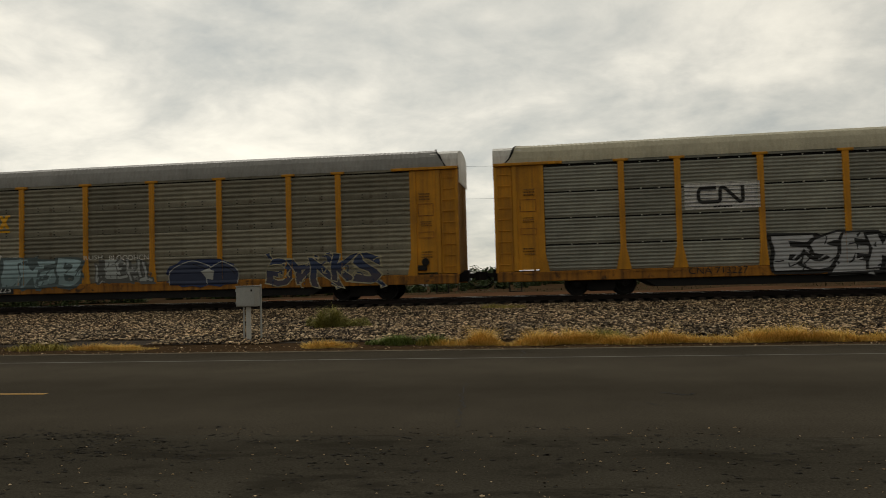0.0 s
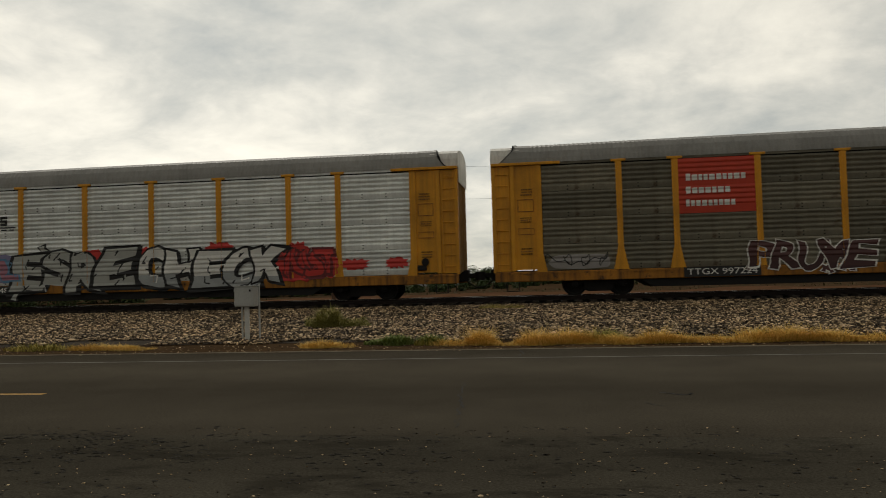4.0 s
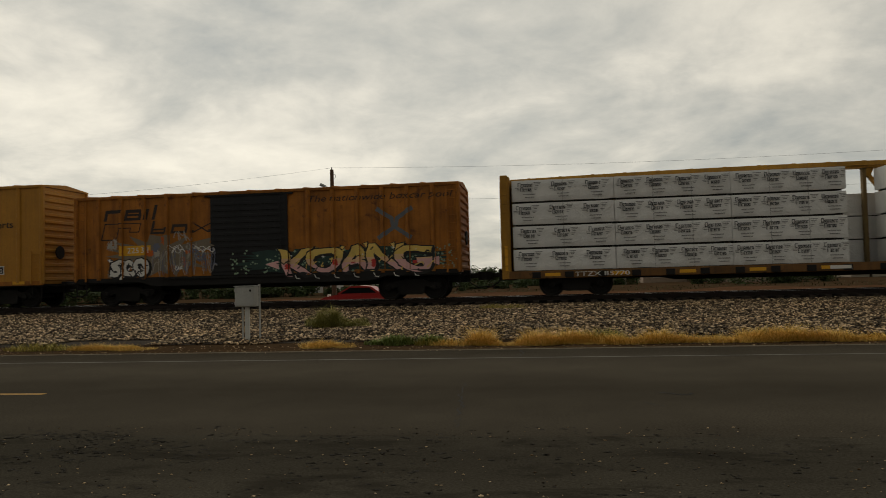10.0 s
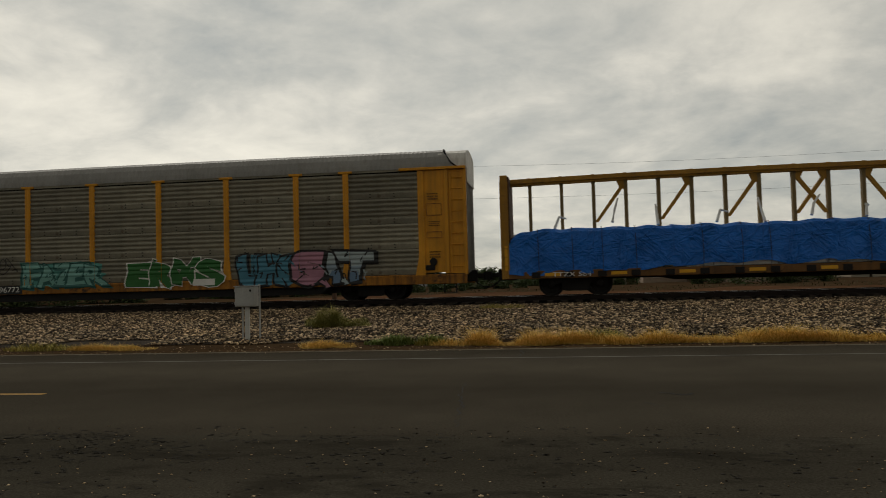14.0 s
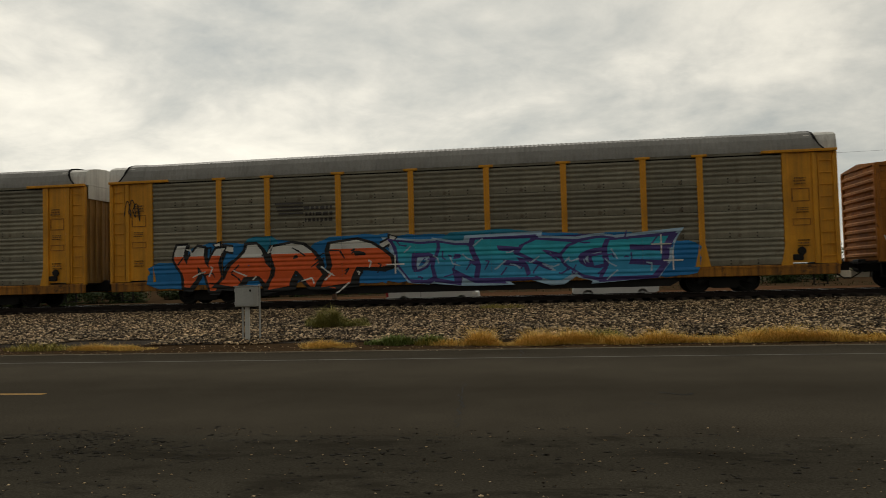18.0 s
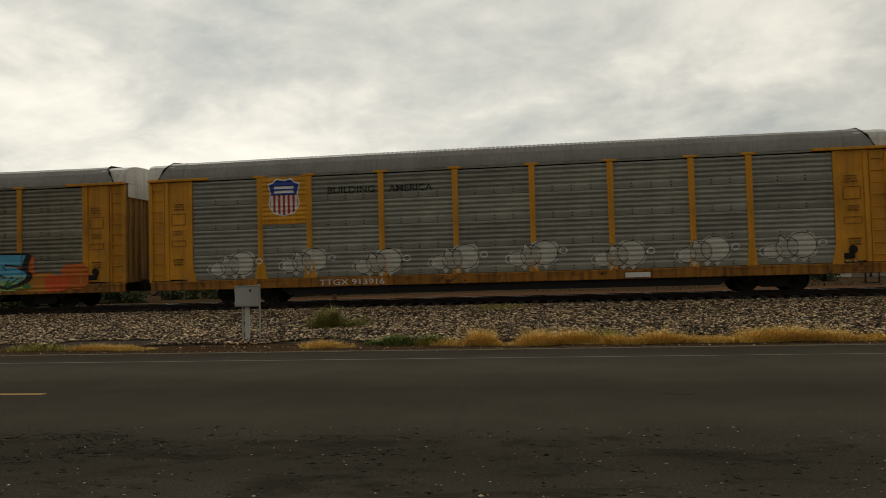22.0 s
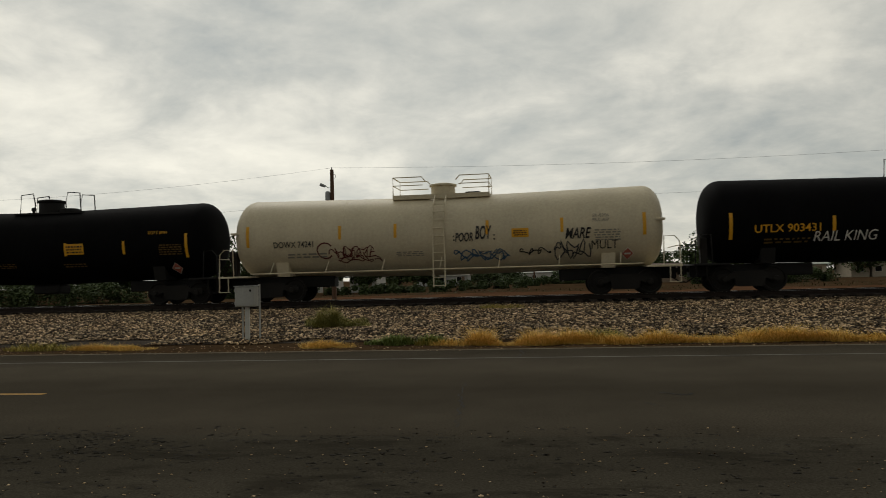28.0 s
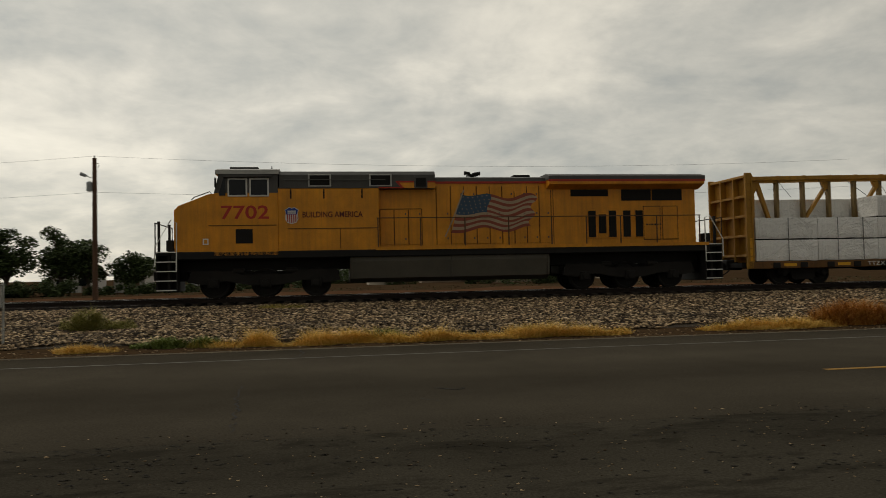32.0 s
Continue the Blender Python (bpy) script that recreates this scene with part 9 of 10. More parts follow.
# ---------------------------------------------------------------- ballast, ties, verge
def stones_object(name, spots, sizes, seed, material, label, category="gravel"):
    """Many small broken stones in one mesh: each a jittered six-cornered lump."""
    rs = np.random.RandomState(seed)
    n = len(spots)
    base = np.array([(1, 0, 0), (-1, 0, 0), (0, 1, 0), (0, -1, 0), (0, 0, 1), (0, 0, -1), (0.6, 0.6, 0.5), (-0.6, -0.5, 0.55)], float)
    faces = np.array([(0, 6, 4), (6, 2, 4), (0, 2, 6), (2, 1, 4), (1, 7, 4), (7, 3, 4), (1, 3, 7), (3, 0, 4), (2, 0, 5), (1, 2, 5), (3, 1, 5), (0, 3, 5)])
    v = base[None] * (1 + rs.uniform(-0.35, 0.35, (n, 8, 1))) + rs.uniform(-0.15, 0.15, (n, 8, 3))
    a = rs.uniform(0, 2 * np.pi, n)
    c, s = np.cos(a)[:, None], np.sin(a)[:, None]
    flat = rs.uniform(0.4, 0.85, (n, 1))
    x = (v[..., 0] * c - v[..., 1] * s) * sizes[:, None] * rs.uniform(0.8, 1.7, (n, 1)) + spots[:, 0:1]
    y = (v[..., 0] * s + v[..., 1] * c) * sizes[:, None] + spots[:, 1:2]
    z = v[..., 2] * sizes[:, None] * flat + spots[:, 2:3]
    co = np.stack([x, y, z], -1).reshape(-1, 3)
    f = (faces[None] + 8 * np.arange(n)[:, None, None]).reshape(-1, 3)
    me = bpy.data.meshes.new(name)
    me.vertices.add(len(co))
    me.vertices.foreach_set("co", co.ravel())
    me.loops.add(f.size)
    me.loops.foreach_set("vertex_index", f.ravel())
    me.polygons.add(len(f))
    me.polygons.foreach_set("loop_start", np.arange(0, f.size, 3))
    me.update(calc_edges=True)
    me.materials.append(material)
    return tagged(new(name, me), label, category, kind="stuff")


def stone_material():
    """Each stone its own tone, from pale grey and tan to near black."""
    m = bpy.data.materials.new("mixed_ballast_stone")
    m.use_nodes = True
    t = m.node_tree
    t.nodes.clear()
    mk = node_maker(t)
    g = mk("ShaderNodeNewGeometry")
    tone = ramp_of(mk, g.outputs["Random Per Island"], [(0.0, (0.018, 0.015, 0.012)), (0.38, (0.065, 0.05, 0.036)), (0.62, (0.19, 0.148, 0.10)), (0.85, (0.46, 0.37, 0.26)), (1.0, (0.78, 0.66, 0.50))])
    co = mk("ShaderNodeTexCoord")
    patch = mk("ShaderNodeTexNoise", Vector=co.outputs["Object"], Scale=0.45, Detail=3.0)
    tint = ramp_of(mk, patch.outputs[0], [(0.3, (0.68, 0.62, 0.54)), (0.42, (1.02, 0.92, 0.77)), (0.55, (1.15, 1.01, 0.82)), (0.7, (1.28, 1.1, 0.87))])
    b = mk("ShaderNodeBsdfPrincipled", Base_Color=mix_of(mk, 1.0, tone, tint, "MULTIPLY"), Roughness=0.85)
    b.inputs["Specular IOR Level"].default_value = 0.15
    mk("ShaderNodeOutputMaterial", i0=b.outputs[0])
    return m


BALLAST = stone_material()
rs = np.random.RandomState(5)
N = 125000
px, py = rs.uniform(-24, 28, N), 16.0 + 12.3 * rs.uniform(0, 1, N) ** 1.05
edge_wobble = 0.35 * np.sin(px * 0.9) + 0.25 * np.sin(px * 2.3 + 1)
ok = py > 16.15 + edge_wobble
px, py = px[ok], py[ok]
ok = ~((np.abs(px + 10.6) < 1.3) & (py < 17.2)) & (py < 26.9)
px, py = px[ok], py[ok]
pz = np.array([height_at(y) for y in py]) + 0.022 + 0.018 * (1 + np.sin(px * 1.7 + py) * np.sin(py * 1.3))
stones_object("ballast_stones", np.stack([px, py, pz], 1), 0.022 + 0.028 * rs.uniform(0, 1, len(px)) ** 2, 6, BALLAST, "loose broken grey-brown track ballast stones")
# stones between the rails share that dark colour, painted as shade
n = 9000
px, py = rs.uniform(-24, 28, n), rs.uniform(27.9, 31.6, n)
pz = np.array([height_at(y) for y in py]) + 0.01
stones_object("track_stones", np.stack([px, py, pz], 1), 0.03 + 0.03 * rs.uniform(0, 1, n), 7, shaded_ballast, "crushed stone between the rails")
# loose chips on the road shoulder and along the road's far edge
n = 1700
px, py = rs.uniform(-9, 12, n), 4.4 + 2.6 * rs.uniform(0, 1, n)
stones_object("loose_chips", np.stack([px, py, np.full(n, 0.002)], 1), 0.004 + 0.008 * rs.uniform(0, 1, n) ** 3, 8, BALLAST, "scattered small stone chips on the shoulder")
n = 5000
px = rs.uniform(-24, 30, n)
py = 14.45 + rs.uniform(0, 1.5, n)
stones_object("verge_chips", np.stack([px, py, np.array([height_at(y) for y in py]) + 0.004], 1), 0.007 + 0.015 * rs.uniform(0, 1, n) ** 2, 9, BALLAST, "loose gravel along the road edge")

track = thing("track_ties", "row of dark tarred wooden railway ties", "track", kind="structure")
tie_mesh = Mesh().box(-0.11, 0.11, -1.3, 1.3, -0.13, 0.05, 0.012)
for i in range(-75, 76):
    part("tie", lambda: tie_mesh, TIE, track, key="tie", at=pose(i * 0.54, TRACK_Y, RAIL_TOP - 0.22))
plate = Mesh().box(-0.09, 0.09, -0.18, 0.18, 0.0, 0.015)
for i in range(-75, 76):
    part("tie_plate", lambda: plate, RAIL_SIDE, track, key="tie_plate", at=pose(i * 0.54, TRACK_Y - 0.7535, RAIL_TOP - 0.17))

# road cracks: thin jagged tar-dark lines
def crack(pts, w, seed):
    rnd = random.Random(seed)
    m = Mesh()
    fine = []
    for (xa, ya), (xb, yb) in zip(pts, pts[1:]):
        for k in range(8):
            s = k / 8
            fine.append((xa + (xb - xa) * s + rnd.uniform(-0.03, 0.03), ya + (yb - ya) * s))
    for (xa, ya), (xb, yb) in zip(fine, fine[1:]):
        d = math.hypot(xb - xa, yb - ya) or 1
        k = w * rnd.uniform(0.3, 1.0)
        nx, ny = -(yb - ya) / d * k, (xb - xa) / d * k
        i = len(m.v)
        m.v += [(xa - nx, ya - ny, 0.004), (xa + nx, ya + ny, 0.004), (xb + nx, yb + ny, 0.004), (xb - nx, yb - ny, 0.004)]
        m.f.append((i, i + 3, i + 2, i + 1))
    return tagged(new("road_crack", m.mesh("road_crack", DARK)), "thin dark crack in the asphalt", "road crack", "road cracks", "structure")


crack([(-1.16, 9.9), (-1.1, 8.9), (-1.0, 8.2), (-0.97, 7.5)], 0.012, 1)
crack([(-0.95, 7.4), (-0.9, 6.9)], 0.008, 2)
crack([(1.25, 9.0), (1.5, 8.8), (1.6, 8.95)], 0.02, 3)
crack([(1.0, 8.3), (1.15, 8.05)], 0.014, 4)
crack([(-0.6, 14.35), (-0.5, 13.6), (-0.62, 12.9)], 0.012, 9)
crack([(4.0, 14.35), (4.1, 13.5)], 0.012, 10)


# pits where the shoulder's top layer has broken away, thickest on one side
PATCH = paint("bare_dark_asphalt", (0.029, 0.025, 0.019), 0.95, var=0.3, scale=3.0, grain=0.4, bump=0.9, spec=0.1)


def pits(name, spots, label, seed):
    rnd = random.Random(seed)
    m = Mesh()
    for x, y, r in spots:
        n, i = rnd.randint(5, 8), len(m.v)
        t = rnd.uniform(0, 6.28)
        m.v += [(x + 1.5 * r * rnd.uniform(0.5, 1.2) * math.cos(t + 6.283 * k / n), y + r * rnd.uniform(0.5, 1.2) * math.sin(t + 6.283 * k / n), 0.0022) for k in range(n)]
        m.f.append(tuple(range(i, i + n)))
    return tagged(new(name, m.mesh(name, PATCH)), label, "road wear", kind="stuff")


rnd = random.Random(91)
spots = []
for _ in range(26000):
    x, y = rnd.uniform(-9.0, 7.0), rnd.uniform(4.3, 7.0)
    dense = max(0.0, min(1.0, 0.55 - 0.22 * (x + 2.2))) * max(0.0, 1 - abs(y - 6.0 + 0.05 * x) / 0.75)
    clot = 0.35 + 1.2 * noise.noise((x * 1.1, y * 2.2, 4.0)) + 0.8 * noise.noise((x * 3.0, y * 5.0, 9.0))
    if rnd.random() < (0.16 + 1.1 * dense) * clot:
        spots.append((x, y, rnd.choice((0.005, 0.006, 0.008, 0.011, 0.015, 0.022))))
pits("asphalt_pits", spots, "broken pitted patches in the shoulder asphalt", 92)


# ---------------------------------------------------------------- grass and weeds
def blades(name, spots, label, material, height=0.3, lean=0.5, width=0.012, seed=0, category="grass", per=1):
    """Tufts of thin bent blades in one mesh."""
    rnd = random.Random(seed)
    m = Mesh()
    for x, y, z, k in spots:
        a = rnd.uniform(0, 6.283)
        h = height * k * rnd.uniform(0.5, 1.1)
        l = lean * h * rnd.uniform(0.2, 1.0)
        dx, dy = math.cos(a), math.sin(a)
        w = width * rnd.uniform(0.6, 1.4)
        i = len(m.v)
        m.v += [(x - dy * w, y + dx * w, z), (x + dy * w, y - dx * w, z), (x + dx * l * 0.4 + dy * w * 0.7, y + dy * l * 0.4 - dx * w * 0.7, z + h * 0.6), (x + dx * l * 0.4 - dy * w * 0.7, y + dy * l * 0.4 + dx * w * 0.7, z + h * 0.6), (x + dx * l, y + dy * l, z + h)]
        m.f += [(i, i + 1, i + 2, i + 3), (i + 3, i + 2, i + 4)]
    return tagged(new(name, m.mesh(name, material)), label, category, kind="stuff")


def leafy(name, stops):
    m = bpy.data.materials.new(name)
    m.use_nodes = True
    t = m.node_tree
    t.nodes.clear()
    mk = node_maker(t)
    g = mk("ShaderNodeNewGeometry")
    co = mk("ShaderNodeTexCoord")
    patch = mk("ShaderNodeTexNoise", Vector=co.outputs["Object"], Scale=0.8, Detail=3.0)
    f = math_of(mk, "ADD", math_of(mk, "MULTIPLY", g.outputs["Random Per Island"], 0.6), math_of(mk, "MULTIPLY", patch.outputs[0], 0.4))
    b = mk("ShaderNodeBsdfPrincipled", Base_Color=ramp_of(mk, f, stops), Roughness=0.75)
    b.inputs["Specular IOR Level"].default_value = 0.15
    mk("ShaderNodeOutputMaterial", i0=b.outputs[0])
    return m


DRY = leafy("dry_grass", [(0.2, (0.48, 0.30, 0.06)), (0.5, (0.74, 0.47, 0.10)), (0.8, (0.92, 0.64, 0.2))])
DRY_GREEN = leafy("half_dry_grass", [(0.2, (0.22, 0.19, 0.035)), (0.5, (0.36, 0.31, 0.07)), (0.8, (0.55, 0.42, 0.11))])
WEED = leafy("green_weed", [(0.2, (0.09, 0.12, 0.025)), (0.5, (0.17, 0.22, 0.05)), (0.8, (0.3, 0.34, 0.1))])
OLIVE = leafy("olive_bush", [(0.2, (0.13, 0.13, 0.03)), (0.5, (0.25, 0.24, 0.06)), (0.8, (0.42, 0.37, 0.11))])
LEAF = leafy("dark_tree_leaf", [(0.2, (0.03, 0.045, 0.016)), (0.5, (0.06, 0.088, 0.03)), (0.8, (0.1, 0.13, 0.045))])
BARK = paint("grey_bark", (0.07, 0.055, 0.04), 0.9, var=0.3, scale=3, bump=0.6)
rnd = random.Random(15)


def clump(cx, cy, rx, ry, n, k=1.0):
    out = []
    for _ in range(n):
        a, q = rnd.uniform(0, 6.283), math.sqrt(rnd.random())
        x, y = cx + rx * q * math.cos(a), cy + ry * q * math.sin(a)
        out.append((x, y, height_at(y) - 0.01, k * (1.15 - 0.6 * q * q)))
    return out


dry = []
for x, rx, n, k in ((-10.1, 0.75, 420, 0.8), (-9.3, 0.5, 200, 0.6), (-4.95, 0.35, 260, 0.75), (-4.4, 0.3, 90, 0.5), (-2.0, 0.5, 160, 0.7), (-1.4, 0.35, 330, 1.1), (-0.9, 0.4, 200, 0.7), (-0.3, 0.45, 340, 1.1), (0.3, 0.5, 330, 1.0), (0.9, 0.5, 300, 0.9), (1.5, 0.5, 330, 1.0), (2.1, 0.5, 330, 1.05), (2.7, 0.45, 300, 0.9), (3.2, 0.5, 240, 0.7), (4.0, 0.5, 330, 1.0), (4.5, 0.5, 340, 1.15), (5.1, 0.45, 280, 1.0), (5.6, 0.4, 260, 0.8), (6.0, 0.4, 220, 0.7), (8.6, 0.5, 300, 0.9), (9.4, 0.5, 330, 1.0), (10.2, 0.6, 330, 1.0), (11.2, 0.5, 260, 0.8)):
    dry += [(a, b, c, q * max(0.25, 0.85 + 1.3 * noise.noise((a * 1.6, b * 2.0, 6.0)))) for a, b, c, q in clump(x, 15.5 + 0.1 * math.sin(x * 3), rx * 1.15, 0.3, int(n * 2.6), k)]
blades("dry_grass", dry + [(x + 0.03, y + 0.04, z, k * 0.7) for x, y, z, k in dry], "tufts of dry yellow grass along the verge", DRY, 0.27, 2.0, 0.0042, 21)
mid = clump(-11.6, 15.6, 0.9, 0.3, 500, 0.8) + clump(1.0, 15.9, 0.6, 0.25, 350, 1.2) + clump(4.3, 15.8, 0.5, 0.25, 250, 1.1) + clump(-2.6, 15.6, 0.3, 0.2, 150, 0.8) + clump(-1.9, 25.0, 0.55, 0.35, 350, 0.9) + clump(-1.2, 25.2, 0.4, 0.3, 200, 0.8)
blades("half_dry_grass", mid, "half-dry olive grass tufts in the gravel", DRY_GREEN, 0.24, 1.5, 0.008, 22)
weed = clump(-3.3, 15.75, 0.38, 0.25, 620, 1.0) + clump(-2.55, 15.75, 0.28, 0.2, 380, 1.0) + clump(-3.8, 15.8, 0.25, 0.15, 150, 0.6) + clump(1.25, 16.0, 0.2, 0.2, 150, 1.0)
blades("green_weeds", weed, "low green weeds by the road edge", WEED, 0.22, 1.8, 0.014, 23, "weed")
bush = clump(-6.1, 19.7, 0.36, 0.36, 1500, 1.0) + clump(-5.75, 19.8, 0.5, 0.3, 900, 0.7) + clump(-5.3, 19.9, 0.42, 0.28, 900, 0.62) + clump(-6.5, 19.9, 0.25, 0.25, 350, 0.6)
bush = [(x, y, z + rnd.uniform(0.0, 0.42) * k * q, k * 0.5 * q) for x, y, z, k in bush + bush for q in (max(0.25, 0.8 + 1.2 * noise.noise((x * 3.0, y * 3.0, 2.0))),)]
blades("olive_bush", bush, "olive desert bush growing in the ballast", OLIVE, 0.34, 2.6, 0.005, 24, "bush")
red = clump(12.2, 15.9, 1.1, 0.45, 2400, 1.1)
blades("tumbleweed", red, "rusty brown dry tumbleweed on the verge", leafy("russet_weed", [(0.2, (0.2, 0.08, 0.015)), (0.5, (0.42, 0.17, 0.03)), (0.8, (0.55, 0.28, 0.06))]), 0.5, 1.4, 0.010, 25, "bush")
far_grass = []
for _ in range(2500):
    x, y = rnd.uniform(-30, 75), rnd.uniform(62, 100)
    far_grass.append((x, y, height_at(y), rnd.uniform(0.5, 1.4)))
blades("field_weeds", far_grass, "sparse weeds on the dirt field beyond the track", leafy("field_weed_leaf", [(0.2, (0.035, 0.04, 0.012)), (0.5, (0.06, 0.055, 0.018)), (0.8, (0.09, 0.07, 0.025))]), 0.2, 2.5, 0.05, 26, "weed")


# ---------------------------------------------------------------- relay box beside the track
def relay_box():
    ob = thing("signal_box", "grey metal signal cabinet on three posts beside the track", "cabinet", at=pose(-7.16, 16.9, height_at(16.9)))
    grey = paint("cabinet_grey_paint", (0.40, 0.40, 0.37), 0.5, var=0.1, scale=2.0, streak=0.2, second=(0.2, 0.18, 0.15))
    box = part("cabinet", Mesh().box(-0.25, 0.23, -0.15, 0.15, 0.81, 1.29, 0.015), grey, ob, "pale grey steel cabinet")
    part("door", Mesh().box(-0.235, 0.215, -0.163, -0.15, 0.825, 1.275, 0.008), grey, box)
    part("latch", Mesh().box(0.13, 0.17, -0.185, -0.163, 1.17, 1.22, 0.008), GRIME, box)
    for z in (0.9, 1.2):
        part("hinge", Mesh().box(-0.25, -0.225, -0.172, -0.15, z - 0.03, z + 0.03, 0.004), grey, box)
    part("lid", Mesh().box(-0.265, 0.245, -0.175, 0.165, 1.29, 1.31, 0.006), grey, box)
    part("post", Mesh().box(-0.055, 0.055, -0.03, 0.03, -0.12, 0.81, 0.01), paint("post_white_paint", (0.55, 0.54, 0.5), 0.6, var=0.1), ob, "white flat post")
    for x in (-0.2, 0.235):
        part("pipe_leg", Mesh().tube([(x, 0.19, -0.1), (x, 0.19, 1.34 if x > 0 else 0.85)], 0.024, 8), grey, ob, "galvanised pipe leg")
    return ob


relay_box()


# ---------------------------------------------------------------- beyond the track
def tree(x, y, h, spread, seed, trunk_h=0.2, leaves=2600, size=0.16, label="dark leafy shade tree behind the railway"):
    rnd = random.Random(seed)
    ob = thing("tree", label, "tree", "trees beyond the track", at=pose(x, y, height_at(y)))
    m = Mesh()
    th = h * trunk_h
    m.tube([(0, 0, -0.2), (0.05, 0, th * 0.5), (rnd.uniform(-0.2, 0.2), 0.1, th), (rnd.uniform(-0.3, 0.3), 0, h * 0.75)], [h * 0.035, h * 0.028, h * 0.022, h * 0.008], 8)
    centres = []
    for k in range(17):
        a, q = rnd.uniform(0, 6.283), rnd.uniform(0.1, 0.95)
        tip = (math.cos(a) * spread * q, math.sin(a) * spread * q, th + (h - th) * rnd.uniform(0.15, 0.92) * (1.1 - 0.3 * q))
        m.tube([(0, 0, th * rnd.uniform(0.7, 1.3)), (tip[0] * 0.5, tip[1] * 0.5, tip[2] * 0.75 + th * 0.2), tip], [h * 0.016, h * 0.01, h * 0.004], 5)
        centres.append((tip, rnd.uniform(0.38, 0.62) * spread))
    part("trunk", m, BARK, ob, "forked grey trunk with limbs")
    c = Mesh()
    for _ in range(leaves):
        (cx, cy, cz), r = rnd.choice(centres)
        a, b, q = rnd.uniform(0, 6.283), rnd.uniform(-1, 1), rnd.random() ** 0.4
        s = math.sqrt(1 - b * b)
        p = Vector((cx + r * q * s * math.cos(a), cy + r * q * s * math.sin(a), max(th * 0.6, cz + r * 0.75 * q * b)))
        u = Vector((rnd.uniform(-1, 1), rnd.uniform(-1, 1), rnd.uniform(-0.6, 0.6))).normalized()
        w = u.cross(Vector((rnd.uniform(-1, 1), rnd.uniform(-1, 1), 1))).normalized()
        k = size * rnd.uniform(0.6, 1.5)
        i = len(c.v)
        c.v += [tuple(p - u * k), tuple(p + w * k * 0.55), tuple(p + u * k), tuple(p - w * k * 0.55)]
        c.f.append((i, i + 1, i + 2, i + 3))
    part("crown", c, LEAF, ob, "uneven dark green crown")
    return ob


def shrub(x, y, w, h, seed, m=None, label="dense green hedge shrub by the houses"):
    rnd = random.Random(seed)
    ob = thing("hedge_shrub", label, "shrub", "shrubs beyond the track", at=pose(x, y, height_at(y)))
    c = Mesh()
    lumps = [(rnd.uniform(-w / 2, w / 2), rnd.uniform(-1, 1), rnd.uniform(0.1, 0.6) * h, rnd.uniform(0.28, 0.5) * h) for _ in range(max(5, int(w * 2.2)))]
    for _ in range(int(420 * w)):
        cx, cy, cz, r = rnd.choice(lumps)
        a, b, q = rnd.uniform(0, 6.283), rnd.uniform(-1, 1), rnd.random() ** 0.35
        s = math.sqrt(1 - b * b)
        p = Vector((cx + r * q * s * math.cos(a), cy + r * q * s * math.sin(a), max(0.05, cz + r * q * b)))
        u = Vector((rnd.uniform(-1, 1), rnd.uniform(-1, 1), rnd.uniform(-0.6, 0.6))).normalized()
        v = u.cross(Vector((rnd.uniform(-1, 1), rnd.uniform(-1, 1), 1))).normalized()
        k = 0.14 * rnd.uniform(0.6, 1.5)
        i = len(c.v)
        c.v += [tuple(p - u * k), tuple(p + v * k * 0.6), tuple(p + u * k), tuple(p - v * k * 0.6)]
        c.f.append((i, i + 1, i + 2, i + 3))
    part("foliage", c, m or LEAF, ob)
    part("stem", Mesh().tube([(0, 0, -0.1), (0.1, 0, h * 0.6)], [0.08, 0.03], 6), BARK, ob)
    return ob


def spot(px, d):
    """Along the line of sight at a bearing given as the tangent from straight ahead, at distance d across the track."""
    return px * d, d


# tangents of bearing seen from the camera, distance, height, spread
for i, (b, d, h, w) in enumerate(((-0.92, 70, 7.4, 3.2), (-0.82, 72, 7.0, 3.0), (-0.76, 74, 6.8, 2.8), (-0.705, 77, 6.8, 2.6), (-0.66, 80, 6.6, 2.6), (-0.62, 84, 6.2, 2.4), (-0.45, 96, 8.2, 3.4), (-0.402, 94, 8.0, 3.0), (-0.338, 96, 8.3, 3.0), (-0.305, 97, 7.2, 2.6), (-0.25, 100, 5.6, 2.4), (-0.205, 120, 5.0, 3.0), (-0.17, 125, 5.0, 3.0), (-0.09, 190, 3.4, 4.5), (-0.05, 200, 3.4, 4.0), (0.03, 190, 3.4, 4.0), (0.075, 170, 7.5, 4.2), (0.115, 150, 7.4, 4.0), (0.155, 170, 7.0, 4.0), (0.2, 130, 7.8, 4.0), (0.24, 125, 8.0, 4.2), (0.275, 140, 8.4, 4.6), (0.33, 150, 8.2, 4.5), (0.4, 140, 7.6, 4.2), (0.47, 150, 8.0, 4.5))):
    x, y = spot(b, d)
    tree(x, y, h, w, 500 + i, leaves=5200 if d < 105 else 2600, size=0.2 if d < 105 else 0.3)
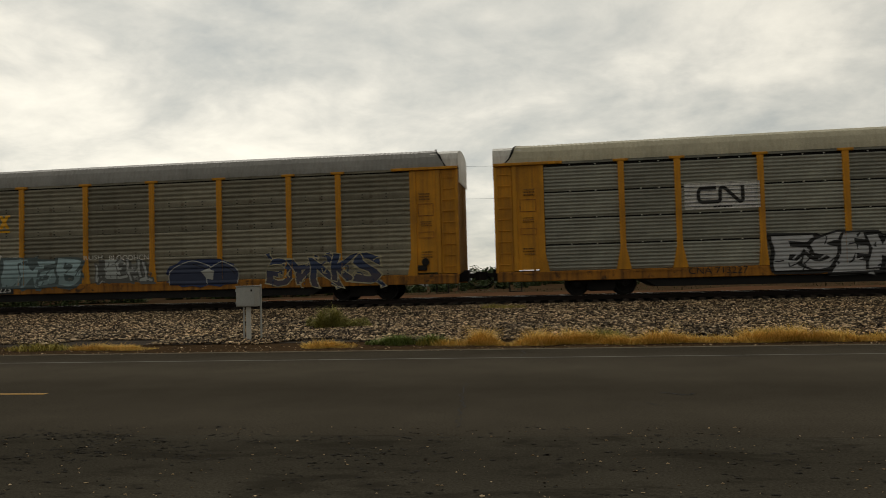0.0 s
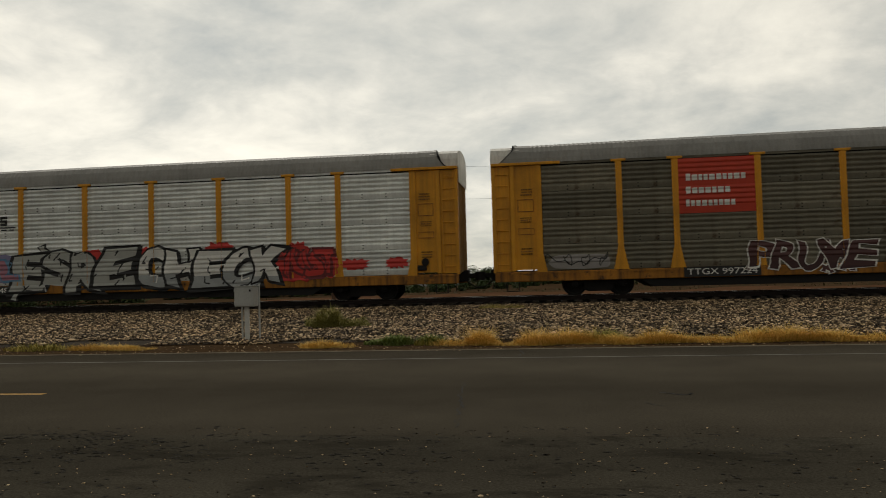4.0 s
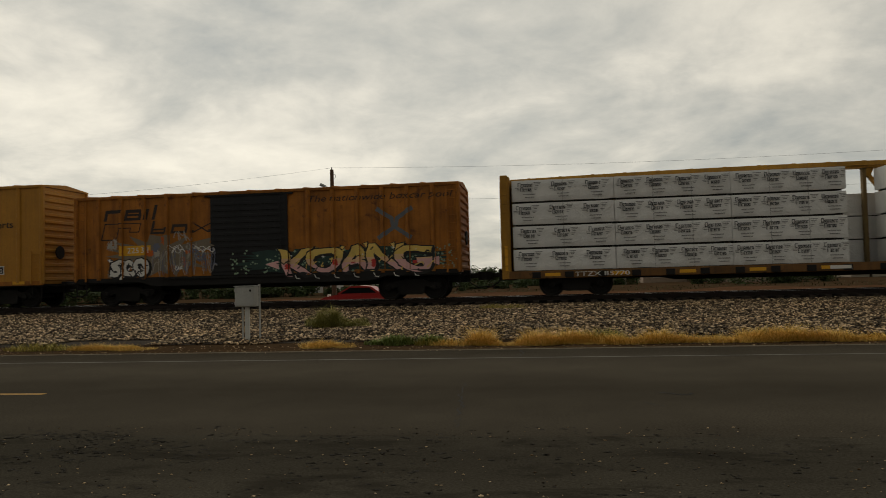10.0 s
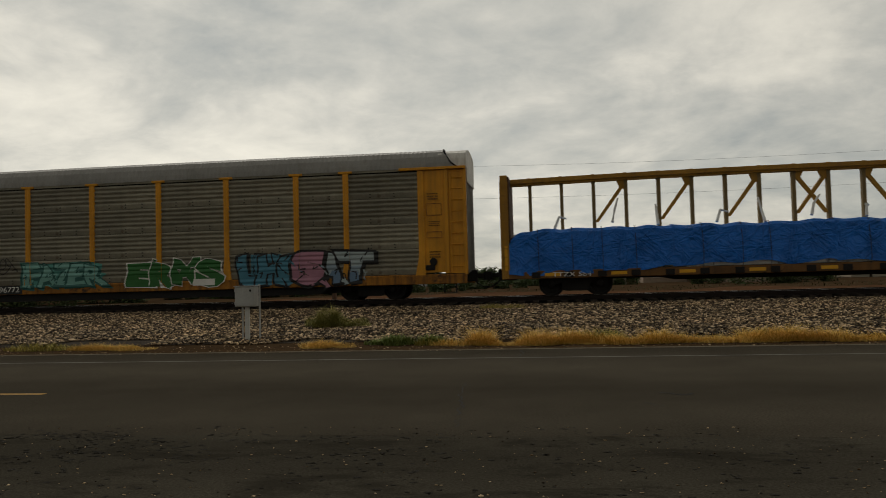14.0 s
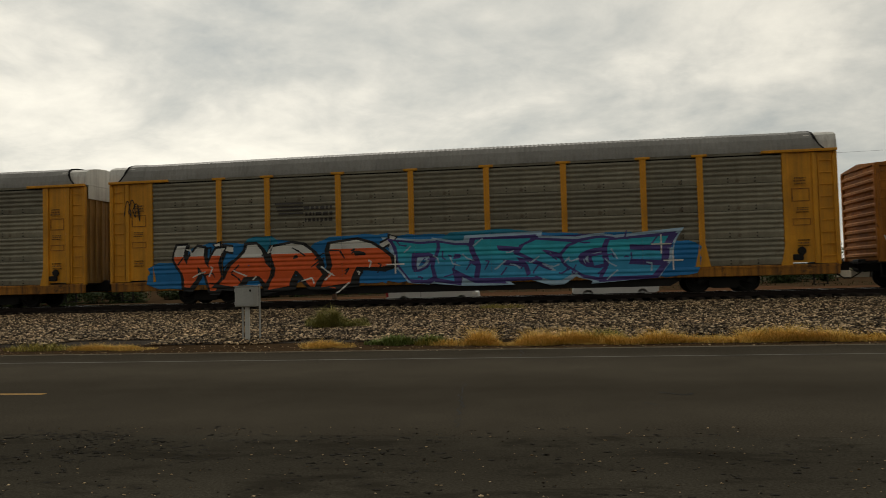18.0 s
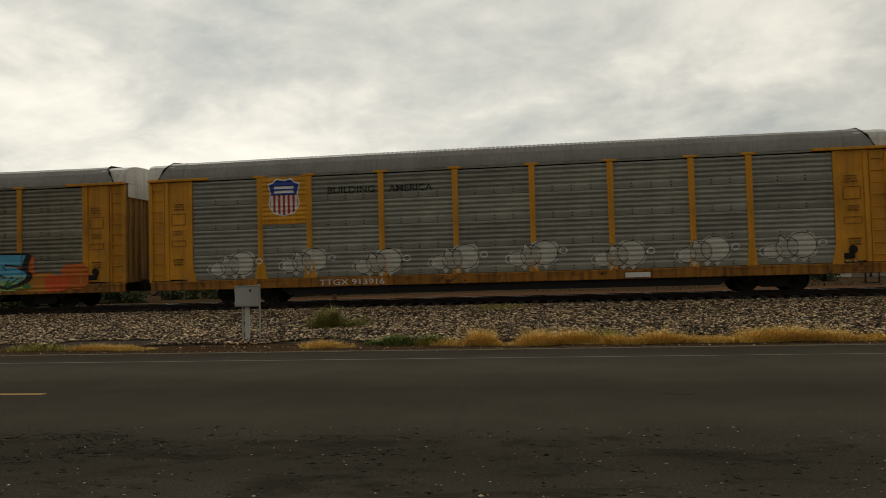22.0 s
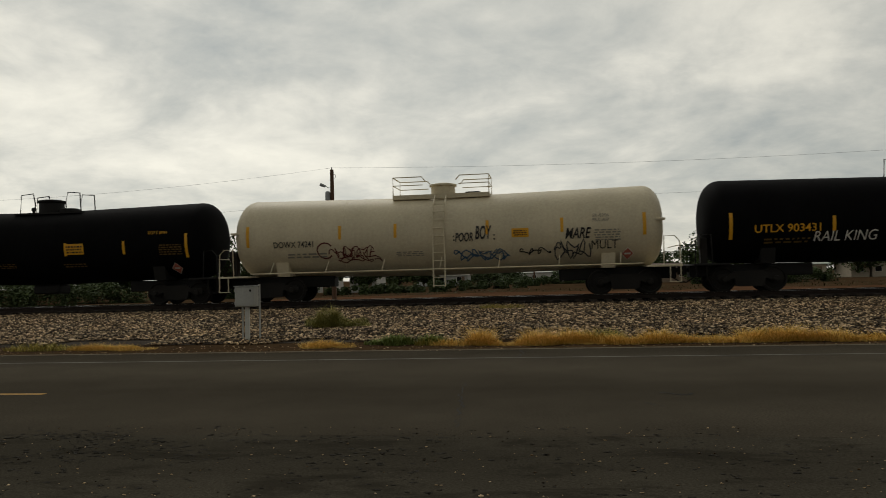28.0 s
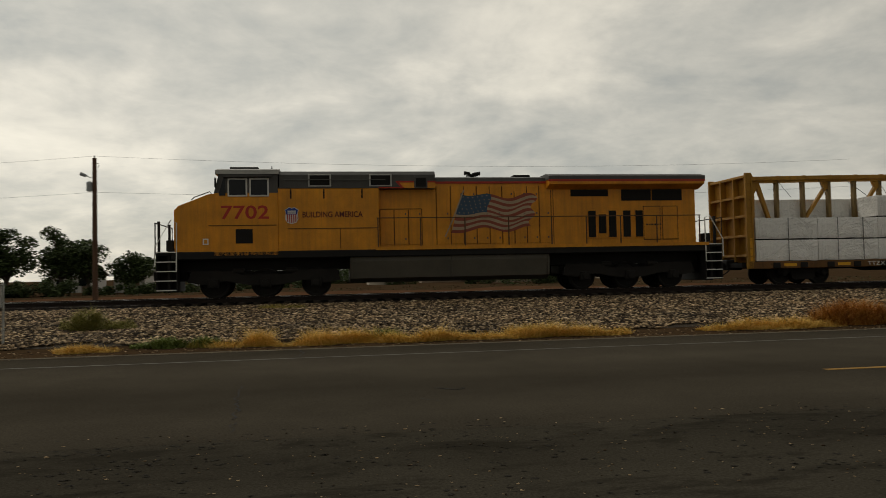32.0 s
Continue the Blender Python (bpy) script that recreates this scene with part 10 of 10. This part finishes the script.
for i, (b, d, w, h) in enumerate(((-0.84, 68, 11, 3.4), (-0.73, 70, 10, 3.2), (-0.645, 76, 9, 3.0), (-0.5, 88, 9, 1.9), (-0.43, 86, 8, 2.0), (-0.37, 88, 7, 1.8), (-0.335, 90, 4, 2.2), (-0.27, 92, 8, 1.4), (-0.225, 95, 5, 1.2), (-0.185, 96, 9, 1.45), (-0.125, 98, 7, 1.8), (-0.075, 110, 9, 1.7), (-0.03, 130, 9, 1.9), (0.0, 150, 10, 1.8), (0.04, 150, 8, 1.8), (0.09, 120, 6, 2.4), (0.21, 110, 7, 2.4), (0.27, 100, 9, 2.4), (0.31, 105, 9, 2.2))):
    x, y = spot(b, d)
    shrub(x, y, w, h, 600 + i)


def house(x, y, w, d, h, rise, wall, roof, label, seed=0, windows=2):
    ob = thing("house", label, "house", "houses beyond the track", at=pose(x, y, height_at(y)))
    part("wall", Mesh().box(-w / 2, w / 2, 0, d, -0.2, h), wall, ob, "plain rendered wall")
    part("roof", Mesh().prism([(-0.5, h), (d / 2, h + rise), (d + 0.5, h), (d + 0.5, h + 0.12), (d / 2, h + rise + 0.14), (-0.5, h + 0.12)], "x", -w / 2 - 0.5, w / 2 + 0.5), roof, ob, "low pitched roof")
    for i in range(windows):
        cx = -w / 2 + w * (i + 0.5) / windows
        wn = part("window", Mesh().box(cx - 0.6, cx + 0.6, -0.04, 0.02, 0.9, 2.0), LETTER_WHITE, ob)
        part("pane", Mesh().box(cx - 0.52, cx + 0.52, -0.06, -0.03, 0.97, 1.93), PANE, wn)
    dr = part("door", Mesh().box(w / 2 - 1.6, w / 2 - 0.7, -0.04, 0.02, 0.0, 2.05), paint("house_door", (0.2, 0.14, 0.09), 0.6), ob)
    return ob


CREAM_WALL = paint("cream_render", (0.5, 0.43, 0.33), 0.85, var=0.1, scale=1.2)
WHITE_WALL = paint("white_render", (0.62, 0.6, 0.55), 0.85, var=0.08, scale=1.2)
TAN_WALL = paint("tan_block_wall", (0.33, 0.25, 0.18), 0.9, var=0.12, scale=1.4)
GREY_ROOF = paint("pale_grey_roof", (0.42, 0.42, 0.4), 0.7, var=0.1, scale=1.5)
BROWN_ROOF = paint("brown_shingle_roof", (0.14, 0.1, 0.075), 0.85, var=0.2, scale=2)
for b, d, w, dp, h, r, wall, roof, words, k in (
    (-0.255, 105, 4.0, 6, 2.2, 0.9, WHITE_WALL, GREY_ROOF, "small white house with low grey roof", 1),
    (-0.325, 112, 6.0, 6, 2.3, 0.8, WHITE_WALL, GREY_ROOF, "low white house behind hedges", 2),
    (-0.145, 170, 12.0, 7, 2.3, 0.6, GREY_ROOF, WHITE_WALL, "long pale mobile home with flat roof", 3),
    (-0.02, 210, 26.0, 8, 2.6, 0.7, WHITE_WALL, GREY_ROOF, "long low white shed far away", 5),
    (0.075, 120, 6.0, 6, 1.5, 0.12, CREAM_WALL, WHITE_WALL, "small cream block shed with flat roof", 1),
    (0.155, 135, 9.0, 8, 2.2, 1.1, TAN_WALL, BROWN_ROOF, "brown-roofed house with white chimney", 2),
    (0.275, 130, 19.0, 8, 2.4, 0.7, CREAM_WALL, GREY_ROOF, "cream bungalow with pale flat roof", 3),
    (0.42, 140, 12.0, 8, 2.5, 0.9, CREAM_WALL, GREY_ROOF, "long cream house beyond the track", 4),
):
    x, y = spot(b, d)
    house(x, y, w, dp, h, r, wall, roof, words, windows=k)
tagged(new("garden_wall", Mesh().box(24.5, 34.0, 118, 118.25, -0.7, 1.1).mesh("garden_wall", TAN_WALL)), "long tan garden wall beside the houses", "wall", kind="structure")


def dirt_bank():
    """A low reddish bank of bare earth beyond the far road."""
    m = Mesh()
    rows = []
    for y, h in ((56.5, 0.0), (58.5, 0.28), (61, 0.42), (66, 0.38), (74, 0.1), (78, 0.0)):
        row = []
        for i in range(61):
            x = -30 + i * 1.3
            e = min(1.0, i / 6, (60 - i) / 6)
            row.append((x, y + 0.6 * noise.noise((x * 0.3, y, 0)), height_at(y) - 0.02 + h * e * (0.85 + 0.5 * noise.noise((x * 0.15, y * 0.1, 2)))))
        rows.append(row)
    m.sheet(rows)
    m.smooth = True
    return tagged(new("dirt_bank", m.mesh("dirt_bank", paint("reddish_bare_earth", (0.105, 0.055, 0.03), 0.95, var=0.25, scale=0.6, grain=0.25, bump=0.5, spec=0.0))), "low bank of bare reddish earth beyond the road", "ground", kind="structure")


dirt_bank()


# utility poles with wires, lamp and transformer
def utility_pole(x, y, h, lamp, label):
    ob = thing("utility_pole", label, "utility pole", "utility poles", at=pose(x, y, height_at(y)))
    wood = paint("brown_pole_wood", (0.11, 0.06, 0.035), 0.9, var=0.25, scale=2, size=(4, 4, 0.3))
    part("pole", Mesh().tube([(0, 0, -0.5), (0, 0, h)], [0.2, 0.14], 10), wood, ob, "weathered brown wooden pole")
    part("insulator", Mesh().tube([(0, 0, h), (0, 0, h + 0.18)], [0.03, 0.05], 8), GRIME, ob)
    part("bracket", Mesh().tube([(0.1, 0, h - 0.35), (0.28, 0, h - 0.4), (0.3, 0, h - 0.6), (0.2, 0, h - 0.7)], 0.02, 6), GRIME, ob)
    if lamp:
        grey = paint("transformer_grey", (0.36, 0.38, 0.38), 0.5)
        part("transformer", Mesh().turned([(0, 0.1), (0.03, 0.2), (0.62, 0.2), (0.68, 0.16), (0.75, 0.05)], (-0.36, 0, h - 2.4), "z", 16), grey, ob, "grey round transformer")
        part("lamp_arm", Mesh().tube([(-0.05, 0, h - 1.45), (-0.3, 0, h - 1.4), (-0.7, 0, h - 1.18)], 0.025, 6), grey, ob)
        part("lamp_head", Mesh().tube([(-0.55, 0, h - 1.28), (-0.95, 0, h - 1.12)], [0.1, 0.14], 10), grey, ob, "street lamp head")
    else:
        part("crossarm", Mesh().box(-1.1, 1.1, -0.06, 0.06, h - 0.5, h - 0.38), wood, ob)
        for k in (-1.0, -0.4, 0.4, 1.0):
            part("insulator", Mesh().tube([(k, 0, h - 0.38), (k, 0, h - 0.2)], 0.05, 8), GRIME, ob)
    return ob


POLE = (-16.6, 56.0)
utility_pole(*POLE, 10.5, True, "brown wooden pole with transformer and street lamp")
utility_pole(*spot(0.222, 150), 10.5, False, "distant wooden pole with crossarm")
utility_pole(*spot(-0.02, 150), 10.0, False, "distant wooden pole with crossarm")


def wire(a, b, sag, label="thin overhead power line"):
    pts = []
    for i in range(25):
        s = i / 24
        pts.append((a[0] + (b[0] - a[0]) * s, a[1] + (b[1] - a[1]) * s, a[2] + (b[2] - a[2]) * s - 4 * sag * s * (1 - s)))
    m = Mesh().tube(pts, 0.007, 4)
    return tagged(new("power_line", m.mesh("power_line", STRAP)), label, "power line", "power lines", "structure")


top = height_at(POLE[1]) + 10.65
wire((POLE[0], POLE[1], top), (POLE[0] + 62, POLE[1] + 3, top + 0.4), 0.7)
wire((POLE[0], POLE[1], top), (POLE[0] - 60, POLE[1] + 4, top + 0.2), 1.2)
wire((POLE[0], POLE[1], top - 2.6), (POLE[0] + 62, POLE[1] + 3, top - 2.0), 0.6)
wire((POLE[0], POLE[1], top - 2.6), (POLE[0] - 60, POLE[1] + 4, top - 2.6), 0.9)


# ---------------------------------------------------------------- cars on the far road
DRIVES = []
TYRE = paint("tyre_rubber", (0.015, 0.015, 0.015), 0.8, bump=0.0)


def vehicle(name, label, kind, colour, lane_y, rows, flip):
    """A car or pickup; rows give where its middle is, time by time. It faces along +x, or -x when flipped."""
    ob = thing(name, label, kind)
    body = paint("car_paint_" + name, colour, 0.3, var=0.04, bump=0.0, grain=0.02, spec=0.5)
    if kind == "pickup truck":
        low = [(-2.8, 0.55), (-2.85, 0.95), (-2.75, 1.08), (-0.75, 1.1), (-0.7, 1.15), (1.1, 1.15), (2.5, 1.05), (2.8, 0.9), (2.85, 0.5), (2.3, 0.42), (-2.4, 0.42)]
        cab = [(-0.75, 1.1), (-0.6, 1.75), (-0.4, 1.85), (0.55, 1.85), (1.25, 1.15)]
        glassy = [(-0.6, 1.2), (-0.48, 1.7), (0.5, 1.72), (0.98, 1.2)]
        L, r = 1.75, 0.37
        wx = (-1.75, 1.85)
    else:
        low = [(-2.25, 0.4), (-2.3, 0.75), (-2.1, 0.92), (-1.3, 0.95), (1.0, 0.92), (2.1, 0.72), (2.3, 0.55), (2.25, 0.32), (-2.2, 0.32)]
        cab = [(-1.75, 0.93), (-1.05, 1.38), (-0.3, 1.45), (0.35, 1.4), (1.25, 0.92)]
        glassy = [(-1.4, 0.97), (-0.95, 1.31), (0.3, 1.33), (1.0, 0.95)]
        L, r = 1.35, 0.31
        wx = (-1.4, 1.4)
    part("body", Mesh().prism(low, "y", -0.92, 0.92), body, ob)
    part("cabin", Mesh().prism(cab, "y", -0.78, 0.78), body, ob)
    part("side_window", Mesh().prism(glassy, "y", -0.8, 0.8), PANE, ob, "dark side windows")
    part("bumper", Mesh().box(2.2, 2.9 if L > 1.5 else 2.36, -0.9, 0.9, 0.35, 0.55, 0.03), GRIME if L > 1.5 else body, ob)
    part("headlight", Mesh().box(2.5 if L > 1.5 else 2.1, 2.84 if L > 1.5 else 2.28, -0.93, -0.6, 0.72, 0.9, 0.02), W_, ob)
    part("tail_light", Mesh().box(-2.86 if L > 1.5 else -2.3, -2.7 if L > 1.5 else -2.15, -0.94, -0.75, 0.7, 1.0, 0.01), spray("lamp_red", (0.3, 0.02, 0.02)), ob)
    part("door_seam", Mesh().box(-0.68, -0.66, -0.93, -0.91, 0.5, 1.1), DARK, ob)
    spin = []
    for x in wx:
        for y in (-0.82, 0.82):
            w = part("wheel", Mesh().turned([(-0.1, r * 0.7), (-0.1, r), (0.1, r), (0.1, r * 0.7)], (0, 0, 0), "y", 20), TYRE, ob, at=pose(x, y, r))
            part("rim", Mesh().turned([(-0.11, 0.05), (-0.108, r * 0.62), (0.108, r * 0.62), (0.11, 0.05)], (0, 0, 0), "y", 10), SILVER, w)
    z = height_at(lane_y)
    turn = 180 if flip else 0
    path = [(t, pose(x, lane_y, z, 0, 0, turn)) for t, x in rows]
    ob.matrix_basis = path[0][1]
    DRIVES.append((ob, path))
    return ob


def run(t0, x0, v):
    """Steady driving past the place x0 at time t0, from the clip's start to its end."""
    return [(t, x0 + v * (t - t0)) for t in (0.0, t0, 32.0)]


vehicle("sedan", "red sedan driving past on the far road", "car", (0.38, 0.02, 0.02), 47.5, [(0.0, 145.0), (9.5, -4.6), (10.1, -14.1), (11.2, -33.4), (32.0, -395.0)], True)
vehicle("pickup_truck", "white pickup truck driving on the far road", "pickup truck", (0.62, 0.62, 0.6), 46.0, run(19.0, 5.3, 12.5), False)
vehicle("pickup_truck", "white work pickup driving the other way", "pickup truck", (0.6, 0.6, 0.58), 52.0, run(19.0, -10.6, -15.0), True)
tagged(strip("far_road", 43.5, 54.5, -0.352, ASPHALT, "plain dark road beyond the track"))


# ---------------------------------------------------------------- what moves
def travel(t):
    """How far the train has gone, in metres: it speeds up a little on the way."""
    return 21.68 * t if t < 14 else 21.68 * 14 + 21.95 * (t - 14)


def motions():
    times = (0, 4, 8, 12, 14, 16, 20, 24, 28, 32)
    for ob, x0, *turn in TRAIN:
        at = turn[0] if turn else Matrix.Identity(4)
        walk(ob, [(t, pose(x0 + travel(t), TRACK_Y, RAIL_TOP) @ at) for t in times])
    # wheels turn while their car is near the camera; each step is well under a quarter turn
    for ws, dx, r, x0 in WHEELS:
        rows, turned = [], 0.0
        first = None
        for i in range(0, 32 * FPS + 1):
            t = i / FPS
            x = x0 + travel(t)
            if -30 < x < 32:
                turned = math.degrees((x + 30) / 0.47)
                rows.append((t, pose(dx, 0, r, 0, turned, 0)))
        if not rows:
            continue
        if rows[0][0] > 0:
            rows.insert(0, (0.0, rows[0][1]))
        if rows[-1][0] < 32:
            rows.append((32.0, rows[-1][1]))
        walk(ws, rows)
    for ob, path in DRIVES:
        walk(ob, path)


motions()
